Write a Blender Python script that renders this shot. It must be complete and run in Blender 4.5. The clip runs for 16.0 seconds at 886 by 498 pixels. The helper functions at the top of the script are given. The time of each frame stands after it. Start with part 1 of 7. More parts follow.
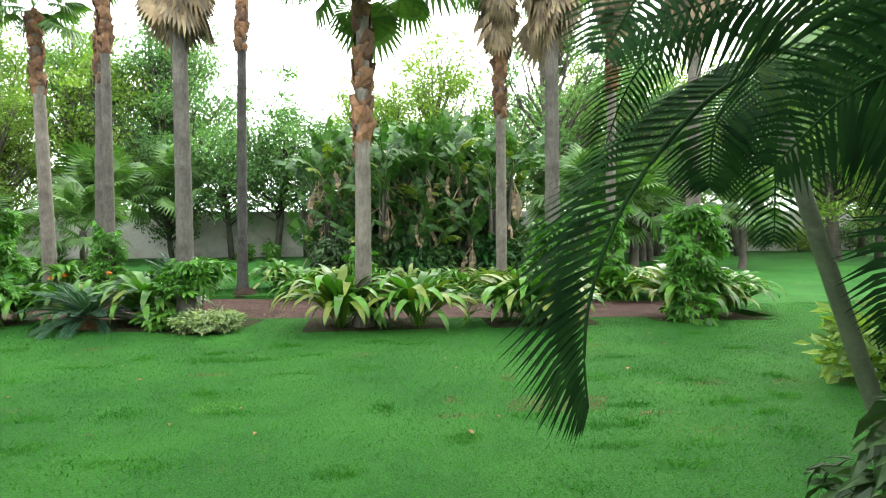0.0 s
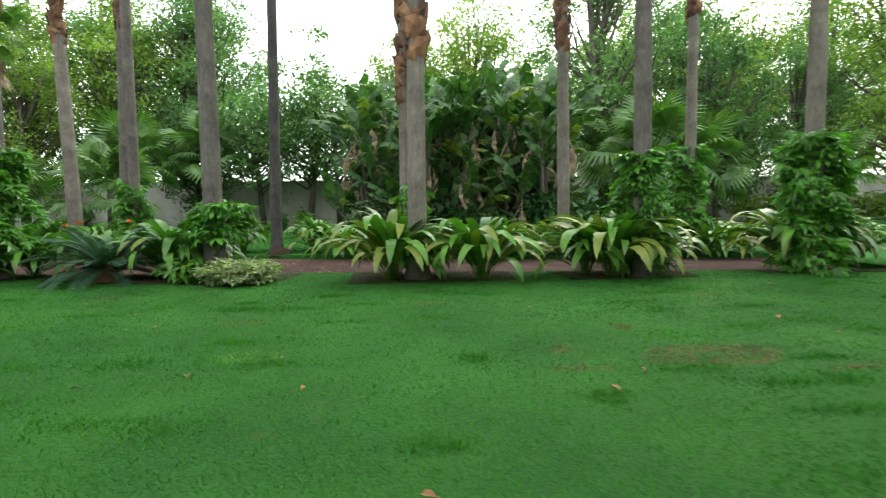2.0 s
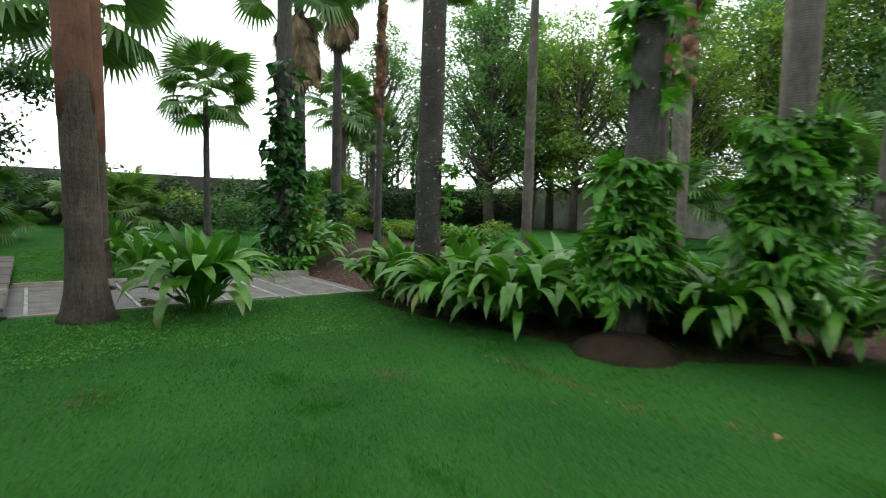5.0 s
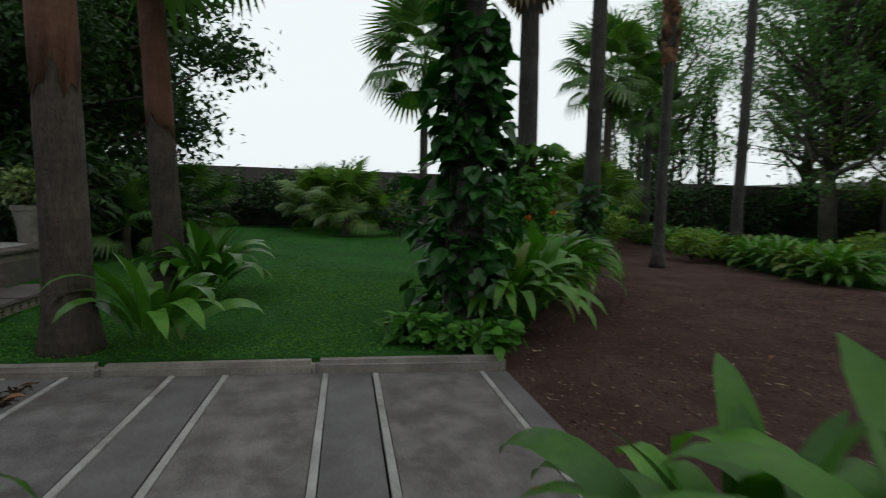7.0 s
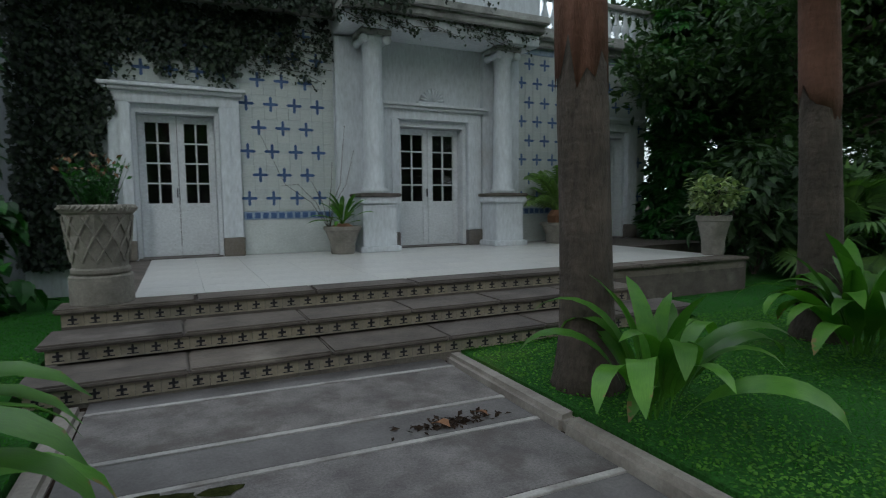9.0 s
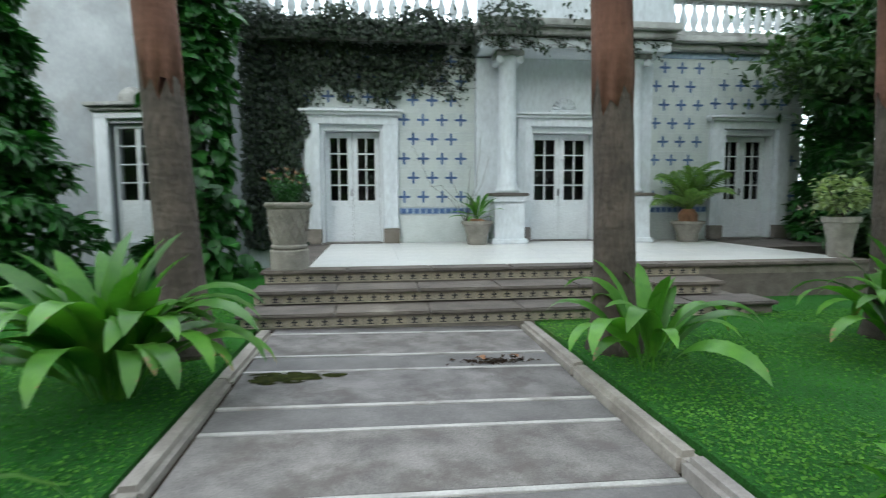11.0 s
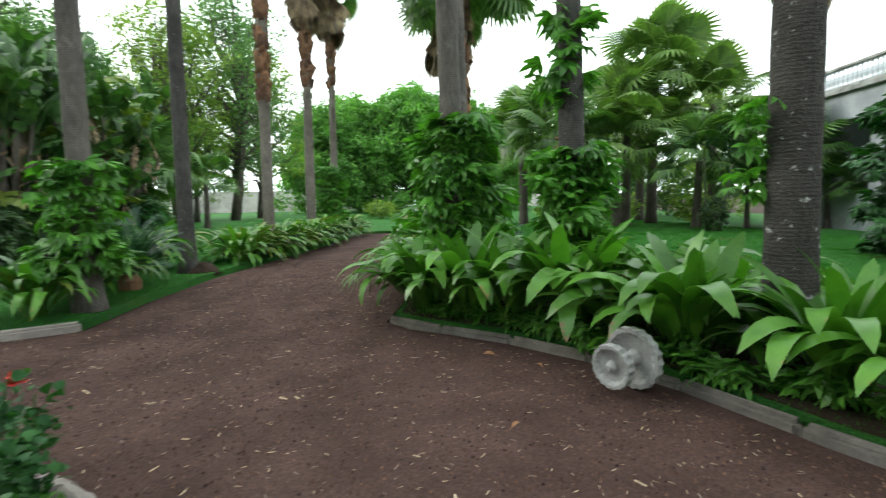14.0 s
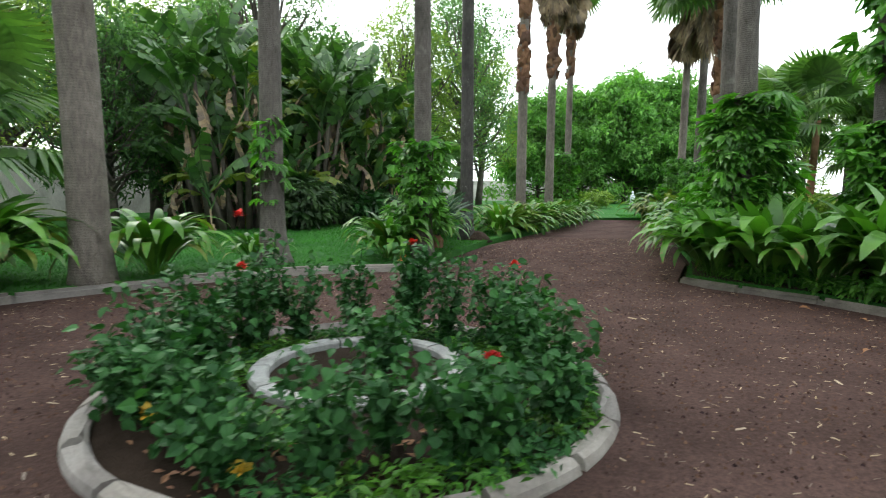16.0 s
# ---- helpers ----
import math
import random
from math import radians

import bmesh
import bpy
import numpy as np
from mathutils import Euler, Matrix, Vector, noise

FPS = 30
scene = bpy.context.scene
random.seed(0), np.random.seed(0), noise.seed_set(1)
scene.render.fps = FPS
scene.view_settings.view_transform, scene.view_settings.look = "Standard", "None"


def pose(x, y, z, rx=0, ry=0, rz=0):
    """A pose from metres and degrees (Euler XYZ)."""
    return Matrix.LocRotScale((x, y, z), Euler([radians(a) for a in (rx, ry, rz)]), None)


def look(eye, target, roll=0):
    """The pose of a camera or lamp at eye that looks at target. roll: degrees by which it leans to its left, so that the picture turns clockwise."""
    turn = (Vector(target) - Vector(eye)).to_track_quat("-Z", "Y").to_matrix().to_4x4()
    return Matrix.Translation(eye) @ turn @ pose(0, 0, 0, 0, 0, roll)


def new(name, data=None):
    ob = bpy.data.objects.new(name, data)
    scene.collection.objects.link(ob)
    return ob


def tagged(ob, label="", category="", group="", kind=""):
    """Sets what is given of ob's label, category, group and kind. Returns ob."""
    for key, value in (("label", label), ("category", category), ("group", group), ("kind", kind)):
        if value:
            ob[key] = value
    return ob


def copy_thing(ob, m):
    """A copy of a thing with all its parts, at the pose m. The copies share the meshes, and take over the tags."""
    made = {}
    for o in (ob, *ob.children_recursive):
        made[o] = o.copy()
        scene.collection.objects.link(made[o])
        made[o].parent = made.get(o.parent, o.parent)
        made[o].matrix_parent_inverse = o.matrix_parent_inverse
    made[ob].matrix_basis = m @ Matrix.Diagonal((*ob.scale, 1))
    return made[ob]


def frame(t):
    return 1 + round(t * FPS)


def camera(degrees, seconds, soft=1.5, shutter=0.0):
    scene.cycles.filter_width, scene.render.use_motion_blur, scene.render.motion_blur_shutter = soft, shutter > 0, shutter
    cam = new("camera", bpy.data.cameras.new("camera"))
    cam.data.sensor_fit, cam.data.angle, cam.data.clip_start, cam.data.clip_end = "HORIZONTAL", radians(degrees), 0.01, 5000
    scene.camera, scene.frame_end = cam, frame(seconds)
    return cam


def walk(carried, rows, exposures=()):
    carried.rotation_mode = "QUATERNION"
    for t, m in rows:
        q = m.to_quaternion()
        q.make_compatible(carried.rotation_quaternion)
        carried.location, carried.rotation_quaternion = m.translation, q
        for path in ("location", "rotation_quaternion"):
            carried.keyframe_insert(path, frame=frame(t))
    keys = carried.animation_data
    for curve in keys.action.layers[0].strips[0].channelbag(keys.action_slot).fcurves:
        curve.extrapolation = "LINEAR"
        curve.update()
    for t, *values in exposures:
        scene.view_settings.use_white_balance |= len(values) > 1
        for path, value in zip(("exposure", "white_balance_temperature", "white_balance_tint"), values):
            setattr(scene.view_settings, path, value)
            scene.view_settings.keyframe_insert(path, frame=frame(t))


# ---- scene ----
cam = camera(78.0, 16.0, soft=1.1, shutter=0.28)
PATH = [
    (0, look((-13.663, 6.092, 2.075), (-13.926, 4.112, 1.991), -0.3)),
    (0.5, look((-13.712, 5.727, 1.856), (-13.963, 3.747, 1.742), -0.4)),
    (1, look((-13.686, 5.368, 1.582), (-13.936, 3.389, 1.438), -0.6)),
    (1.5, look((-13.531, 4.954, 1.378), (-13.776, 2.975, 1.227), -0.7)),
    (2, look((-13.197, 4.342, 1.269), (-13.355, 2.354, 1.116), -0.8)),
    (2.5, look((-12.756, 3.663, 1.261), (-12.597, 1.675, 1.109), -1.1)),
    (3, look((-12.149, 3.064, 1.258), (-11.675, 1.128, 1.096), -1.4)),
    (3.5, look((-11.488, 2.317, 1.237), (-10.655, 0.508, 1.056), -1.9)),
    (4, look((-10.647, 1.652, 1.330), (-9.463, 0.049, 1.155), -1.7)),
    (4.2, look((-10.242, 1.323, 1.357), (-8.951, -0.196, 1.185), -1.2)),
    (6.3, look((-3.689, -2.905, 1.495), (-1.840, -3.651, 1.337), 2.7)),
    (6.5, look((-3.125, -3.131, 1.425), (-1.247, -3.798, 1.264), 1.7)),
    (7, look((-1.826, -3.583, 1.361), (0.135, -3.934, 1.184), 1.7)),
    (7.5, look((-0.911, -3.843, 1.312), (1.061, -3.566, 1.132), -0.4)),
    (8, look((-0.230, -3.869, 1.255), (1.481, -2.847, 1.093), -0.8)),
    (8.5, look((0.123, -4.083, 1.326), (1.384, -2.541, 1.150), -0.5)),
    (8.7, look((0.339, -4.183, 1.326), (1.411, -2.502, 1.155), -0.6)),
    (10.8, look((1.072, -5.724, 1.334), (1.476, -3.773, 1.162), -0.1)),
    (11, look((1.072, -5.956, 1.360), (1.316, -3.979, 1.181), -0.2)),
    (11.5, look((1.033, -6.375, 1.393), (0.710, -4.410, 1.209), -0.1)),
    (12, look((0.996, -6.866, 1.385), (0.316, -4.995, 1.192), 0.1)),
    (12.5, look((1.155, -7.284, 1.374), (0.003, -5.661, 1.173), 0.2)),
    (13, look((1.421, -7.580, 1.363), (-0.148, -6.355, 1.164), 0.1)),
    (13.5, look((1.662, -7.774, 1.330), (-0.188, -7.035, 1.155), -0.7)),
    (14, look((1.980, -7.917, 1.390), (0.004, -7.667, 1.206), -1.3)),
    (14.5, look((2.302, -8.131, 1.367), (0.313, -8.241, 1.182), -1.4)),
    (15, look((2.528, -8.427, 1.234), (0.564, -8.757, 1.052), -1.1)),
    (15.5, look((2.875, -8.769, 1.148), (0.922, -9.156, 0.955), -0.7)),
    (16, look((3.304, -9.250, 1.112), (1.366, -9.700, 0.909), -0.0)),
]
walk(cam, PATH, exposures=((0.0, 1.36, 6650, 2), (1.5, 0.76, 6650, 2), (3.0, 0.8, 6600, 1), (4.2, 0.7, 6600, -2), (6.3, -1.05, 6450, 5), (7.5, -1.2, 6350, 5), (8.7, -0.98, 5950, 4), (10.8, 0.52, 6000, 2), (12.5, 0.68, 6350, -3), (14.0, 0.5, 6400, 1), (16.0, 0.55, 6400, 4)))

# ---- world and sun: a bright overcast evening ----
world = bpy.data.worlds.new("overcast_sky")
scene.world = world
world.use_nodes = True
wn = world.node_tree
sky = wn.nodes.new("ShaderNodeTexSky")
sky.sky_type, sky.sun_disc = "NISHITA", False
sky.sun_elevation, sky.sun_rotation = radians(32), radians(215)
sky.air_density, sky.dust_density, sky.ozone_density = 1.0, 6.0, 1.0
bg = wn.nodes["Background"]
bg.inputs["Strength"].default_value = 0.15
veil = wn.nodes.new("ShaderNodeMix")  # an even cloud layer over the clear sky
veil.data_type = "RGBA"
veil.inputs[0].default_value, veil.inputs[7].default_value = 0.85, (15.8, 16.3, 16.8, 1)
wn.links.new(sky.outputs["Color"], veil.inputs[6])
wn.links.new(veil.outputs[2], bg.inputs["Color"])
sun = new("sun", bpy.data.lights.new("sun", "SUN"))
sun.data.energy, sun.data.angle, sun.data.color = 1.2, radians(25), (1.0, 0.95, 0.88)
sun.matrix_basis = look((-20, -30, 22), (0, 0, 0))

# ---- materials ----
def noise_fac(nt, coord, scale, detail=4.0, rough=0.6):
    n = nt.nodes.new("ShaderNodeTexNoise")
    n.inputs["Scale"].default_value, n.inputs["Detail"].default_value, n.inputs["Roughness"].default_value = scale, detail, rough
    nt.links.new(coord, n.inputs["Vector"])
    return n.outputs["Fac"]


def ramp(nt, fac, stops):
    r = nt.nodes.new("ShaderNodeValToRGB")
    el = r.color_ramp.elements
    while len(el) < len(stops):
        el.new(0.5)
    for e, (p, c) in zip(el, stops):
        e.position, e.color = p, (*c, 1)
    nt.links.new(fac, r.inputs["Fac"])
    return r.outputs["Color"]


def mixc(nt, a, b, fac, mode="MIX"):
    m = nt.nodes.new("ShaderNodeMix")
    m.data_type, m.blend_type = "RGBA", mode
    for sock, v in ((m.inputs[6], a), (m.inputs[7], b), (m.inputs[0], fac)):
        if isinstance(v, (int, float)):
            sock.default_value = v
        elif isinstance(v, tuple):
            sock.default_value = (*v, 1)
        else:
            nt.links.new(v, sock)
    return m.outputs[2]


def surface(name, dark, light, scale=2.0, fine=30.0, rough=0.7, bump=0.3, dist=0.01, stain=None, stain_at=(0.55, 0.7), stain_scale=0.8,
            vary=0.0, island=0.0, leaf=0.0, spec=0.4, metal=0.0, streak=None, bands=None, tip=None, deep=0.55):
    """A two-scale procedural surface: broad tone, fine grain, optional stains, rings, and light through leaves."""
    m = bpy.data.materials.new(name)
    m.use_nodes = True
    nt = m.node_tree
    bs = nt.nodes["Principled BSDF"]
    coord = nt.nodes.new("ShaderNodeTexCoord").outputs["Object"]
    broad, grain = noise_fac(nt, coord, scale), noise_fac(nt, coord, fine, 5.0, 0.7)
    if streak:
        mp = nt.nodes.new("ShaderNodeMapping")
        mp.inputs["Scale"].default_value = streak
        nt.links.new(coord, mp.inputs["Vector"])
        grain = noise_fac(nt, mp.outputs["Vector"], fine, 5.0, 0.7)
    col = mixc(nt, ramp(nt, broad, ((0.32, dark), (0.68, light))), ramp(nt, grain, ((0.25, (deep, deep, deep)), (0.75, (1.0, 1.0, 1.0)))), 0.75 if deep > 0.5 else 1.0, "MULTIPLY")
    if stain:
        s = noise_fac(nt, coord, stain_scale, 6.0, 0.65)
        col = mixc(nt, col, stain, ramp(nt, s, ((stain_at[0], (0, 0, 0)), (stain_at[1], (0.85, 0.85, 0.85)))))
    if tip:
        xyz = nt.nodes.new("ShaderNodeSeparateXYZ")
        nt.links.new(coord, xyz.inputs[0])
        far = nt.nodes.new("ShaderNodeMath")
        far.operation = "MULTIPLY_ADD"
        far.inputs[1].default_value = 0.35
        nt.links.new(noise_fac(nt, coord, 6.0), far.inputs[0])
        nt.links.new(xyz.outputs["Y"], far.inputs[2])
        col = mixc(nt, col, tip[0], ramp(nt, far.outputs[0], ((tip[1], (0, 0, 0)), (tip[2], (0.9, 0.9, 0.9)))))
    height = grain
    if bands:
        w = nt.nodes.new("ShaderNodeTexWave")
        w.wave_type, w.bands_direction = "BANDS", "Z"
        w.inputs["Scale"].default_value, w.inputs["Distortion"].default_value, w.inputs["Detail"].default_value = bands, 5.0, 3.0
        w.inputs["Detail Scale"].default_value = 3.0
        nt.links.new(coord, w.inputs["Vector"])
        col = mixc(nt, col, ramp(nt, w.outputs["Fac"], ((0.2, (0.78, 0.76, 0.74)), (0.6, (1.0, 1.0, 1.0)))), 0.22, "MULTIPLY")
        a = nt.nodes.new("ShaderNodeMath")
        a.operation = "MULTIPLY_ADD"
        a.inputs[1].default_value = 0.1
        nt.links.new(w.outputs["Fac"], a.inputs[0])
        nt.links.new(grain, a.inputs[2])
        height = a.outputs[0]
    if vary or island:
        src = nt.nodes.new("ShaderNodeNewGeometry").outputs["Random Per Island"] if island else nt.nodes.new("ShaderNodeObjectInfo").outputs["Random"]
        k = island or vary
        col = mixc(nt, col, ramp(nt, src, ((0.0, (1 - k, 1 - k, 1 - k * 0.8)), (1.0, (1 + k * 0.9, 1 + k * 0.75, 1 + k * 0.3)))), 1.0, "MULTIPLY")
    nt.links.new(col, bs.inputs["Base Color"])
    bs.inputs["Roughness"].default_value, bs.inputs["Metallic"].default_value = rough, metal
    bs.inputs["Specular IOR Level"].default_value = spec
    if bump:
        b = nt.nodes.new("ShaderNodeBump")
        b.inputs["Strength"].default_value, b.inputs["Distance"].default_value = bump, dist
        nt.links.new(height, b.inputs["Height"])
        nt.links.new(b.outputs["Normal"], bs.inputs["Normal"])
    if leaf:
        t = nt.nodes.new("ShaderNodeBsdfTranslucent")
        tc = mixc(nt, col, (1.0, 1.25, 0.45), 1.0, "MULTIPLY")
        nt.links.new(tc, t.inputs["Color"])
        mx = nt.nodes.new("ShaderNodeMixShader")
        mx.inputs[0].default_value = leaf
        nt.links.new(bs.outputs[0], mx.inputs[1])
        nt.links.new(t.outputs[0], mx.inputs[2])
        nt.links.new(mx.outputs[0], nt.nodes["Material Output"].inputs["Surface"])
    return m


MAT = {
    "lawn": surface("lawn_turf", (0.03, 0.142, 0.024), (0.064, 0.23, 0.036), 0.55, 42, 0.9, 1.0, 0.03, deep=0.22, stain=(0.10, 0.13, 0.035), stain_at=(0.62, 0.8), stain_scale=0.5, spec=0.15),
    "blade": surface("grass_blade", (0.03, 0.143, 0.022), (0.075, 0.252, 0.039), 0.75, 20, 0.8, 0, stain=(0.13, 0.14, 0.04), stain_at=(0.64, 0.8), stain_scale=0.45, island=0.22, leaf=0.5, spec=0.1),
    # leaf colour raised to make up for light missing on the east lawn
    "clover": surface("brightened_clover_leaf", (0.07, 0.21, 0.03), (0.145, 0.33, 0.055), 1.0, 20, 0.7, 0, stain=(0.14, 0.15, 0.05), stain_at=(0.6, 0.8), stain_scale=0.8, island=0.25, leaf=0.4, spec=0.15),
    "dirt": surface("red_dirt", (0.084, 0.05, 0.043), (0.148, 0.09, 0.079), 1.4, 46, 0.95, 1.0, 0.03, deep=0.35, stain=(0.05, 0.03, 0.026), stain_scale=0.35, spec=0.1),
    "grit": surface("path_grit", (0.06, 0.035, 0.03), (0.16, 0.1, 0.085), 3, 40, 0.95, 0, island=0.6, spec=0.1),
    "soil": surface("dark_soil", (0.035, 0.024, 0.018), (0.07, 0.048, 0.036), 3, 60, 0.95, 1.0, 0.03, spec=0.1),
    "chip": surface("dry_leaf_chip", (0.32, 0.24, 0.17), (0.6, 0.5, 0.39), 3, 30, 0.8, 0, island=0.45, spec=0.2),
    "slab": surface("concrete_slab", (0.14, 0.128, 0.13), (0.285, 0.265, 0.265), 3.4, 70, 0.8, 0.6, 0.006, deep=0.42, stain=(0.09, 0.078, 0.075), stain_at=(0.5, 0.64), stain_scale=2.6, vary=0.1, spec=0.3),
    "strip": surface("grey_stone_strip", (0.115, 0.106, 0.108), (0.19, 0.178, 0.18), 2.2, 50, 0.75, 0.5, 0.006, stain=(0.2, 0.19, 0.18), stain_at=(0.62, 0.8), spec=0.3),
    "mortar": surface("pale_mortar", (0.3, 0.29, 0.285), (0.5, 0.48, 0.47), 3, 50, 0.85, 0.5, 0.005, stain=(0.15, 0.13, 0.12), stain_scale=1.7),
    "moss": surface("wet_moss", (0.012, 0.015, 0.006), (0.045, 0.05, 0.015), 14, 60, 0.95, 0.7, 0.01, spec=0.03),
    "kerb": surface("worn_kerb_stone", (0.12, 0.106, 0.096), (0.27, 0.245, 0.225), 3, 40, 0.9, 0.9, 0.015, stain=(0.085, 0.075, 0.055), stain_scale=1.5, vary=0.15),
    "stonecap": surface("dark_step_stone", (0.085, 0.072, 0.066), (0.17, 0.145, 0.13), 3, 45, 0.7, 0.6, 0.008, stain=(0.24, 0.22, 0.2), stain_at=(0.6, 0.78), stain_scale=1.4, vary=0.12),
    "tilecream": surface("cream_glazed_tile", (0.3, 0.265, 0.21), (0.46, 0.415, 0.34), 4, 40, 0.35, 0.15, 0.003, stain=(0.2, 0.15, 0.1), stain_at=(0.58, 0.8), stain_scale=2.0, vary=0.12),
    "tilemark": surface("black_tile_glaze", (0.015, 0.015, 0.02), (0.03, 0.03, 0.04), 6, 40, 0.3, 0),
    "terrace": surface("white_terrace_tile", (0.62, 0.61, 0.6), (0.76, 0.75, 0.74), 1.3, 35, 0.3, 0.12, 0.003, stain=(0.45, 0.43, 0.42), stain_at=(0.6, 0.8), stain_scale=0.9, vary=0.04, spec=0.5),
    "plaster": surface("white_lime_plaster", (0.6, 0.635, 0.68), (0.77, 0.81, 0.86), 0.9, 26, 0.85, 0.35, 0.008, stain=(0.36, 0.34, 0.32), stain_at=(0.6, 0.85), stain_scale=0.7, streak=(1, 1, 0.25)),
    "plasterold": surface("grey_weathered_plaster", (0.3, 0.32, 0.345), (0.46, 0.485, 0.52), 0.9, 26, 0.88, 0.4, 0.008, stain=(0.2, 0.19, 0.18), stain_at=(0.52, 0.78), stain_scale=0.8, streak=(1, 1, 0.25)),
    "cornice": surface("weathered_cornice", (0.3, 0.3, 0.29), (0.55, 0.55, 0.54), 1.8, 30, 0.85, 0.5, 0.01, stain=(0.1, 0.1, 0.09), stain_at=(0.45, 0.68), stain_scale=1.3),
    "paint": surface("white_door_paint", (0.68, 0.71, 0.75), (0.8, 0.83, 0.87), 1.5, 30, 0.45, 0.1, 0.003, stain=(0.5, 0.47, 0.43), stain_at=(0.66, 0.9), stain_scale=1.1),
    "tilewhite": surface("white_wall_tile", (0.5, 0.54, 0.54), (0.64, 0.68, 0.68), 1.2, 40, 0.4, 0.12, 0.003, stain=(0.4, 0.4, 0.36), stain_at=(0.6, 0.85), vary=0.05),
    "blue": surface("blue_tile_glaze", (0.05, 0.1, 0.26), (0.1, 0.17, 0.36), 6, 40, 0.35, 0, vary=0.15),
    "bluepale": surface("pale_blue_band", (0.2, 0.28, 0.42), (0.42, 0.5, 0.6), 14, 40, 0.4, 0),
    # near-black, so the dimness of the rooms is put into the wall colour
    "dark_room": surface("dimmed_room_wall", (0.05, 0.05, 0.055), (0.09, 0.09, 0.1), 1, 20, 0.9, 0),
    "stonepot": surface("carved_stone", (0.2, 0.185, 0.16), (0.36, 0.335, 0.3), 4, 50, 0.85, 0.6, 0.01, stain=(0.1, 0.095, 0.08), stain_at=(0.52, 0.74), stain_scale=2.2),
    "greystone": surface("grey_carved_stone", (0.3, 0.3, 0.3), (0.5, 0.5, 0.49), 5, 60, 0.85, 0.6, 0.01, stain=(0.14, 0.14, 0.13), stain_at=(0.52, 0.74), stain_scale=3.0),
    "trunk": surface("palm_trunk_grey", (0.11, 0.097, 0.088), (0.22, 0.195, 0.175), 1.6, 24, 0.9, 1.0, 0.03, deep=0.4, stain=(0.26, 0.24, 0.22), stain_at=(0.62, 0.8), stain_scale=2.5, bands=11.0, streak=(1, 1, 0.3)),
    "trunkpale": surface("palm_trunk_pale", (0.17, 0.145, 0.125), (0.32, 0.28, 0.245), 1.6, 24, 0.9, 1.0, 0.03, deep=0.45, stain=(0.14, 0.12, 0.1), stain_at=(0.55, 0.75), stain_scale=2.5, bands=9.0, streak=(1, 1, 0.3)),
    "trunkdark": surface("palm_trunk_dark", (0.052, 0.048, 0.046), (0.12, 0.11, 0.104), 1.6, 24, 0.9, 1.0, 0.03, deep=0.4, stain=(0.34, 0.34, 0.33), stain_at=(0.655, 0.7), stain_scale=17.0, bands=11.0, streak=(1, 1, 0.3)),
    "trunklichen": surface("palm_trunk_lichen", (0.045, 0.04, 0.037), (0.1, 0.09, 0.083), 1.6, 24, 0.9, 1.0, 0.03, deep=0.45, stain=(0.42, 0.43, 0.42), stain_at=(0.63, 0.66), stain_scale=14.0, bands=11.0),
    "kerbwalk": surface("pale_rounded_kerb", (0.2, 0.178, 0.165), (0.36, 0.33, 0.31), 2.2, 40, 0.85, 0.6, 0.01, stain=(0.12, 0.105, 0.09), stain_at=(0.56, 0.75), stain_scale=1.8, vary=0.08),
    "trunkbrown": surface("palm_trunk_brown", (0.075, 0.06, 0.05), (0.16, 0.128, 0.106), 1.8, 22, 0.9, 1.0, 0.03, deep=0.35, stain=(0.04, 0.034, 0.03), stain_at=(0.5, 0.72), stain_scale=2.2, bands=4.0, streak=(1, 1, 0.3)),
    "trunkred": surface("palm_trunk_fibre", (0.115, 0.052, 0.036), (0.22, 0.108, 0.074), 2.2, 30, 0.9, 0.9, 0.02, bands=4.0, streak=(1, 1, 0.25)),
    "boot": surface("palm_leaf_base", (0.14, 0.068, 0.04), (0.32, 0.18, 0.115), 3, 30, 0.9, 0.5, 0.01, island=0.4),
    "bark": surface("tree_bark", (0.06, 0.05, 0.042), (0.14, 0.12, 0.1), 3, 30, 0.9, 0.9, 0.02, streak=(1, 1, 0.25)),
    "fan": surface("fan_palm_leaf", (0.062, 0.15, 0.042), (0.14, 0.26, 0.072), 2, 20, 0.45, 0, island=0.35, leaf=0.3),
    # paler copy of the fan leaf, with sunlight put into its colour
    "fan_pale": surface("sun_toned_fan_leaf", (0.1, 0.2, 0.05), (0.19, 0.3, 0.09), 2, 20, 0.45, 0, island=0.35, leaf=0.35),
    "dead": surface("dry_palm_skirt", (0.2, 0.14, 0.09), (0.4, 0.32, 0.23), 3, 20, 0.9, 0, island=0.4),
    "strap": surface("strap_leaf", (0.056, 0.185, 0.022), (0.13, 0.31, 0.045), 3, 30, 0.36, 0.15, 0.004, stain=(0.2, 0.2, 0.06), stain_at=(0.68, 0.85), stain_scale=1.6, vary=0.35, leaf=0.3, streak=(8, 0.3, 1), tip=((0.2, 0.14, 0.06), 0.99, 1.12)),
    "strapfar": surface("strap_leaf_mass", (0.055, 0.18, 0.02), (0.13, 0.3, 0.042), 3, 30, 0.4, 0, stain=(0.26, 0.22, 0.08), stain_at=(0.68, 0.85), stain_scale=1.6, island=0.4, leaf=0.3),
    "strapyellow": surface("yellowing_strap_leaf", (0.12, 0.2, 0.03), (0.24, 0.3, 0.06), 3, 30, 0.42, 0, stain=(0.3, 0.2, 0.09), stain_at=(0.6, 0.8), stain_scale=1.2, island=0.35, leaf=0.3),
    "vine": surface("vine_leaf", (0.06, 0.215, 0.026), (0.14, 0.36, 0.055), 2.5, 25, 0.4, 0, island=0.45, leaf=0.38),
    "vinedark": surface("dark_vine_leaf", (0.018, 0.085, 0.018), (0.042, 0.16, 0.032), 2.5, 25, 0.38, 0, island=0.5, leaf=0.25),
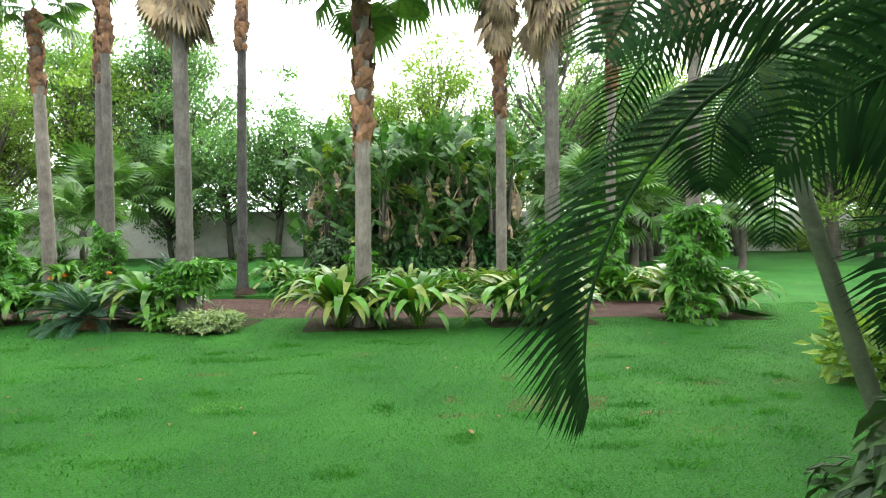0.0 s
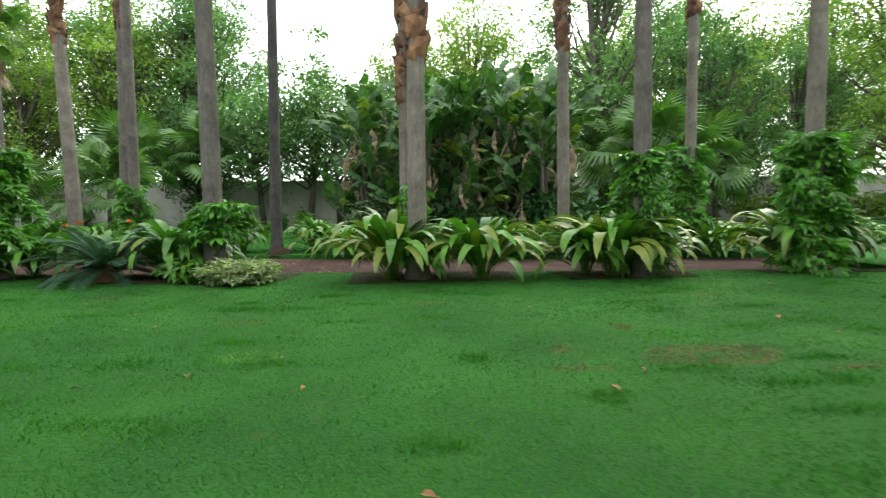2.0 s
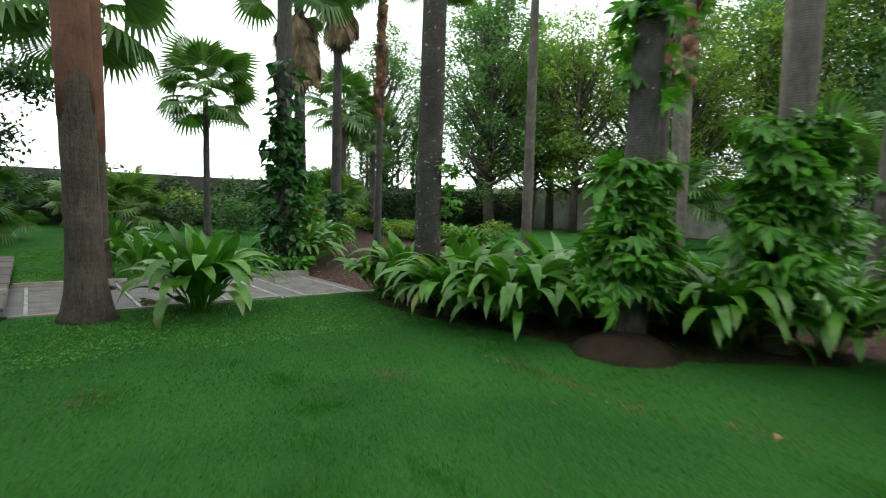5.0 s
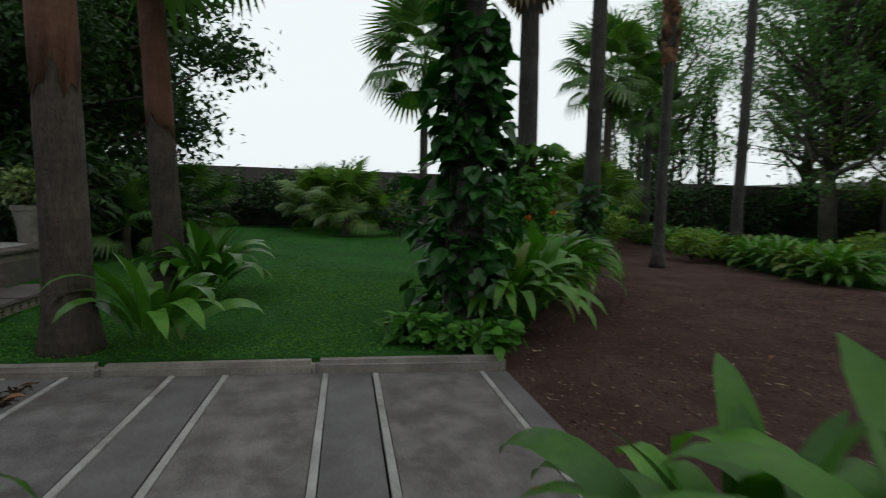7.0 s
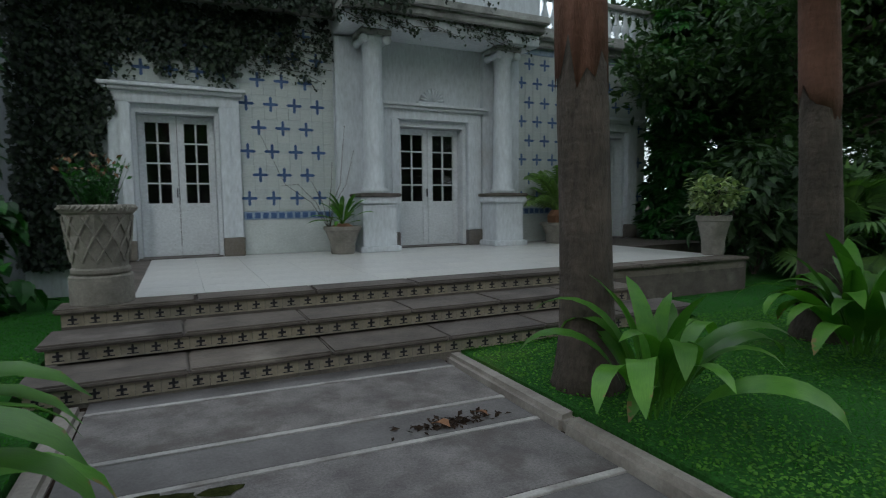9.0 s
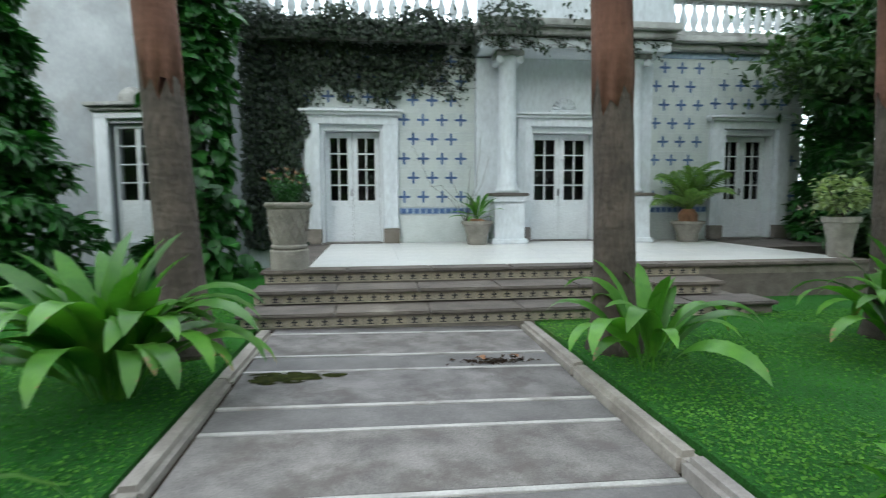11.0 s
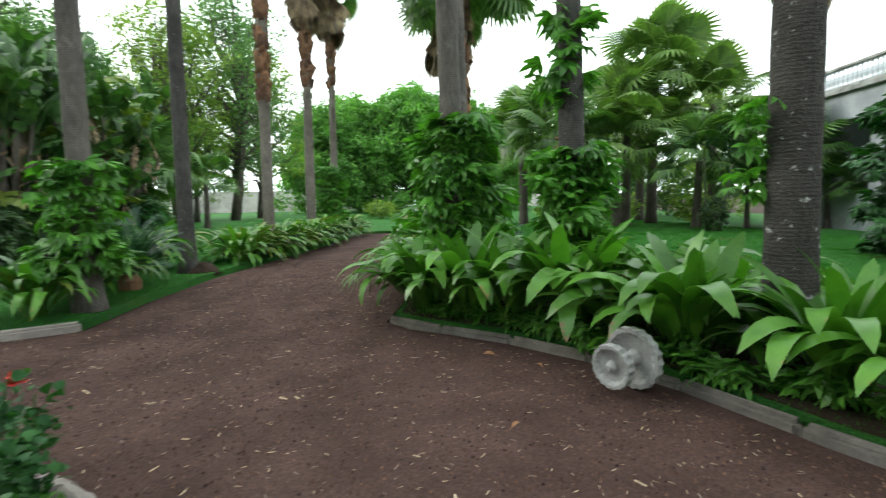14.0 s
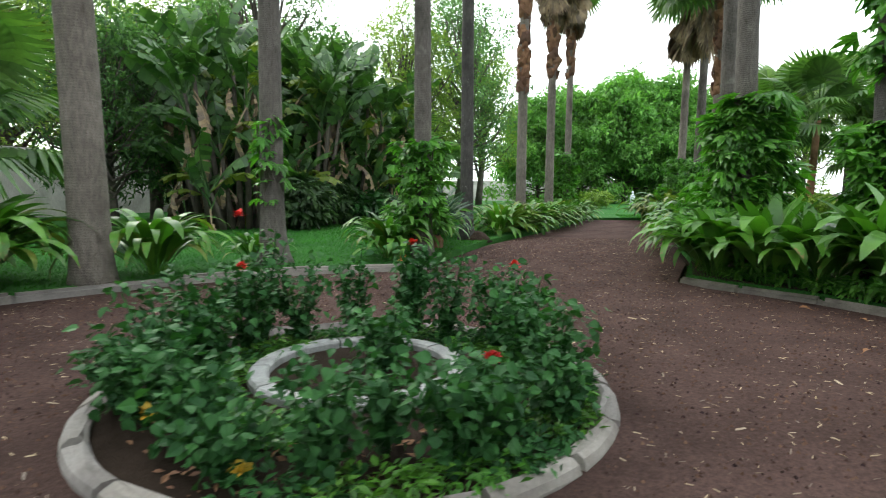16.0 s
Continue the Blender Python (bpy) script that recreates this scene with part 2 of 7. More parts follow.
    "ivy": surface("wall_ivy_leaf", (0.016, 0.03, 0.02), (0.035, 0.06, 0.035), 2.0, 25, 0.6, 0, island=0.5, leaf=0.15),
    "canopy": surface("tree_leaf", (0.095, 0.21, 0.08), (0.185, 0.34, 0.14), 0.8, 25, 0.55, 0, island=0.5, leaf=0.42),
    "canopylight": surface("light_tree_leaf", (0.16, 0.28, 0.05), (0.3, 0.42, 0.1), 0.8, 25, 0.55, 0, island=0.4, leaf=0.45),
    "bambooleaf": surface("bamboo_leaf", (0.1, 0.27, 0.055), (0.2, 0.42, 0.1), 0.8, 25, 0.5, 0, island=0.4, leaf=0.45),
    "canopymid": surface("grey_green_tree_leaf", (0.05, 0.13, 0.045), (0.11, 0.23, 0.08), 0.8, 25, 0.5, 0, island=0.5, leaf=0.4),
    # darker copy of the tree leaf, with shade put into its colour
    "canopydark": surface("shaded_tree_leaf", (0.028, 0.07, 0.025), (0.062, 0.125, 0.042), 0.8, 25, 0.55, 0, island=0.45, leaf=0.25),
    "banana": surface("banana_leaf", (0.034, 0.1, 0.03), (0.095, 0.2, 0.055), 1.5, 25, 0.45, 0, stain=(0.2, 0.17, 0.06), stain_at=(0.7, 0.85), stain_scale=0.8, island=0.4, leaf=0.25),
    "cycad": surface("cycad_leaf", (0.022, 0.075, 0.04), (0.045, 0.125, 0.065), 2.5, 25, 0.45, 0, island=0.3, leaf=0.2),
    "pale": surface("variegated_leaf", (0.2, 0.29, 0.12), (0.38, 0.46, 0.25), 5, 25, 0.5, 0, island=0.4, leaf=0.3),
    "rose": surface("rose_leaf", (0.026, 0.1, 0.03), (0.062, 0.18, 0.055), 3, 25, 0.5, 0, island=0.4, leaf=0.25, spec=0.15),
    "arecatrunk": surface("areca_trunk", (0.06, 0.085, 0.045), (0.12, 0.15, 0.085), 2, 30, 0.7, 0.4, 0.01, stain=(0.26, 0.27, 0.2), stain_at=(0.6, 0.75), stain_scale=3.0, bands=3.0),
    # leaf colour darkened so the fronds read as backlit silhouettes
    "arecaleaf": surface("areca_leaf_backlit", (0.008, 0.028, 0.008), (0.018, 0.055, 0.015), 2.5, 25, 0.75, 0, island=0.4, leaf=0.1, spec=0.06),
    "petal": surface("red_petal", (0.55, 0.015, 0.02), (0.75, 0.04, 0.035), 6, 25, 0.5, 0, island=0.2, leaf=0.2),
    "petalyellow": surface("yellow_petal", (0.7, 0.42, 0.04), (0.8, 0.55, 0.08), 6, 25, 0.5, 0, leaf=0.2),
    "petalorange": surface("orange_petal", (0.7, 0.16, 0.03), (0.8, 0.26, 0.05), 6, 25, 0.5, 0, leaf=0.2),
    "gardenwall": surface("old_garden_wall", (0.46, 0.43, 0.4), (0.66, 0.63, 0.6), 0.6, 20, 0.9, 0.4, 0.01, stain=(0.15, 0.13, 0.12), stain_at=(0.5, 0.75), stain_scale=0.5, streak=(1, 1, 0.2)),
    "darkwall": surface("dark_blotched_wall", (0.06, 0.055, 0.052), (0.13, 0.12, 0.115), 0.6, 20, 0.9, 0.4, 0.01, stain=(0.2, 0.19, 0.18), stain_at=(0.6, 0.8), stain_scale=0.4),
    "brownleaf": surface("fallen_leaf", (0.2, 0.09, 0.04), (0.36, 0.18, 0.08), 6, 30, 0.7, 0, vary=0.3),
    "panel": surface("solar_panel", (0.01, 0.012, 0.02), (0.02, 0.022, 0.035), 2, 20, 0.15, 0),
}
glass = bpy.data.materials.new("window_glass")
glass.use_nodes = True
gb = glass.node_tree.nodes["Principled BSDF"]
gb.inputs["Base Color"].default_value, gb.inputs["Roughness"].default_value = (0.9, 0.92, 0.95, 1), 0.03
gb.inputs["Transmission Weight"].default_value, gb.inputs["IOR"].default_value = 1.0, 1.45
MAT["glass"] = glass


# ---- mesh helpers ----
def link_mesh(name, verts, faces, material, parent=None, label="", smooth=False):
    me = bpy.data.meshes.new(name)
    me.from_pydata(verts if isinstance(verts, list) else verts.tolist(), [], faces if isinstance(faces, list) else faces.tolist())
    me.materials.append(MAT[material])
    if smooth:
        me.polygons.foreach_set("use_smooth", [True] * len(me.polygons))
    ob = new(name, me)
    if parent is not None:
        ob.parent = parent
    if label:
        ob["label"] = label
    return ob


def part(name, bm, material, parent, label="", smooth=False):
    me = bpy.data.meshes.new(name)
    bm.to_mesh(me)
    bm.free()
    me.materials.append(MAT[material])
    if smooth:
        me.polygons.foreach_set("use_smooth", [True] * len(me.polygons))
    ob = new(name, me)
    if parent is not None:
        ob.parent = parent
    if label:
        ob["label"] = label
    return ob


def thing(name, label, category, x=0, y=0, z=0, rz=0, group="", kind="", s=1.0):
    e = new(name)
    e.matrix_basis = pose(x, y, z, 0, 0, rz) @ Matrix.Diagonal((s, s, s, 1))
    return tagged(e, label, category, group, kind)


def box(bm, x0, x1, y0, y1, z0, z1, bevel=0.0, rot=0.0):
    r = bmesh.ops.create_cube(bm, size=1.0)
    vs = r["verts"]
    bmesh.ops.scale(bm, vec=(x1 - x0, y1 - y0, z1 - z0), verts=vs)
    if rot:
        bmesh.ops.rotate(bm, cent=(0, 0, 0), matrix=Matrix.Rotation(rot, 3, "Z"), verts=vs)
    bmesh.ops.translate(bm, vec=((x0 + x1) / 2, (y0 + y1) / 2, (z0 + z1) / 2), verts=vs)
    if bevel:
        es = list({e for v in vs for e in v.link_edges})
        bmesh.ops.bevel(bm, geom=es, offset=bevel, segments=2, affect="EDGES")
    return bm


def boxes(*bs, bevel=0.0):
    bm = bmesh.new()
    for b in bs:
        box(bm, *b, bevel=bevel)
    return bm


def lathe(profile, seg=20, wob=0.0, flute=0):
    """(radius, z) rows turned round the z axis."""
    V, Fc = [], []
    for i, (r, z) in enumerate(profile):
        for k in range(seg):
            a = 2 * math.pi * k / seg
            rr = r * (1 + (0.03 * math.cos(flute * a) if flute else 0)) + random.uniform(-wob, wob)
            V.append((rr * math.cos(a), rr * math.sin(a), z))
    for i in range(len(profile) - 1):
        for k in range(seg):
            a, b = i * seg + k, i * seg + (k + 1) % seg
            Fc.append((a, b, b + seg, a + seg))
    Fc.append(tuple(range(seg))[::-1])
    Fc.append(tuple(range((len(profile) - 1) * seg, len(profile) * seg)))
    return V, Fc


def tube(path, radii, seg=8):
    V, Fc = [], []
    n = len(path)
    for i, p in enumerate(path):
        p = Vector(p)
        d = (Vector(path[min(i + 1, n - 1)]) - Vector(path[max(i - 1, 0)])).normalized()
        u = d.orthogonal().normalized() if abs(d.z) < 0.95 else Vector((1, 0, 0))
        u = (u - d * u.dot(d)).normalized()
        w = d.cross(u)
        for k in range(seg):
            a = 2 * math.pi * k / seg
            V.append(tuple(p + (u * math.cos(a) + w * math.sin(a)) * radii[i]))
    for i in range(n - 1):
        for k in range(seg):
            a, b = i * seg + k, i * seg + (k + 1) % seg
            Fc.append((a, b, b + seg, a + seg))
    Fc.append(tuple(range(seg))[::-1])
    Fc.append(tuple(range((n - 1) * seg, n * seg)))
    return V, Fc


def join(pieces):
    V, Fc = [], []
    for v, f in pieces:
        o = len(V)
        V.extend(v)
        Fc.extend(tuple(i + o for i in q) for q in f)
    return V, Fc


def spread(template, mats):
    """One mesh from many placed copies of a small template: (verts, faces) and an array of 3x4 placings."""
    tv, tf = np.array(template[0], float), template[1]
    mats = np.asarray(mats, float)
    V = np.einsum("kij,nj->kni", mats[:, :, :3], tv) + mats[:, None, :, 3]
    n = len(tv)
    k = len(mats)
    faces = []
    base = np.arange(k) * n
    groups = {}
    for f in tf:
        groups.setdefault(len(f), []).append(f)
    for fs in groups.values():
        arr = (base[:, None, None] + np.array(fs)[None]).reshape(-1, len(fs[0]))
        faces.extend(arr.tolist())
    return V.reshape(-1, 3), faces


def placings(P, yaw, tilt, roll, size):
    """3x4 placings: the template's +y turned to yaw, lifted by tilt, rolled; all arrays."""
    P, yaw, tilt, roll, size = (np.asarray(a, float) for a in (P, yaw, tilt, roll, size))
    cy, sy, ct, st, cr, sr = np.cos(yaw), np.sin(yaw), np.cos(tilt), np.sin(tilt), np.cos(roll), np.sin(roll)
    fwd = np.stack([-sy * ct, cy * ct, st], -1)
    side0 = np.stack([cy, sy, np.zeros_like(cy)], -1)
    up0 = np.cross(side0, fwd)
    side = side0 * cr[:, None] + up0 * sr[:, None]
    up = up0 * cr[:, None] - side0 * sr[:, None]
    M = np.stack([side, fwd, up], -1) * size[:, None, None]
    return np.concatenate([M, P[:, :, None]], -1)


R = np.random.default_rng(7)


# ---- leaf templates, tip along +y ----
def strap_leaf(length, width, rise, droop, n=8, fold=0.25, stalk=0.28):
    """A narrow stalk that widens into a long blade, arching over towards its tip."""
    V, Fc = [], []
    y = z = 0.0
    ang = rise
    step = length / n
    for i in range(n + 1):
        f = i / n
        g = max(0.0, (f - stalk) / (1 - stalk))
        w = max(0.012, width * math.sin(math.pi * g ** 0.9) ** 0.5 if 0 < g < 1 else 0.0) / 2
        if i == n:
            w = 0.003
        V += [(-w, y, z + w * fold), (0, y, z), (w, y, z + w * fold)]
        y += math.cos(ang) * step
        z += math.sin(ang) * step
        ang -= droop / n * (0.25 + 1.5 * f)
    for i in range(n):
        a = 3 * i
        Fc += [(a, a + 1, a + 4, a + 3), (a + 1, a + 2, a + 5, a + 4)]
    return V, Fc


HEART = ([(0, 0, 0), (-0.34, 0.12, 0.05), (-0.42, 0.42, 0.02), (-0.2, 0.78, -0.08), (0, 1.0, -0.22), (0.2, 0.78, -0.08), (0.42, 0.42, 0.02), (0.34, 0.12, 0.05), (0, 0.5, -0.05)],
         [(0, 8, 2, 1), (8, 4, 3, 2), (0, 7, 6, 8), (8, 6, 5, 4)])
LOBED = ([], [])  # five broad leaflets on one stalk
for k_, (ang_, len_) in enumerate(((-1.25, 0.72), (-0.6, 0.95), (0.0, 1.1), (0.6, 0.95), (1.25, 0.72))):
    ca_, sa_ = math.cos(ang_), math.sin(ang_)
    for u_, v_, w_ in ((0.0, 0.0, 0.0), (-0.17, 0.45, 0.03), (-0.12, 0.75, -0.06), (0.0, 1.0, -0.2), (0.12, 0.75, -0.06), (0.17, 0.45, 0.03)):
        LOBED[0].append(((u_ * ca_ + v_ * sa_) * len_, (v_ * ca_ - u_ * sa_) * len_, w_ * len_ - 0.05 * abs(ang_) * v_))
    LOBED[1].extend([(6 * k_, 6 * k_ + 5, 6 * k_ + 2, 6 * k_ + 1), (6 * k_ + 5, 6 * k_ + 4, 6 * k_ + 3, 6 * k_ + 2)])
SMALL = ([(0, 0, 0), (-0.24, 0.5, 0.06), (0, 1, -0.06), (0.24, 0.5, 0.06)], [(0, 3, 2, 1)])
DROOP = ([(0, 0, 0), (-0.17, 0.35, 0.02), (-0.14, 0.7, -0.1), (0, 1, -0.35), (0.14, 0.7, -0.1), (0.17, 0.35, 0.02)], [(0, 5, 2, 1), (5, 4, 3, 2)])


def fan_leaf(rays=20, spread_deg=230, length=0.75, stalk=0.8, droop=0.35):
    V, Fc = [(-0.018, 0, 0), (0.018, 0, 0), (0.012, stalk, -0.05), (-0.012, stalk, -0.05)], [(0, 1, 2, 3)]
    for i in range(rays):
        a = radians((i / (rays - 1) - 0.5) * spread_deg)
        ll = length * (1.0 - 0.25 * abs(i / (rays - 1) - 0.5) * 2)
        d, s = Vector((math.sin(a), math.cos(a), 0)), Vector((math.cos(a), -math.sin(a), 0))
        o = Vector((0, stalk, -0.05))
        w = ll * 0.062
        b = len(V)
        V += [tuple(o), tuple(o + d * ll * 0.55 - s * w + Vector((0, 0, -0.04 * droop))), tuple(o + d * ll * 0.55 + s * w + Vector((0, 0, 0.03 - 0.04 * droop))),
              tuple(o + d * ll * 0.93 + Vector((0, 0, -droop * ll)))]
        Fc += [(b, b + 2, b + 1), (b + 1, b + 2, b + 3)]
    return V, Fc


def pinnate(length=1.6, pairs=34, leaflet=0.42, rise=0.9, droop=1.6, width=0.035, lean=0.5, hang=0.25):
    """A feather frond: a bowed rib with a row of leaflets on either side."""
    pts, y, z, a = [], 0.0, 0.0, rise
    n = 20
    for i in range(n + 1):
        pts.append((0, y, z))
        y += math.cos(a) * length / n
        z += math.sin(a) * length / n
        a -= droop / n * (0.4 + 1.2 * i / n)
    V, Fc = tube(pts, [0.018 * (1 - 0.85 * i / n) + 0.002 for i in range(n + 1)], 5)
    for i in range(pairs):
        f = 0.14 + 0.86 * i / (pairs - 1)
        k = min(int(f * n), n - 1)
        u = f * n - k
        p = Vector(pts[k]).lerp(Vector(pts[k + 1]), u)
        d = (Vector(pts[k + 1]) - Vector(pts[k])).normalized()
        ll = leaflet * math.sin(math.pi * (0.12 + 0.8 * f)) ** 0.7
        for s in (-1, 1):
            side = Vector((s, 0, 0))
            q = (side + d * lean + Vector((0, 0, 0.15))).normalized()
            e = p + q * ll + Vector((0, 0, -hang * ll))
            mid = p + q * ll * 0.5 + Vector((0, 0, 0.02))
            b = len(V)
            w = d * width / 2
            V += [tuple(p - w * 0.4), tuple(mid - w), tuple(e), tuple(mid + w), tuple(p + w * 0.4)]
            Fc += [(b, b + 1, b + 3, b + 4), (b + 1, b + 2, b + 3)]
    return V, Fc


def paddle_leaf(length=1.7, width=0.45, rise=1.2, droop=1.4, n=9):
    """A banana-like blade, torn along its veins, on a stalk."""
    V, Fc = [], []
    pts, y, z, a = [], 0.0, 0.0, rise
    for i in range(n + 5):
        pts.append((0, y, z))
        y += math.cos(a) * length / n
        z += math.sin(a) * length / n
        a -= droop / n * (0.1 if i < 4 else 1.0)
    v, f = tube(pts, [0.03 * (1 - 0.8 * i / (n + 4)) for i in range(n + 5)], 5)
    V += v
    Fc += f
    for i in range(4, n + 4):
        fr = (i - 4) / (n - 1)
        w = width / 2 * math.sin(math.pi * (0.12 + 0.83 * fr)) ** 0.6
        p, q = Vector(pts[i]), Vector(pts[min(i + 1, n + 4)])
        gap = 0.06 if i % 3 == 0 else 0.0
        q = q.lerp(p, gap)
        for s in (-1, 1):
            t = Vector((s * w, w * 0.35, -w * 0.3 - 0.04 * ((i * 7) % 3)))
            b = len(V)
            V += [tuple(p), tuple(p + t), tuple(q + t), tuple(q)]
            Fc += [(b, b + 1, b + 2, b + 3)]
    return V, Fc

# ---- plants ----
def bare_trunk(H, r, lean, flare=1.6, top=0.72, z0=-0.1, seg=18):
    n = max(16, int(H / 0.22))
    path, rad = [], []
    for i in range(n + 1):
        f = i / n
        path.append((lean[0] * f ** 1.2, lean[1] * f ** 1.2, z0 + (H - z0) * f))
        rad.append(r * (top + (1 - top) * (1 - f) + (flare - 1) * math.exp(-f * H / 0.28)) * (1 + 0.012 * math.sin(i * 2.3) + R.normal() * 0.008))
    return tube(path, rad, seg)


BOOT = ([(-0.5, 0, 0), (0.5, 0, 0), (0.32, 0.25, 1.0), (-0.32, 0.25, 1.0), (0, 0.32, 0.5)], [(0, 1, 4), (1, 2, 4), (2, 3, 4), (3, 0, 4)])


def fan_crown(z, lean, n, size, dead=False, low=-0.6, high=1.35):
    t = fan_leaf(13, 70, 1.0, 0.35, 0.1) if dead else fan_leaf(22, 220, 0.8, 0.85, 0.4)
    f = (np.arange(n) + 0.5) / n
    yaw = np.arange(n) * 2.399 + R.normal(0, 0.2, n)
    tilt = (R.uniform(-1.5, -0.95, n) if dead else high + (low - high) * f + R.normal(0, 0.12, n))
    P = np.stack([np.full(n, lean[0]), np.full(n, lean[1]), z + (R.uniform(-1.1, 0.1, n) if dead else R.uniform(-0.25, 0.2, n))], -1)
    return spread(t, placings(P, yaw, tilt, R.normal(0, 0.35, n), size * R.uniform(0.8, 1.15, n)))


def palm(x, y, r, H, lean=(0, 0), look_="trunk", boots=None, skirt=0, crown=26, red=None, size=1.25, label="tall fan palm with a bare grey ringed trunk", flare=1.6, mound=0.0):
    p = thing("palm_tree", label, "palm tree", x, y, 0, group="tall fan palms")
    link_mesh("trunk", *bare_trunk(H, r, lean, flare), look_, p, smooth=True)
    if red:
        z0, z1 = red
        n = 18
        path = [(lean[0] * (z / H) ** 1.2, lean[1] * (z / H) ** 1.2, z) for z in np.linspace(z0, z1, n)]
        rad = [r * (0.72 + 0.28 * (1 - z / H)) * 1.045 for z in np.linspace(z0, z1, n)]
        V, Fc = tube(path, rad, 18)
        V = [(q[0], q[1], q[2] + (R.uniform(-0.25, 0.2) if k < 18 else 0.0)) for k, q in enumerate(V)]  # ragged lower edge
        link_mesh("fibrous_sheath", V, Fc, "trunkred", p, "reddish fibrous upper trunk", True)
    if boots:
        z0, z1 = boots
        n = int((z1 - z0) * 34)
        f = R.random(n)
        z = z0 + (z1 - z0) * f
        a = np.arange(n) * 2.399
        rr = r * (0.72 + 0.28 * (1 - z / H)) * 0.95
        P = np.stack([lean[0] * (z / H) ** 1.2 + rr * np.cos(a), lean[1] * (z / H) ** 1.2 + rr * np.sin(a), z], -1)
        M = placings(P, a - math.pi / 2, np.zeros(n), R.normal(0, 0.25, n), 0.25 * R.uniform(0.7, 1.4, n))
        tagged(link_mesh("boot_layer", *spread(BOOT, M), "boot", p), "ragged brown leaf bases", kind="stuff")
    if skirt:
        link_mesh("dry_skirt", *fan_crown(H - 0.1, lean, skirt, size * 0.95, True), "dead", p, "hanging skirt of dry grey-brown fronds")
    if crown:
        link_mesh("crown", *fan_crown(H + 0.2, lean, crown, size), "fan", p, "crown of green fan leaves")
    if mound:
        mound_of_soil(x - 0.12, y + 0.18, mound * 0.85)
    return p


def mound_of_soil(x, y, r, h=0.2):
    V, Fc = lathe([(r * (1.02 - f * 0.9), -0.06 + (h + 0.06) * (1 - (1 - f) ** 2)) for f in np.linspace(0, 1, 6)], 18, 0.025)
    m = link_mesh("soil_mound", V, Fc, "soil", None, smooth=True)
    m.matrix_basis = pose(x, y, 0)
    tagged(m, "low mound of dark bare soil round a trunk", "soil", kind="structure")


def vine(x, y, z0, z1, r0, r1, n, mat="vine", leaf=LOBED, size=0.2, label="green climbing vine wrapped round a palm trunk", lean=(0, 0), H=10, stems=True, single=0):
    v = thing("climbing_vine", label, "climbing plant", x, y, 0, group="climbing vines")
    f = R.random(n) ** 0.9
    z = z0 + (z1 - z0) * f
    a = R.uniform(0, 2 * math.pi, n)
    lump = 0.72 + 0.45 * np.sin(a * 2 + z * 3.6 + x) * np.sin(z * 2.3 + y) + 0.25 * np.sin(z * 7 + a * 3)
    rad = (r0 + (r1 - r0) * f) * lump * np.sqrt(R.uniform(0.35, 1.0, n))
    P = np.stack([rad * np.cos(a) + lean[0] * (z / H), rad * np.sin(a) + lean[1] * (z / H), z], -1)
    M = placings(P, a - math.pi / 2 + R.normal(0, 0.7, n), R.uniform(-1.1, 0.25, n), R.normal(0, 0.4, n), size * R.uniform(0.6, 1.35, n))
    if single:
        me = bpy.data.meshes.new("vine_leaf")
        me.from_pydata(leaf[0], [], leaf[1])
        me.materials.append(MAT[mat])
        out = np.argsort(-rad)[:single]
        for i in out:
            ob = new("leaf", me)
            ob.parent = v
            ob.matrix_basis = Matrix([list(M[i][0]), list(M[i][1]), list(M[i][2]), [0, 0, 0, 1]])
        M = np.delete(M, out, 0)
    link_mesh("foliage", *spread(leaf, M), mat, v)
    st = []
    for k in range(3 if stems else 0):
        a0 = k * 2.1 + x
        st.append(tube([(0.2 * math.cos(a0 + q * 0.12), 0.2 * math.sin(a0 + q * 0.12), z) for q, z in enumerate(np.linspace(-0.05, z1 * 0.95, 9))], [0.012] * 9, 5))
    if stems:
        link_mesh("stem", *join(st), "bark", v)
    return v


NEARLEAF, SLIMLEAF = [], []
for store, kinds in ((NEARLEAF, ((1.2, 0.165, 1.25, 2.8), (1.1, 0.155, 1.05, 2.6), (1.2, 0.17, 1.38, 2.8), (1.0, 0.155, 0.8, 2.2), (1.05, 0.16, 1.5, 1.1), (0.75, 0.165, 0.5, 1.7))),
                     (SLIMLEAF, ((1.2, 0.12, 1.2, 3.0), (1.1, 0.12, 1.0, 2.7), (1.25, 0.125, 1.38, 3.0), (1.0, 0.11, 0.75, 2.3), (1.0, 0.12, 1.45, 1.9), (0.85, 0.11, 0.5, 1.9)))):
    for L, W, ri, dr in kinds:
        for mt in ("strap", "strapyellow"):
            v, f = strap_leaf(L, W, ri, dr, 11, 0.14, 0.18)
            me = bpy.data.meshes.new("strap_leaf")
            me.from_pydata(v, [], f)
            me.materials.append(MAT[mt])
            me.polygons.foreach_set("use_smooth", [True] * len(me.polygons))
            store.append(me)


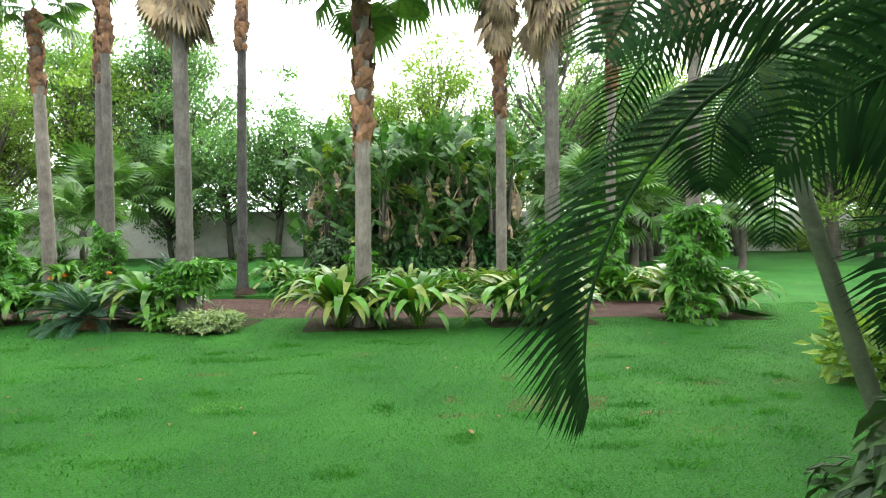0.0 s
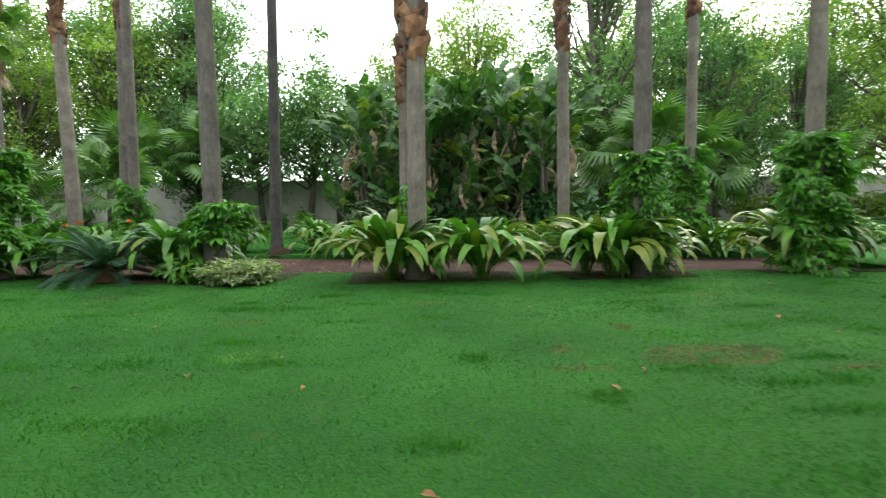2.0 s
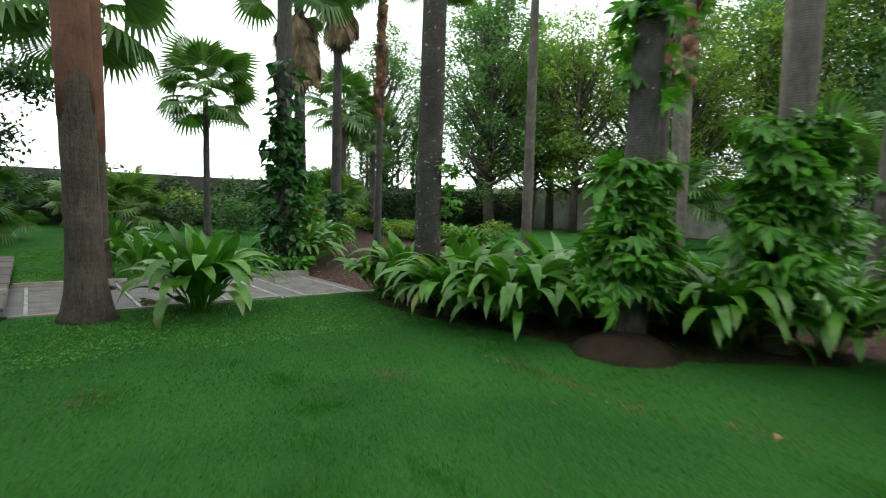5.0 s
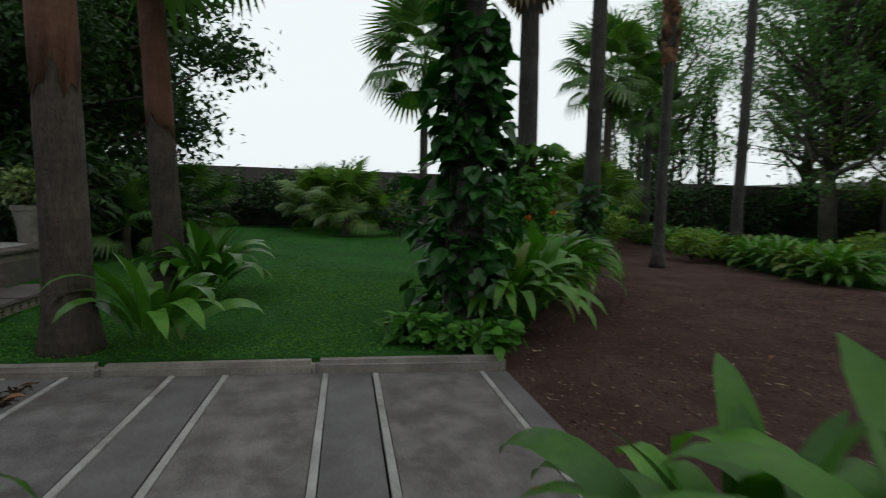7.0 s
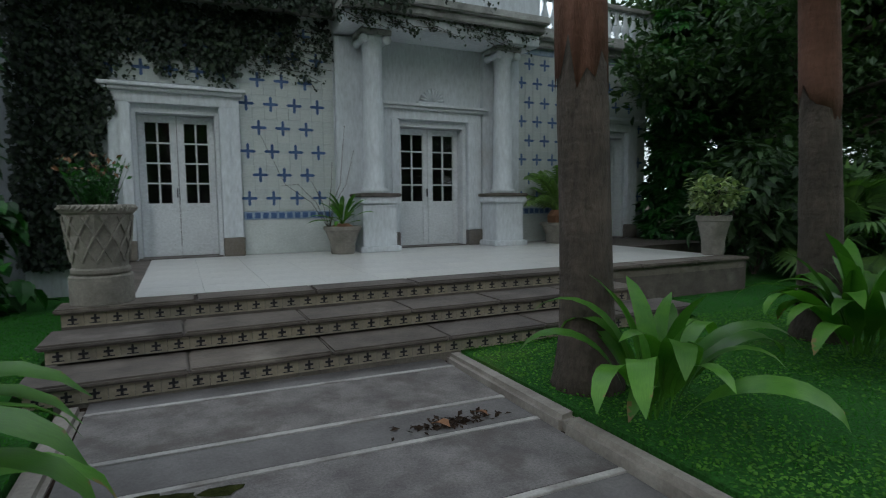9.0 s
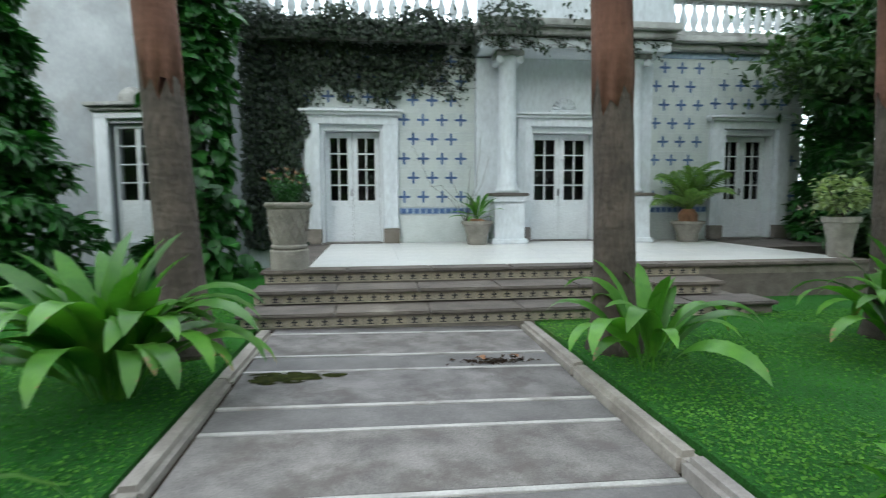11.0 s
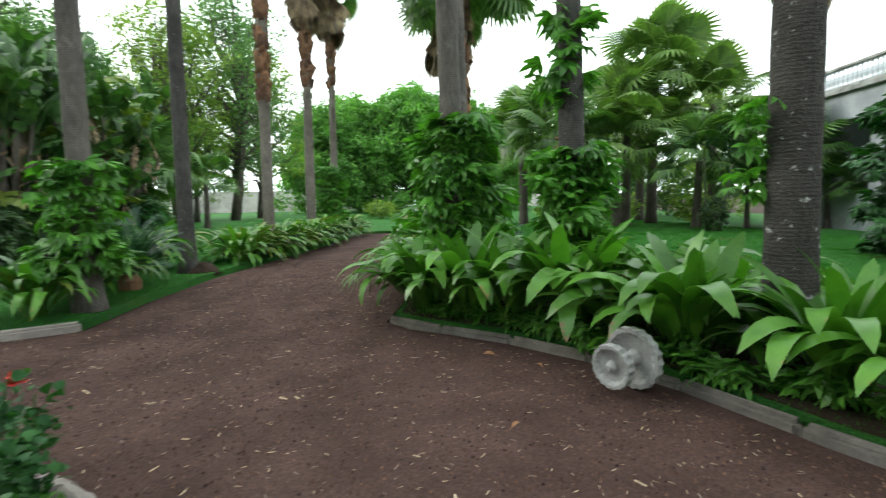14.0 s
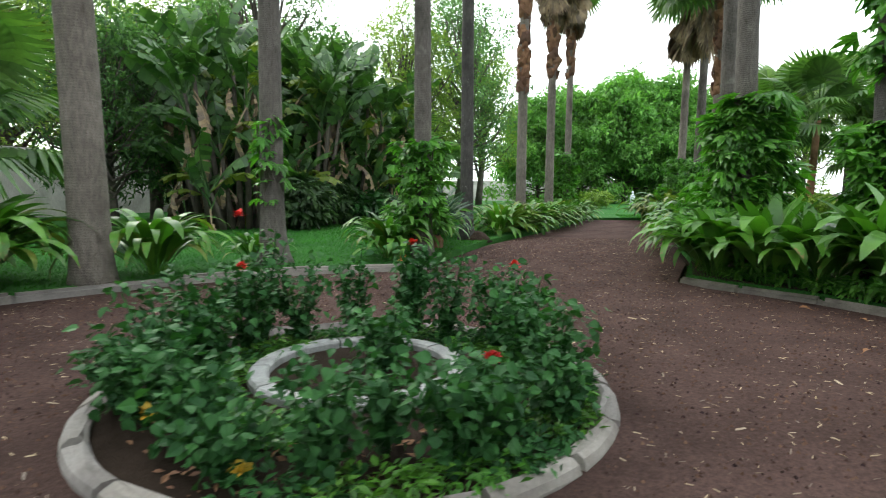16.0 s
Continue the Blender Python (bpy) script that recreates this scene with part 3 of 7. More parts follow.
def near_clump(x, y, n=46, s=1.0, group="strap-leaved clumps", label="clump of broad arching bright green strap leaves with brown tips", yellow=0.0, store=NEARLEAF):
    c = thing("strap_leaf_clump", label, "plant", x, y, 0, R.uniform(0, 360), group)
    for i in range(n):
        f = i / n
        k = (4, 4, 2, 2, 4, 0, 2, 0, 1, 0)[min(9, int(f * 10))]
        ob = new("leaf", store[2 * k + (1 if R.random() < yellow * (0.35 + 1.3 * f) else 0)])
        ob.parent = c
        a = i * 2.399 + R.normal(0, 0.25)
        q = s * R.uniform(0.8, 1.2)
        d = 0.04 + 0.12 * f
        ob.matrix_basis = Matrix.Translation((-math.sin(a) * d, math.cos(a) * d, 0.02)) @ Euler((R.normal(0, 0.12), R.normal(0, 0.15), a)).to_matrix().to_4x4() @ Matrix.Diagonal((q, q, q, 1))
    return c


def clump_mesh(n, seed, yellow=0.0):
    pieces = []
    rr = np.random.default_rng(seed)
    for i in range(n):
        f = i / n
        v, fc = strap_leaf(rr.uniform(0.8, 1.1), rr.uniform(0.1, 0.14), 1.4 - 0.95 * f + rr.normal(0, 0.1), rr.uniform(1.7, 2.6), 7)
        a = i * 2.399 + rr.normal(0, 0.2)
        ca, sa = math.cos(a), math.sin(a)
        pieces.append(([(p[0] * ca - (p[1] + 0.1) * sa, p[0] * sa + (p[1] + 0.1) * ca, p[2]) for p in v], fc))
    return join(pieces)


CLUMPS = {}


def far_clump(x, y, s=1.0, yellow=False, label="", kinds=3):
    key = (yellow, int(R.integers(kinds)))
    lab = label or ("dense clump of arching yellow-green strap leaves in a garden bed" if yellow else "dense clump of arching green strap leaves in a garden bed")
    if key not in CLUMPS:
        c = thing("strap_leaf_clump", lab, "plant", x, y, 0, 0, "strap-leaved clumps")
        link_mesh("foliage", *clump_mesh(64, key[1] + 10 * yellow), "strapyellow" if yellow else "strapfar", c, smooth=True)
        CLUMPS[key] = c
        c.matrix_basis = pose(x, y, 0, 0, 0, R.uniform(0, 360)) @ Matrix.Diagonal((s, s, s, 1))
        return c
    src = CLUMPS[key]
    c = copy_thing(src, pose(x, y, 0))
    c.matrix_basis = pose(x, y, 0, 0, 0, R.uniform(0, 360)) @ Matrix.Diagonal((s, s, s, 1))
    c["label"] = lab
    return c


def bush(x, y, r, h, n, mat, leaf, size, label, category="shrub", name="garden_shrub", z=0.0, stems=True):
    b = thing(name, label, category, x, y, z)
    u = R.normal(size=(n, 3))
    u /= np.linalg.norm(u, axis=1)[:, None]
    rad = R.uniform(0.45, 1.0, n) ** 0.5
    lump = 0.8 + 0.3 * np.sin(u[:, 0] * 5 + x) * np.sin(u[:, 1] * 4 + u[:, 2] * 6)
    P = u * (rad * lump)[:, None] * np.array([r, r, h / 2]) + np.array([0, 0, h / 2])
    P[:, 2] = np.maximum(P[:, 2], 0.03)
    M = placings(P, np.arctan2(u[:, 1], u[:, 0]) - math.pi / 2 + R.normal(0, 0.7, n), R.uniform(-0.9, 0.6, n), R.normal(0, 0.5, n), size * R.uniform(0.6, 1.3, n))
    link_mesh("foliage", *spread(leaf, M), mat, b)
    if stems:
        st = [tube([(0, 0, -0.05), (math.cos(a) * r * 0.3, math.sin(a) * r * 0.3, h * 0.35), (math.cos(a) * r * 0.5, math.sin(a) * r * 0.5, h * 0.7)], [0.02, 0.014, 0.006], 5) for a in (0.3, 1.6, 2.9, 4.2, 5.4)]
        link_mesh("stem", *join(st), "bark", b)
    return b


def branch_tree(H, spread_r, first, seed, nclump, leaves, leafsize, crown_low=0.35, narrow=1.0):
    """Trunk, limbs and leaf placings of a broadleaf tree."""
    rr = np.random.default_rng(seed)
    wood, tips = [], []
    top = (rr.normal() * 0.4, rr.normal() * 0.4, H * 0.8)
    base_r = H * 0.018
    wood.append(tube([(0, 0, -0.1), (top[0] * 0.3, top[1] * 0.3, H * first), (top[0] * 0.7, top[1] * 0.7, H * 0.55), top], [base_r * 1.3, base_r, base_r * 0.6, base_r * 0.2], 8))
    for i in range(nclump):
        f = (i + 0.5) / nclump
        z0 = H * (first * 0.8 + (0.62 - first * 0.8) * f)
        a = i * 2.399 + rr.normal(0, 0.3)
        zz = H * (crown_low + (0.97 - crown_low) * (0.15 + 0.85 * f)) + rr.normal(0, H * 0.03)
        w = spread_r * narrow * math.sin(math.pi * (0.2 + 0.72 * (zz / H - crown_low) / (1 - crown_low))) * rr.uniform(0.45, 1.05)
        tip = Vector((math.cos(a) * w, math.sin(a) * w, zz))
        root = Vector((top[0] * f * 0.6, top[1] * f * 0.6, z0))
        mid = root.lerp(tip, 0.55) + Vector((rr.normal() * 0.15, rr.normal() * 0.15, -0.05 * H * rr.random()))
        wood.append(tube([tuple(root), tuple(mid), tuple(tip)], [base_r * 0.45, base_r * 0.25, base_r * 0.07], 5))
        for _ in range(2):
            t2 = mid.lerp(tip, rr.random()) + Vector(rr.normal(size=3)) * spread_r * 0.22
            wood.append(tube([tuple(mid), tuple(t2)], [base_r * 0.16, base_r * 0.04], 4))
            tips.append(t2)
        tips.append(tip)
    tips = np.array([tuple(t) for t in tips])
    k = rr.integers(len(tips), size=leaves)
    sig = spread_r * 0.105
    P = tips[k] + rr.normal(size=(leaves, 3)) * np.array([sig, sig, sig * 0.75])
    M = placings(P, rr.uniform(0, 6.283, leaves), rr.uniform(-1.2, 0.6, leaves), rr.normal(0, 0.6, leaves), leafsize * rr.uniform(0.6, 1.4, leaves))
    return join(wood), M


TREES = {}


def tree(kind, x, y, s=1.0, rz=0.0, label="", name="broadleaf_tree"):
    if kind not in TREES:
        H, sp, first, seed, nc, lv, ls, low, mat, leaf = {
            "tall": (11.6, 3.1, 0.2, 3, 46, 16500, 0.165, 0.2, "canopy", SMALL),
            "light": (10.1, 3.0, 0.2, 5, 40, 14500, 0.17, 0.2, "canopylight", SMALL),
            "open": (6.5, 2.9, 0.3, 8, 26, 7000, 0.2, 0.35, "canopy", SMALL),
            "droop": (8, 2.6, 0.15, 11, 34, 5600, 0.24, 0.16, "canopymid", DROOP),
            "bamboo": (8.6, 3.6, 0.1, 14, 60, 24000, 0.36, 0.05, "bambooleaf", DROOP),
            "dark": (9.5, 4.2, 0.3, 21, 54, 62000, 0.2, 0.24, "canopydark", SMALL),
        }[kind]
        wood, M = branch_tree(H, sp, first, seed, nc, lv, ls, low)
        t = thing(name, label, "tree", x, y, 0, rz, "garden trees")
        link_mesh("trunk", *wood, "bark", t, "branching brown trunk and limbs", True)
        link_mesh("crown", *spread(leaf, M), mat, t, "airy crown of small leaves")
        TREES[kind] = t
        t.matrix_basis = pose(x, y, 0, 0, 0, rz) @ Matrix.Diagonal((s, s, s, 1))
        return t
    t = copy_thing(TREES[kind], pose(x, y, 0))
    t.matrix_basis = pose(x, y, 0, 0, 0, rz) @ Matrix.Diagonal((s, s, s, 1))
    if label:
        t["label"] = label
    return t


def small_palm(x, y, h, s=1.0, pale=False, label="young fan palm with a full green crown near the ground", n=24):
    p = thing("young_palm", label, "palm tree", x, y, 0, R.uniform(0, 360), "young fan palms", s=s)
    link_mesh("trunk", *bare_trunk(h, 0.13, (0.05, 0.03), 1.3), "bark", p, smooth=True)
    link_mesh("crown", *fan_crown(h, (0.05, 0.03), n, 1.05, False, -0.35, 1.45), "fan_pale" if pale else "fan", p)
    return p


BANANA = []


def banana(x, y, s=1.0, rz=0.0, label="tall bird-of-paradise clump with torn paddle leaves"):
    """A fan-stemmed stand with large paddle leaves at several heights."""
    if len(BANANA) < 2:
        rr = np.random.default_rng(40 + len(BANANA))
        b = thing("banana_plant", label, "plant", x, y, 0, rz, "paddle-leaved stands")
        stems, M, M2 = [], [], []
        for i in range(13):
            a, d = rr.uniform(0, 6.28), rr.uniform(0.1, 1.0)
            h = 0.5 + 4.1 * (i + rr.random()) / 13
            bx, by = d * math.cos(a), d * math.sin(a)
            tx, ty = bx * 1.6, by * 1.6
            stems.append(tube([(bx, by, -0.1), ((bx + tx) / 2, (by + ty) / 2, h * 0.5), (tx, ty, h)], [0.085, 0.07, 0.04], 7))
            for k in range(8):
                M.append(((tx, ty, h - rr.uniform(0, 0.7)), rr.uniform(0, 6.28), 0.3 - 0.1 * k + rr.normal(0, 0.15), rr.normal(0, 0.3), rr.uniform(0.7, 1.1)))
            for k in range(2):
                M2.append(((tx, ty, h - rr.uniform(0.4, 1.0)), rr.uniform(0, 6.28), -1.5 + rr.normal(0, 0.3), rr.normal(0, 0.4), rr.uniform(0.6, 1.0)))
        link_mesh("stem", *join(stems), "bark", b, "brown fibrous stems", True)
        up = lambda rows: placings(*[np.array([r[i] for r in rows]) for i in range(5)])
        link_mesh("leaves", *spread(paddle_leaf(1.2, 0.46, 1.3, 1.0), up([q for k, q in enumerate(M) if k % 7])), "banana", b)
        link_mesh("yellowing_leaves", *spread(paddle_leaf(1.1, 0.4, 1.1, 1.4), up(M[::7])), "strapyellow", b, "yellowing torn leaves")
        for row in M2:
            link_mesh("dry_leaf", *spread(paddle_leaf(1.2, 0.34, 0.6, 1.2), up([row])), "dead", b, "hanging dry brown leaf")
        BANANA.append(b)
        b.matrix_basis = pose(x, y, 0, 0, 0, rz) @ Matrix.Diagonal((s, s, s, 1))
        return b
    b = copy_thing(BANANA[int(R.integers(2))], pose(x, y, 0))
    b.matrix_basis = pose(x, y, 0, 0, 0, rz) @ Matrix.Diagonal((s, s, s, 1))
    return b


def feather_plant(name, x, y, n, frond, mat, label, category, s=1.0, z=0.0, stub=0.25, tilt=(0.9, -0.35)):
    c = thing(name, label, category, x, y, z, R.uniform(0, 360), s=s)
    link_mesh("stump", *lathe([(0.16, -0.05), (0.17, stub * 0.6), (0.1, stub)], 12, 0.01), "boot", c)
    f = (np.arange(n) + 0.5) / n
    M = placings(np.tile([0, 0, stub * 0.8], (n, 1)), np.arange(n) * 2.399, tilt[0] + (tilt[1] - tilt[0]) * f + R.normal(0, 0.08, n) - 0.5, R.normal(0, 0.2, n), R.uniform(0.85, 1.1, n))
    link_mesh("fronds", *spread(frond, M), mat, c)
    return c


# ---- ground, lawns, path ----
def sheet(name, poly, z, mat, label, category, step=0.0, thick=0.12):
    """A flat piece of ground with a skirt."""
    bm = bmesh.new()
    top = [bm.verts.new((x, y, z)) for x, y in poly]
    bm.faces.new(top)
    ext = bmesh.ops.extrude_face_region(bm, geom=list(bm.faces))
    for v in [g for g in ext["geom"] if isinstance(g, bmesh.types.BMVert)]:
        v.co.z -= thick
    bmesh.ops.recalc_face_normals(bm, faces=list(bm.faces))
    ob = part(name, bm, mat, None)
    return tagged(ob, label, category, kind="structure")


bm = bmesh.new()
box(bm, -900, 900, -900, 900, -0.9, -0.16)
tagged(part("ground", bm, "soil", None), "dark bare earth under the garden", "ground", kind="structure")
# dirt walk with the round place at its end
DIRT_Z = -0.1
dirt = sheet("dirt_path", [(-22.6, -5.2), (-20.3, -5.5), (-16.3, -6.1), (-11.8, -6.7), (-9.1, -7.05), (-6.7, -7.3), (-5.5, -7.6), (-4.65, -7.8), (-4.2, -7.55), (-3.55, -6.75), (-2.6, -6.05), (-1.58, -5.57), (-0.76, -5.35), (-0.1, -5.1), (0.0, -4.9),
                           (2.75, -4.9), (4.4, -5.7), (8, -8.2), (24, -13.5), (24, -17), (9, -13.2), (6.2, -13.6), (4.2, -17), (3.0, -17), (1.5, -16.2), (-0.4, -15.7), (-1.4, -15.2), (-2.3, -14.65), (-3.4, -13.9), (-4.4, -12.65), (-5.0, -11.4), (-7.1, -11.35), (-9.4, -11.1), (-11.9, -10.55), (-15.8, -9.65), (-20, -8.95), (-22.4, -8.55)],
             DIRT_Z, "dirt", "reddish-brown compacted dirt garden path strewn with litter", "path", thick=0.05)
LAWN = {
    "lawn_north": [(-80, 16), (-80, -7.0), (-22.7, -7.0), (-22.7, -5.1), (-20.3, -5.4), (-16.3, -6.0), (-11.8, -6.6), (-9.1, -6.95), (-6.7, -7.2), (-5.5, -7.5), (-4.7, -7.68), (-4.3, -7.4), (-3.65, -6.65), (-2.7, -5.95), (-1.65, -5.47), (-0.8, -5.25), (-0.2, -5.0), (-0.2, -0.05), (-0.5, -0.05), (-0.5, 16)],
    "lawn_east": [(2.84, -0.05), (2.84, -4.9), (4.4, -5.6), (8, -8.1), (24, -13.4), (40, -14), (40, 12), (5.9, 12), (5.9, -0.05)],
    "lawn_south": [(-80, -7.0), (-22.7, -7.0), (-22.5, -8.65), (-20, -9.05), (-15.8, -9.75), (-11.9, -10.65), (-9.4, -11.2), (-7.1, -11.45), (-5.1, -11.5), (-4.55, -12.8), (-3.55, -14.05), (-2.4, -14.8), (-1.45, -15.4), (0.2, -16.1), (1.5, -16.8), (2.8, -18), (3.5, -24), (3.5, -33.0), (-80, -33.0)],
    "lawn_far_east": [(9, -13.4), (24, -17.1), (60, -18), (60, -40), (5, -40), (4.0, -24), (4.3, -17.1), (6.3, -13.8)],
}
for k, poly in LAWN.items():
    sheet(k, poly, 0.0, "lawn", "short mown green garden lawn", "lawn", thick=0.13)

# ---- house ----
FY = 5.2
HL, HR = -1.4, 10.4
TZ = 0.49


def cut_wall(name, x0, x1, z0, z1, y0, y1, holes, mat, label):
    """A wall along x with rectangular holes (hx0, hx1, hz0, hz1) right through it."""
    bm = bmesh.new()
    xs = sorted({x0, x1, *(h[0] for h in holes), *(h[1] for h in holes)})
    for a, b in zip(xs, xs[1:]):
        hs = sorted((h for h in holes if h[0] <= a and h[1] >= b), key=lambda h: h[2])
        z = z0
        for h in hs:
            if h[2] > z:
                box(bm, a, b, y0, y1, z, h[2])
            z = h[3]
        if z1 > z:
            box(bm, a, b, y0, y1, z, z1)
    bmesh.ops.remove_doubles(bm, verts=list(bm.verts), dist=0.0005)
    return tagged(part(name, bm, mat, None), label, "wall", kind="structure")


DOORS = ((0.63, "door_1", 1.1), (4.98, "door_2", 1.3), (9.15, "door_3", 1.1))
DH = 2.24
house_wall = cut_wall("wall_front", HL, HR, -0.1, 4.74, FY, FY + 0.45, [(x - wd / 2 - 0.06, x + wd / 2 + 0.06, TZ, TZ + DH + 0.05) for x, _, wd in DOORS], "plaster", "white plastered house wall with three glazed doors")
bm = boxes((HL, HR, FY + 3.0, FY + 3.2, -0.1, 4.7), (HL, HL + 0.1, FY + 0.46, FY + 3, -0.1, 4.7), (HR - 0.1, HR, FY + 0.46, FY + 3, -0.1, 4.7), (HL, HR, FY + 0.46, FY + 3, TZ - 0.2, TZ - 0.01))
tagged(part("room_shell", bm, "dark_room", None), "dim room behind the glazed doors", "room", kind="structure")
bm = boxes((HL - 0.1, HR + 0.1, FY + 0.0, FY + 12, 4.745, 4.87))
tagged(part("roof_deck", bm, "cornice", None), "flat roof behind the balustrade", "roof", kind="structure")


def door(name, x, width):
    d = thing(name, "white painted double door with glazed upper panes, closed", "door", x, FY - 0.005, TZ, kind="structure", group="terrace doors")
    w, h = width / 2, DH
    part("frame", boxes((-w - 0.058, -w, 0.0, 0.3, 0, h + 0.048), (w, w + 0.058, 0.0, 0.3, 0, h + 0.048), (-w, w, 0.0, 0.3, h, h + 0.048)), "paint", d)
    for s in (-1, 1):
        a, b = (-w + 0.004, -0.004) if s < 0 else (0.004, w - 0.004)
        g0, g1 = 0.86, h - 0.12
        st = 0.1
        bm = boxes((a, a + st, 0.22, 0.27, 0.02, h - 0.01), (b - st, b, 0.22, 0.27, 0.02, h - 0.01), (a + st, b - st, 0.22, 0.27, 0.02, 0.2), (a + st, b - st, 0.22, 0.27, g0 - 0.12, g0), (a + st, b - st, 0.22, 0.27, g1, h - 0.01), (a + st, b - st, 0.235, 0.26, 0.2, g0 - 0.12), bevel=0.004)
        leaf_ob = part("door_leaf", bm, "paint", d)
        bm = bmesh.new()
        cx = (a + b) / 2
        box(bm, cx - 0.012, cx + 0.012, 0.225, 0.265, g0, g1)
        for i in (1, 2, 3):
            z = g0 + (g1 - g0) * i / 4
            box(bm, a + st, cx - 0.012, 0.228, 0.262, z - 0.012, z + 0.012)
            box(bm, cx + 0.012, b - st, 0.228, 0.262, z - 0.012, z + 0.012)
        part("glazing_bar", bm, "paint", leaf_ob)
        for i in range(4):
            for q in (0, 1):
                z0, z1 = g0 + (g1 - g0) * i / 4 + 0.013, g0 + (g1 - g0) * (i + 1) / 4 - 0.013
                x0, x1 = (a + st, cx - 0.013) if q == 0 else (cx + 0.013, b - st)
                pn = part("pane", boxes((x0, x1, 0.242, 0.247, z0, z1)), "glass", leaf_ob)
                pn.visible_shadow = False
    part("handle", boxes((-0.035, -0.02, 0.18, 0.218, 0.95, 1.1)), "tilemark", d, "small dark lever handle")
    part("threshold", boxes((-w - 0.05, w + 0.05, -0.12, 0.3, -0.02, 0.018), bevel=0.006), "slab", d)
    # surround with a stepped cornice
    sw = 0.3
    o = w + 0.062
    part("surround", boxes((-o - sw, -o, -0.1, 0.0, 0.3, h + 0.12), (o, o + sw, -0.1, 0.0, 0.3, h + 0.12), (-o - sw, o + sw, -0.1, 0.0, h + 0.12, h + 0.29), (-o - sw * 0.5, -o, -0.13, -0.1, 0.3, h + 0.1), (o, o + sw * 0.5, -0.13, -0.1, 0.3, h + 0.1), bevel=0.008), "plaster", d)
    part("cornice", boxes((-o - sw - 0.05, o + sw + 0.05, -0.17, 0.0, h + 0.29, h + 0.345), (-o - sw - 0.1, o + sw + 0.1, -0.22, 0.0, h + 0.345, h + 0.4), bevel=0.012), "paint", d)
    part("plinth", boxes((-o - sw - 0.02, -o, -0.14, 0.0, 0.0, 0.3), (o, o + sw + 0.02, -0.14, 0.0, 0.0, 0.3), bevel=0.012), "kerb", d, "stained stone plinth blocks")
    return d


for dx, nm, wd in DOORS:
    door(nm, dx, wd)
# shell ornament above the middle door
sh = thing("shell_ornament", "small carved plaster shell over the middle door", "ornament", 4.98, FY - 0.01, TZ + DH + 0.42)
part("shell_base", boxes((-0.31, 0.31, -0.05, 0.008, 0.0, 0.05), bevel=0.012), "plaster", sh)
for k in range(9):
    a = math.pi * (0.06 + 0.11 * k)
    link_mesh("shell_rib", *tube([(0.02 * math.cos(a), -0.015, 0.05), (0.16 * math.cos(a), -0.03, 0.05 + 0.15 * math.sin(a)), (0.25 * math.cos(a), -0.015, 0.05 + 0.24 * math.sin(a))], [0.012, 0.03, 0.022], 8), "plaster", sh, smooth=True)

# columns and their pedestals, pilasters
for cx in (3.69, 6.29):
    c = thing("column", "white round column on a square stained pedestal", "column", cx, FY - 0.4, TZ, group="terrace columns")
    part("pedestal", boxes((-0.3, 0.3, -0.28, 0.28, 0, 0.82), (-0.34, 0.34, -0.32, 0.32, 0.82, 0.94), (-0.36, 0.36, -0.34, 0.34, 0, 0.1), bevel=0.015), "plaster", c)
    part("cap_slab", boxes((-0.37, 0.37, -0.35, 0.35, 0.94, 1.0), bevel=0.015), "stonecap", c, "dark weathered pedestal slab")
    V, Fc = lathe([(0.24, 1.0), (0.24, 1.07), (0.2, 1.1), (0.215, 1.15), (0.185, 1.19), (0.182, 2.0), (0.16, 3.4), (0.18, 3.43), (0.165, 3.48), (0.22, 3.56), (0.23, 3.63)], 24)
    link_mesh("shaft", V, Fc, "plaster", c, smooth=True)
    for sx in (-0.2, 0.2):
        link_mesh("volute", *lathe([(0.02, -0.23), (0.07, -0.23), (0.078, -0.2), (0.055, -0.1), (0.055, 0.1), (0.078, 0.2), (0.07, 0.23), (0.02, 0.23)], 16), "plaster", c, smooth=True).matrix_basis = pose(sx, 0, 3.56, 90, 0, 0)
    part("abacus", boxes((-0.27, 0.27, -0.25, 0.25, 3.63, 3.72), bevel=0.01), "cornice", c)
bm = boxes((3.12, 3.95, FY - 0.12, FY - 0.002, TZ + 0.004, 4.18), (6.02, 6.86, FY - 0.12, FY - 0.002, TZ + 0.004, 4.18), (3.12, 6.86, FY - 0.8, FY - 0.002, 4.22, 4.42), bevel=0.01)
tagged(part("trim_pilasters", bm, "plaster", None), "flat white pilasters and the beam over the columns", "trim", kind="structure")
bm = boxes((HL, 3.05, FY - 0.16, FY - 0.004, 4.44, 4.58), (HL, 3.05, FY - 0.3, FY - 0.004, 4.58, 4.72), (3.05, 6.93, FY - 0.9, FY - 0.004, 4.44, 4.58), (3.0, 6.98, FY - 1.0, FY - 0.004, 4.58, 4.72), (6.93, HR + 0.1, FY - 0.16, FY - 0.004, 4.44, 4.58), (6.98, HR + 0.2, FY - 0.3, FY - 0.004, 4.58, 4.72), bevel=0.02)
tagged(part("trim_cornice", bm, "cornice", None), "weathered dark-stained cornice along the roof edge", "cornice", kind="structure")
bm = boxes((3.1, 6.88, FY - 0.8, FY - 0.2, 4.73, 5.85), bevel=0.02)
tagged(part("parapet_block", bm, "plaster", None), "solid white parapet block over the middle door", "wall", kind="structure")

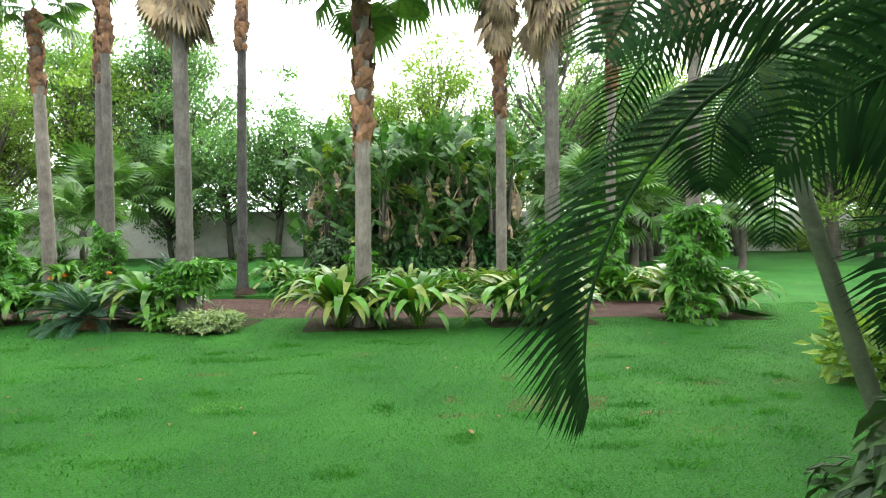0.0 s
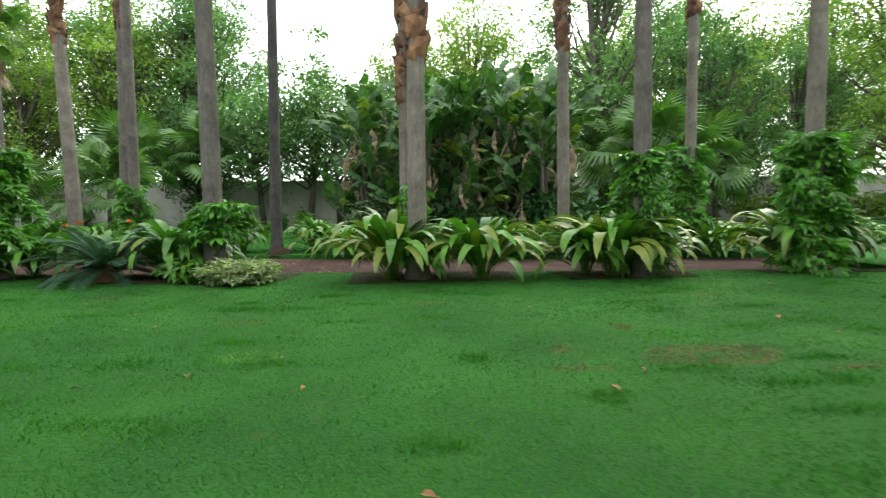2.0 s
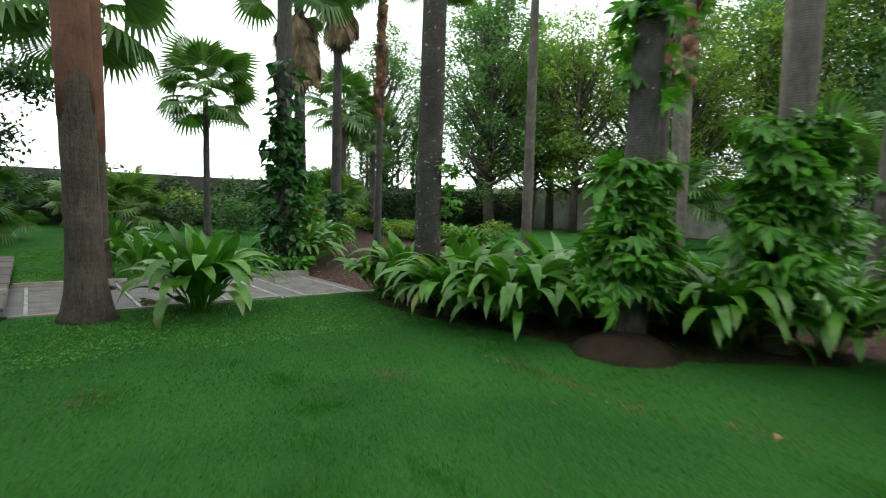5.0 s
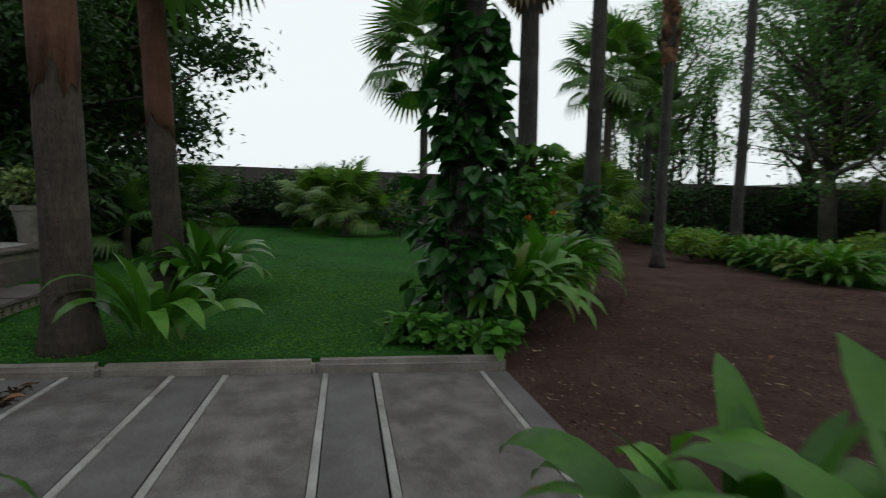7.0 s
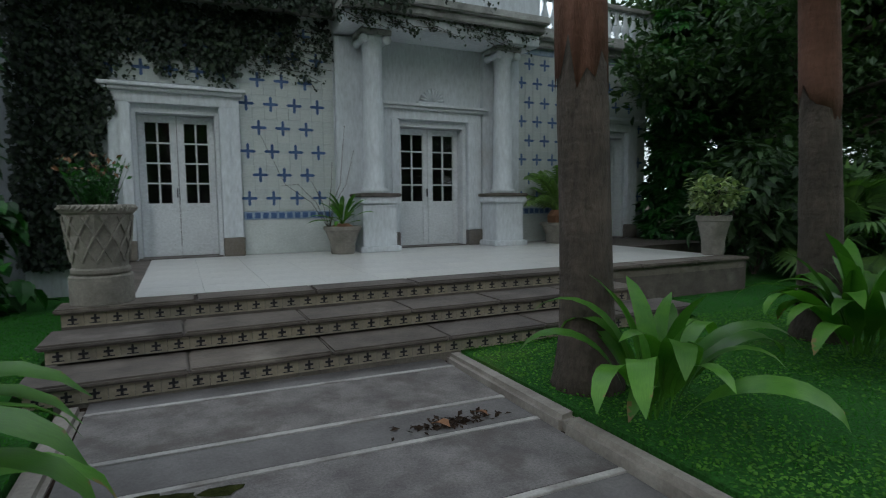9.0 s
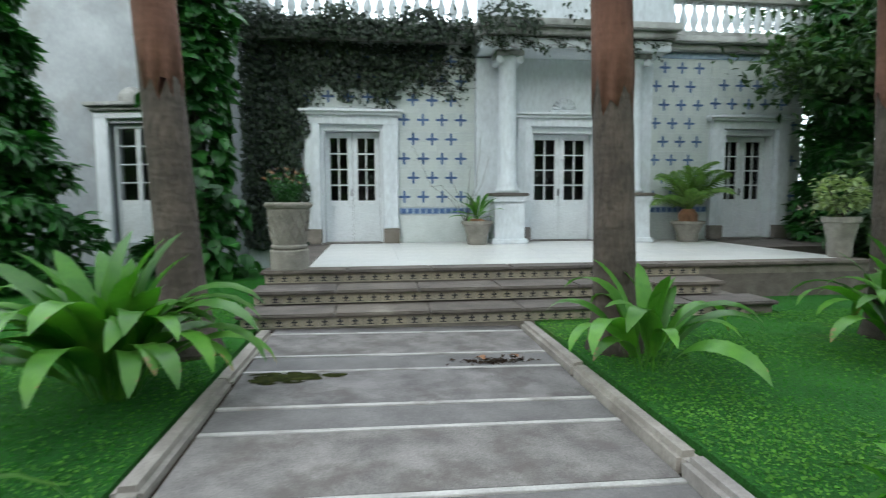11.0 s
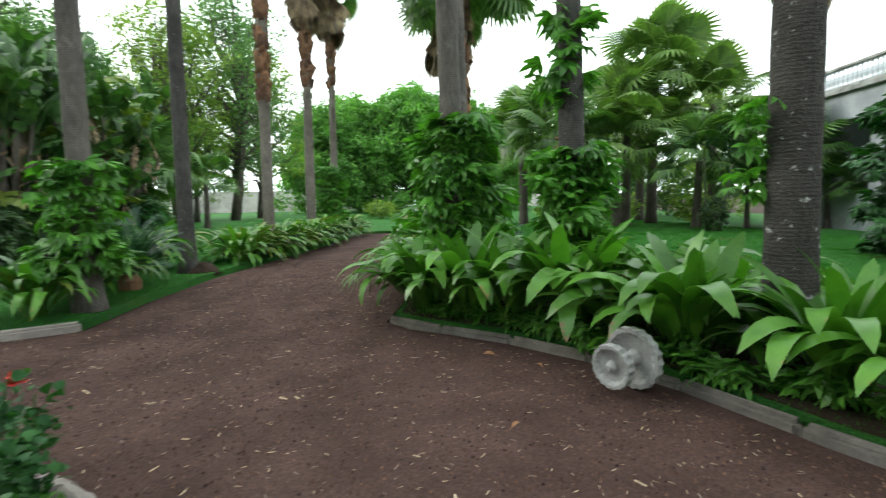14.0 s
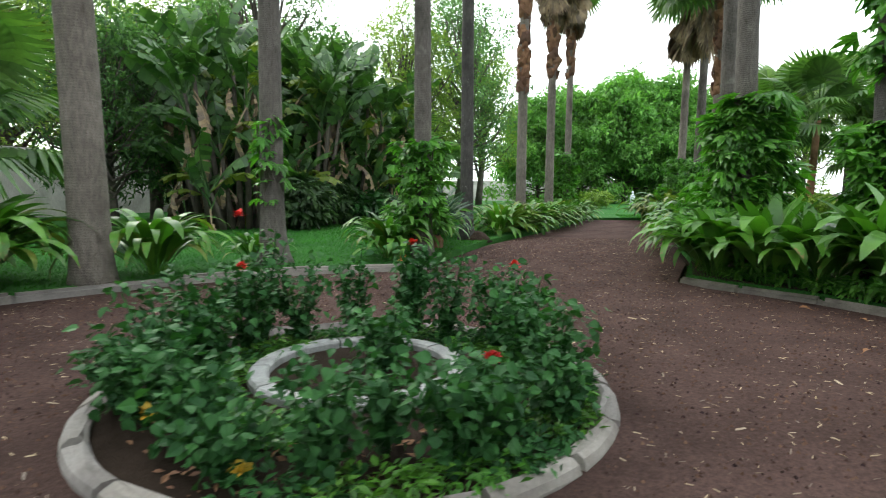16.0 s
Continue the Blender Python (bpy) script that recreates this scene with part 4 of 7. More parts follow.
# tiled wall fields: backing, pale tiles with blue crosses, blue band
CROSS = ([(-0.5, -0.11, 0), (0.5, -0.11, 0), (0.5, 0.11, 0), (-0.5, 0.11, 0), (-0.11, -0.5, 0), (0.11, -0.5, 0), (0.11, 0.5, 0), (-0.11, 0.5, 0), (-0.62, 0, 0), (0.62, 0, 0), (0, 0.62, 0), (0, -0.62, 0)],
         [(0, 1, 2, 3), (4, 5, 6, 7), (3, 8, 0), (1, 9, 2), (7, 6, 10), (5, 4, 11)])


def tile_field(x0, x1, z0, z1, label, skip=None):
    f = thing("tiled_panel", label, "wall tiles", 0, 0, 0, kind="structure", group="tiled wall panels")
    ts = 0.1925
    nx, nz = max(1, round((x1 - x0) / ts)), max(1, round((z1 - z0) / ts))
    tx, tz = (x1 - x0) / nx, (z1 - z0) / nz
    me = bpy.data.meshes.new("tile")
    b = boxes((0.002, tx - 0.002, 0, 0.012, 0.002, tz - 0.002), bevel=0.0015)
    b.to_mesh(me)
    b.free()
    me.materials.append(MAT["tilewhite"])
    for i in range(nx):
        for k in range(nz):
            if skip and skip(x0 + (i + 0.5) * tx, z0 + (k + 0.5) * tz):
                continue
            t = new("tile", me)
            t.parent = f
            t.matrix_basis = pose(x0 + i * tx, FY - 0.0145 - R.uniform(0, 0.002), z0 + k * tz)
    rows, pitch = [], 0.385
    for r in range(int((z1 - z0) / pitch)):
        zc = z0 + pitch * (r + 0.55)
        xc = x0 + pitch * (0.75 if r % 2 else 0.27)
        while xc < x1 - 0.13:
            rows.append((xc, zc))
            xc += pitch
    cm = bpy.data.meshes.new("cross_motif")
    s = 0.13
    V = [(p[0] * s * 1.6, -0.001 + 0 * p[2], p[1] * s * 1.6) for p in CROSS[0]]
    V = [(v[0], -0.0185, v[2]) for v in V] + [(v[0], -0.014, v[2]) for v in V]
    n = len(CROSS[0])
    Fc = [tuple(q) for q in CROSS[1]]
    cm.from_pydata(V, [], Fc + [tuple(i + n for i in q[::-1]) for q in CROSS[1]])
    cm.materials.append(MAT["blue"])
    for xc, zc in rows:
        o = new("cross_motif", cm)
        o.parent = f
        o["label"] = "blue glazed cross motif"
        o.matrix_basis = pose(xc, FY - 0.0, zc)
    return f


in_door = lambda c: (lambda x, z: abs(x - c) < 1.0 and z < TZ + DH + 0.55)
tile_field(1.56, 3.1, 1.21, 4.42, "white glazed tile panel with scattered blue crosses")
tile_field(6.88, 8.22, 1.21, 4.3, "white glazed tile panel with scattered blue crosses")
tile_field(8.23, 10.07, TZ + DH + 0.45, 4.3, "white glazed tiles with blue crosses above a door")
tile_field(10.08, 10.38, 1.21, 4.3, "narrow white tile panel with blue crosses")
tile_field(-0.3, 1.55, TZ + DH + 0.45, 4.42, "ivy-grown white tiles with blue crosses above a door")
for a, b in ((1.56, 3.1), (6.88, 8.22), (10.08, 10.38)):
    bm = boxes((a, b, FY - 0.03, FY - 0.001, 1.07, 1.2), bevel=0.004)
    band = tagged(part("trim_blue_band", bm, "bluepale", None), "blue and white patterned tile band", "tile band", kind="structure")
    x = a + 0.09
    while x < b - 0.05:
        bm = bmesh.new()
        box(bm, x - 0.045, x + 0.045, FY - 0.034, FY - 0.029, 1.09, 1.18)
        box(bm, x - 0.02, x + 0.02, FY - 0.037, FY - 0.033, 1.115, 1.155)
        part("band_tile", bm, "blue", band)
        x += 0.13
    bm = boxes((a, b, FY - 0.02, FY - 0.001, TZ + 0.004, 1.065))
    tagged(part("trim_dado", bm, "tilewhite", None), "plain pale tile dado below the band", "dado", kind="structure")
bm = boxes((6.88, HR, FY - 0.03, FY - 0.001, 4.305, 4.43), bevel=0.004)
tagged(part("trim_blue_band", bm, "bluepale", None), "blue and white patterned tile frieze under the cornice", "tile band", kind="structure")


# balustrades
BAL = lathe([(0.07, 0), (0.07, 0.05), (0.045, 0.08), (0.085, 0.2), (0.09, 0.27), (0.05, 0.4), (0.035, 0.5), (0.05, 0.56), (0.065, 0.6)], 12)


def balustrade(x0, x1, y, z, label, step=0.24):
    b = thing("balustrade", label, "balustrade", 0, y, z, group="roof balustrades")
    part("base_rail", boxes((x0, x1, -0.11, 0.11, 0, 0.09), bevel=0.012), "cornice", b)
    part("top_rail", boxes((x0, x1, -0.12, 0.12, 0.69, 0.8), bevel=0.02), "cornice", b)
    me = bpy.data.meshes.new("baluster")
    me.from_pydata(BAL[0], [], BAL[1])
    me.materials.append(MAT["plaster"])
    me.polygons.foreach_set("use_smooth", [True] * len(me.polygons))
    x = x0 + step / 2
    while x < x1:
        o = new("baluster", me)
        o.parent = b
        o.matrix_basis = pose(x, 0, 0.09)
        x += step
    return b


balustrade(HL + 0.1, 3.08, FY - 0.08, 4.735, "white turned stone balusters along the flat roof")
balustrade(6.9, HR + 0.1, FY - 0.08, 4.735, "white turned stone balusters along the flat roof")

# left wing with two windows
WY = 5.0
WX0, WX1 = -11.1, HL
TURN = pose(-1.55, 5.55, 0, 0, 0, -11.2) @ pose(1.55, -5.0, 0)  # the wing stands askew to the front


def askew(ob):
    ob.matrix_basis = TURN @ ob.matrix_basis
    return ob


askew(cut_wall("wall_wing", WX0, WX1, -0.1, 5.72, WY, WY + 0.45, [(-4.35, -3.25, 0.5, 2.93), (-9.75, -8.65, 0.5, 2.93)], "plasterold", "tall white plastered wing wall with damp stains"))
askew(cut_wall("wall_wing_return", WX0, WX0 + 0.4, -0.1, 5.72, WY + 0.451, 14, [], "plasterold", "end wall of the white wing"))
bm = boxes((WX0, WX1, WY + 0.451, 14, 5.57, 5.67))
askew(tagged(part("roof_wing", bm, "cornice", None), "flat roof of the wing", "roof", kind="structure"))
bm = boxes((WX0 - 0.06, WX1, WY - 0.06, WY + 0.5, 5.722, 5.83), bevel=0.02)
askew(tagged(part("trim_coping", bm, "cornice", None), "dark mossy coping on the wing wall", "coping", kind="structure"))
# a single dark-coloured sheet stands for the dimness behind the windows
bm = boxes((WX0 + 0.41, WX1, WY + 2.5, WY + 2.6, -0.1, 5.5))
askew(tagged(part("room_shell", bm, "dark_room", None), "dark sheet standing in for the dim room behind the wing windows", "room", kind="structure"))
for wx, wz, wh, crest, nm in ((-3.8, 0.5, 2.42, True, "window_1"), (-9.2, 0.5, 2.42, False, "window_2")):
    d = thing(nm, "white glazed garden door under a moulded hood" if crest else "white window under a moulded hood, half hidden by vines", "window", wx, WY, wz, kind="structure", group="wing windows")
    askew(d)
    w = 0.5
    part("frame", boxes((-w, -w + 0.08, 0.1, 0.2, 0, wh), (w - 0.08, w, 0.1, 0.2, 0, wh), (-w + 0.08, w - 0.08, 0.1, 0.2, wh - 0.08, wh), (-0.05, 0.05, 0.11, 0.19, 0, wh - 0.08), (-w + 0.08, w - 0.08, 0.115, 0.17, 0, 0.85), bevel=0.005), "paint", d)
    bm = bmesh.new()
    for i in range(4):
        z = 0.85 + (wh - 0.93) * i / 4
        box(bm, -w + 0.08, -0.05, 0.12, 0.17, z, z + 0.025)
        box(bm, 0.05, w - 0.08, 0.12, 0.17, z, z + 0.025)
    part("glazing_bar", bm, "paint", d)
    for q in (-1, 1):
        pn = part("pane", boxes((-w + 0.085, -0.055, 0.143, 0.148, 0.88, wh - 0.085) if q < 0 else (0.055, w - 0.085, 0.143, 0.148, 0.88, wh - 0.085)), "glass", d)
        pn.visible_shadow = False
    part("surround", boxes((-w - 0.3, -w - 0.02, -0.08, 0, 0, wh + 0.1), (w + 0.02, w + 0.3, -0.08, 0, 0, wh + 0.1), (-w - 0.3, w + 0.3, -0.08, 0, wh + 0.1, wh + 0.25), bevel=0.01), "plaster", d)
    part("hood", boxes((-w - 0.36, w + 0.36, -0.16, 0, wh + 0.25, wh + 0.33), (-w - 0.42, w + 0.42, -0.24, 0, wh + 0.33, wh + 0.41), bevel=0.015), "cornice", d)
    if crest:
        cr = bmesh.new()
        bmesh.ops.create_cone(cr, cap_ends=True, segments=20, radius1=0.26, radius2=0.2, depth=0.14)
        bmesh.ops.rotate(cr, cent=(0, 0, 0), matrix=Matrix.Rotation(math.pi / 2, 3, "X"), verts=list(cr.verts))
        bmesh.ops.translate(cr, vec=(0, -0.09, wh + 0.47), verts=list(cr.verts))
        part("crest", cr, "cornice", d, "rounded carved crest", True)

# roof panels and the loggia beyond
sp = thing("solar_panel", "dark roof panel leaning on the wing parapet", "solar panel", -10.3, WY + 0.7, 5.68)
askew(sp)
b = boxes((-0.8, 0.8, -0.02, 0.02, 0.1, 0.14), (-0.8, 0.8, -0.5, 0.6, 0.2, 0.24))
part("panel", b, "panel", sp)
for q in (-0.7, 0.66):
    part("bracket", boxes((q, q + 0.04, -0.4, -0.36, 0.0, 0.2)), "cornice", sp)
LY = 5.1
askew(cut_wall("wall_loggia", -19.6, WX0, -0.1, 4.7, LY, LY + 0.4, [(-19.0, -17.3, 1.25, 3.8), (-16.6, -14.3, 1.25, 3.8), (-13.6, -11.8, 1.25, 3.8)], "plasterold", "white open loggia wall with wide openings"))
bm = boxes((-19.7, WX0 - 0.01, LY - 0.15, LY + 0.6, 4.701, 4.85), bevel=0.02)
askew(tagged(part("trim_loggia_cornice", bm, "cornice", None), "stained cornice over the loggia", "cornice", kind="structure"))
askew(balustrade(-19.6, WX0 - 0.1, LY + 0.05, 4.855, "white turned stone balusters over the loggia"))
# back wall and ceiling are added to close the openings and darken the inside
bm = boxes((-19.6, WX0, 9.5, 9.8, 1.2, 4.7), (-19.6, -19.3, LY + 0.41, 9.5, 1.2, 4.7), (-19.6, WX0, LY + 0.61, 9.8, 4.701, 4.8))
askew(tagged(part("wall_loggia_back", bm, "plaster", None), "added back wall and ceiling that close and darken the loggia", "wall", kind="structure"))
bm = boxes((-19.6, WX0, LY + 0.41, 14, -0.1, 1.2))
askew(tagged(part("floor_loggia", bm, "terrace", None), "raised pale loggia floor", "floor", kind="structure"))

# terrace: tiles, nosing stones, tiled risers
bm = boxes((-0.3, 8.15, 0.99, FY - 0.005, -0.1, TZ - 0.012), (8.151, HR, 3.3, FY - 0.005, -0.1, TZ - 0.014))
terr = tagged(part("terrace_base", bm, "stonecap", None), "masonry base of the raised terrace", "terrace", kind="structure")
te = thing("floor_terrace", "pale polished white terrace floor tiles", "floor", 0, 0, 0, kind="structure")
me = bpy.data.meshes.new("floor_tile")
tw = (7.98 - 0.2) / 13
b = boxes((0.0015, tw - 0.0015, 0.0015, 0.55 - 0.0015, 0, 0.012))
b.to_mesh(me)
b.free()
me.materials.append(MAT["terrace"])
for i in range(13):
    for k in range(7):
        o = new("floor_tile", me)
        o.parent = te
        o.matrix_basis = pose(0.2 + i * tw, 1.3 + k * 0.553, TZ - 0.0115) @ Matrix.Diagonal((1, 1.003, 1, 1))
st = thing("steps", "three broad garden steps with dark stone treads and patterned tile risers", "steps", 0, 0, 0, kind="structure")
tiles_me = bpy.data.meshes.new("riser_tile")
b = boxes((0.002, 0.158, -0.012, 0, 0, 0.105))
b.to_mesh(tiles_me)
b.free()
tiles_me.materials.append(MAT["tilecream"])
motif = bpy.data.meshes.new("tile_motif")
b = boxes((-0.032, 0.032, -0.004, 0.0, 0.048, 0.066), (-0.009, 0.009, -0.0042, 0.0, 0.02, 0.09), (-0.04, 0.04, -0.0038, 0, 0.016, 0.024))
b.to_mesh(motif)
b.free()
motif.materials.append(MAT["tilemark"])
for k, (y, x0, x1, z) in enumerate(((-0.1, -0.36, 5.75, 0.16), (0.4, -0.32, 5.42, 0.325), (0.95, -0.3, 8.1, TZ))):
    bm = boxes((x0, x1, y + 0.05, 0.988 if k < 2 else y + 0.039, z - 0.16 - (0.1 if k == 0 else 0), z - 0.045))
    part("riser", bm, "kerb", st)
    n = int((x1 - x0) / 0.95)
    w = (x1 - x0 + 0.1) / n
    for i in range(n):
        d = 0.52 if k < 2 else 0.34
        b = boxes((x0 - 0.05 + i * w + 0.004, x0 - 0.05 + (i + 1) * w - 0.004, y - 0.02, y + d, z - 0.045, z + (0.0 if k < 2 else 0.002)), bevel=0.014)
        part("tread_stone", b, "stonecap", st)
    xt = x0
    while xt < min(x1, 5.5) - 0.16:
        o = new("riser_tile", tiles_me)
        o.parent = st
        o.matrix_basis = pose(xt, y + 0.049, z - 0.155)
        q = new("tile_motif", motif)
        q.parent = st
        q["label"] = "dark cross motif"
        q.matrix_basis = pose(xt + 0.08, y + 0.037, z - 0.155)
        xt += 0.16

# walkway slabs, mortar lines, kerbs
wk = thing("walkway", "grey concrete slab walkway with pale mortar lines and darker strips", "walkway", 0, 0, 0, kind="structure")
wk.matrix_basis = pose(0, 0, 0, 0.6, 0.9, 0)  # it falls a little away from the steps
part("bedding", boxes((-0.05, 2.7, -4.98, -0.06, -0.12, -0.03)), "soil", wk)
EDGE = (-0.28, -1.11, -1.49, -2.29, -2.64, -3.46, -3.82, -4.77)
for i in range(0, 8, 2):
    a, b_ = EDGE[i], EDGE[i + 1]
    part("slab", boxes((0.006, 2.634, b_ + 0.05, a - 0.05, -0.029, 0.0), bevel=0.005), "slab", wk)
    part("mortar_line", boxes((0.004, 2.636, a - 0.046, a, -0.029, 0.003), (0.004, 2.636, b_, b_ + 0.046, -0.029, 0.003), bevel=0.003), "mortar", wk)
    if i < 6:
        part("strip", boxes((0.005, 2.635, EDGE[i + 2] + 0.014, b_ - 0.006, -0.029, -0.004), bevel=0.003), "strip", wk)
part("strip", boxes((0.005, 2.635, EDGE[0] + 0.004, -0.06, -0.029, -0.004), bevel=0.003), "strip", wk)
part("strip", boxes((0.0, 2.66, -4.98, EDGE[7] - 0.012, -0.029, -0.006), bevel=0.003), "strip", wk)


def kerb_run(name, pts, label, w=0.14, h=0.1, z0=-0.15, seg=0.8, mat="kerb"):
    """A row of rounded kerb stones along a line."""
    k = thing(name, label, "kerb", 0, 0, 0, kind="structure", group="stone kerbs")
    L = [0.0]
    for p, q in zip(pts, pts[1:]):
        L.append(L[-1] + math.dist(p, q))
    n = max(1, round(L[-1] / seg))

    def at(d):
        for i in range(len(L) - 1):
            if d <= L[i + 1] + 1e-6:
                f = (d - L[i]) / (L[i + 1] - L[i])
                return Vector((pts[i][0] + (pts[i + 1][0] - pts[i][0]) * f, pts[i][1] + (pts[i + 1][1] - pts[i][1]) * f, 0))
        return Vector((*pts[-1], 0))
    for i in range(n):
        p, q = at(L[-1] * i / n), at(L[-1] * (i + 1) / n)
        d = q - p
        a = math.atan2(d.y, d.x)
        b = boxes((0.003, d.length - 0.003, -w / 2, w / 2, z0, h + R.normal() * 0.006), bevel=0.034)
        for v in b.verts:
            v.co.y += R.normal() * 0.004
            v.co.z += R.normal() * 0.003 if v.co.z > h - 0.05 else 0.0
        o = part("kerb_stone", b, mat, k)
        o.matrix_basis = pose(p.x, p.y, 0, 0, 0, math.degrees(a))
    return k


kerb_run("kerb_walk", [(-0.09, -0.1), (-0.11, -5.0)], "worn rounded stone kerb along the walkway", w=0.15, h=0.016, seg=1.7, mat="kerbwalk")
kerb_run("kerb_walk", [(2.73, -0.1), (2.71, -4.98)], "worn rounded stone kerb along the walkway", w=0.14, h=0.014, seg=1.7, mat="kerbwalk")
kerb_run("kerb_bed", [(-0.1, -5.05), (-0.3, -5.15), (-0.78, -5.3), (-1.6, -5.52), (-2.63, -6.0), (-3.58, -6.7), (-4.23, -7.48), (-4.7, -7.74)], "low stone kerb between dirt path and planted bed", h=-0.016, w=0.1, seg=0.95)
kerb_run("kerb_lawn", [(-5.02, -11.45), (-4.47, -12.72), (-3.47, -13.97), (-2.35, -14.72), (-1.42, -15.3), (0.2, -16.0)], "pale curved stone kerb round the lawn", h=0.02, w=0.15, seg=1.6, mat="kerbwalk")
# moss patch and leaf litter on the slabs
for mx, my, sx, sy in ((0.42, -1.68, 0.34, 0.14),):
    mo = thing("moss_patch", "dark wet moss stain on a walkway slab", "moss", kind="structure")
    mo.matrix_basis = wk.matrix_basis @ pose(mx, my, 0.0)
    for k in range(30):
        t = k * 0.2094 + R.normal(0, 0.1)
        f = R.uniform(0.45, 1.0) if k % 3 else R.uniform(0.0, 0.6)
        if 5.0 < t < 6.2 and f > 0.3:
            f *= 0.35
        cx, cy = sx * f * math.cos(t), sy * f * math.sin(t)
        a = np.linspace(0, 2 * math.pi, 10)[:-1]
        rr = R.uniform(0.025, 0.07) * (1 + R.normal(0, 0.3, 9))
        z = 0.0045 + 0.0006 * (k % 5)
        link_mesh("moss_pad", [(cx, cy, z + 0.002)] + [(cx + 1.7 * r * math.cos(q), cy + 0.7 * r * math.sin(q), z) for r, q in zip(rr, a)], [(0, q + 1, (q + 1) % 9 + 1) for q in range(9)], "moss", mo)

m = 150
V, Fc = spread(SMALL, placings(np.stack([R.normal(0, 0.16, m), R.normal(0, 0.035, m), R.uniform(0.004, 0.012, m)], -1), R.uniform(0, 6.28, m), R.normal(0, 0.25, m), R.normal(0, 0.4, m), 0.05 * R.uniform(0.4, 1.4, m)))
li = link_mesh("slab_litter", V, Fc, "soil", None)
li.matrix_basis = wk.matrix_basis @ pose(2.1, -1.36, 0.0)
tagged(li, "small heap of dark wet leaf litter on a walkway slab", "leaf litter", kind="stuff")

# ---- palms ----
palm(-0.62, -0.88, 0.19, 10, (-0.8, 0.5), "trunkbrown", red=(2.4, 9.8), label="tall palm with a brown ringed trunk beside the walkway", flare=1.9)
palm(3.22, -1.3, 0.185, 10, (-0.35, 0.2), "trunkbrown", red=(2.3, 9.8), label="tall palm with a grey trunk turning red-brown higher up")
palm(6.1, -1.25, 0.19, 5.3, (0.0, 0.3), "trunkbrown", red=(2.2, 5.2), crown=34, size=1.5, label="tall palm with a reddish fibrous trunk by the terrace")
palm(-1.7, -4.85, 0.185, 11, (-0.15, 0.1), "trunklichen", label="tall palm with a dark lichen-spotted trunk in the bed", flare=1.6)
palm(-4.6, -5.42, 0.17, 11, (-0.2, -0.2), "trunkdark", label="tall palm with a vine-wrapped trunk and swollen foot", flare=1.35, mound=0.75)
palm(-5.55, -6.78, 0.16, 11, (-0.1, -0.2), "trunk", boots=(5.0, 10.5), label="tall palm with a vine-wrapped trunk and swollen foot", flare=1.35)
palm(3.6, -4.78, 0.18, 10, (-0.1, 0.1), "trunkdark", label="tall palm smothered in dark climbing vine")
palm(6.8, -6.5, 0.18, 7.0, (0.1, 0.1), "trunkdark", skirt=60, crown=20, label="tall palm with a dark trunk and a dry skirt")
palm(9.1, -8.7, 0.18, 9.0, (0.1, 0.0), "trunkdark", skirt=50, label="tall palm with a thick skirt of dry fronds")
palm(10.2, -11.0, 0.13, 11, (-0.1, 0.1), "trunkdark", boots=(4.6, 10.5), label="slender palm with ragged leaf bases up its trunk")
palm(12.4, -14.8, 0.16, 11, (0, 0), "trunkdark")
palm(4.4, -13.1, 0.17, 11, (0.1, 0), "trunk", label="grey palm trunk beside the far path")
palm(18.0, -13.4, 0.2, 6.2, (0, 0), "trunkbrown", crown=34, size=1.5, label="fan palm with an open green crown against the sky")
palm(19.5, -16.0, 0.2, 5.4, (0, 0), "trunkdark", crown=30, size=1.3, label="fan palm with an open green crown against the sky")
palm(14.1, -5.8, 0.14, 5.2, (0.3, 0), "trunkdark", crown=32, size=1.4, label="fan palm with an open green crown against the sky")
palm(-9.82, -5.97, 0.18, 8.4, (0.05, -0.1), "trunk", skirt=90, crown=24, label="thick grey palm trunk under a hanging skirt of dry fronds")
palm(-13.51, -5.35, 0.175, 7.4, (-0.05, 0.1), "trunkpale", boots=(3.75, 7.3), crown=40, size=1.5, label="palm with pale ringed lower trunk and brown leaf bases above")
palm(-9.68, -11.68, 0.16, 12, (-0.2, 0), "trunkdark", boots=(7.4, 11.8), label="tall dark palm trunk on a soil mound beside the path", mound=0.5)
palm(-13.38, -10.72, 0.155, 12, (0.0, 0.1), "trunkpale", boots=(4.0, 11.6), label="slender palm with ragged leaf bases up its trunk")
palm(-17.6, -10.05, 0.17, 9.5, (0.1, 0.1), "trunkpale", boots=(5.2, 9.3), skirt=60, label="pale palm with ragged leaf bases and a dry skirt")
palm(-20.75, -9.43, 0.15, 10.0, (0.0, 0.1), "trunkpale", boots=(5.8, 9.2), skirt=60, label="pale palm with ragged leaf bases and a dry skirt")
palm(-5.82, -11.72, 0.155, 12, (-0.05, 0), "trunk", boots=(7.2, 11.5), label="tall grey palm trunk with a vine tuft beside the path")
palm(-4.56, -13.86, 0.185, 11, (-0.3, 0.0), "trunk", boots=(6.8, 10.6), label="thick grey palm with a broad buttressed foot on the lawn", flare=2.0)
palm(-2.33, -15.07, 0.235, 9.6, (0.2, 0.1), "trunkpale", boots=(6.6, 9.4), label="thick grey ringed palm trunk behind leafy clumps", flare=1.3)
palm(2.3, -17.2, 0.18, 11, (0.1, 0), "trunkdark", boots=(5.5, 10.5))
palm(0.2, -14.9, 0.14, 12, (0.2, 0.0), "trunkpale", boots=(4.6, 11.5), label="slender palm with ragged leaf bases up its trunk")
palm(5.4, -23.5, 0.2, 9.5, (0.2, 0.3), "trunk", skirt=34)
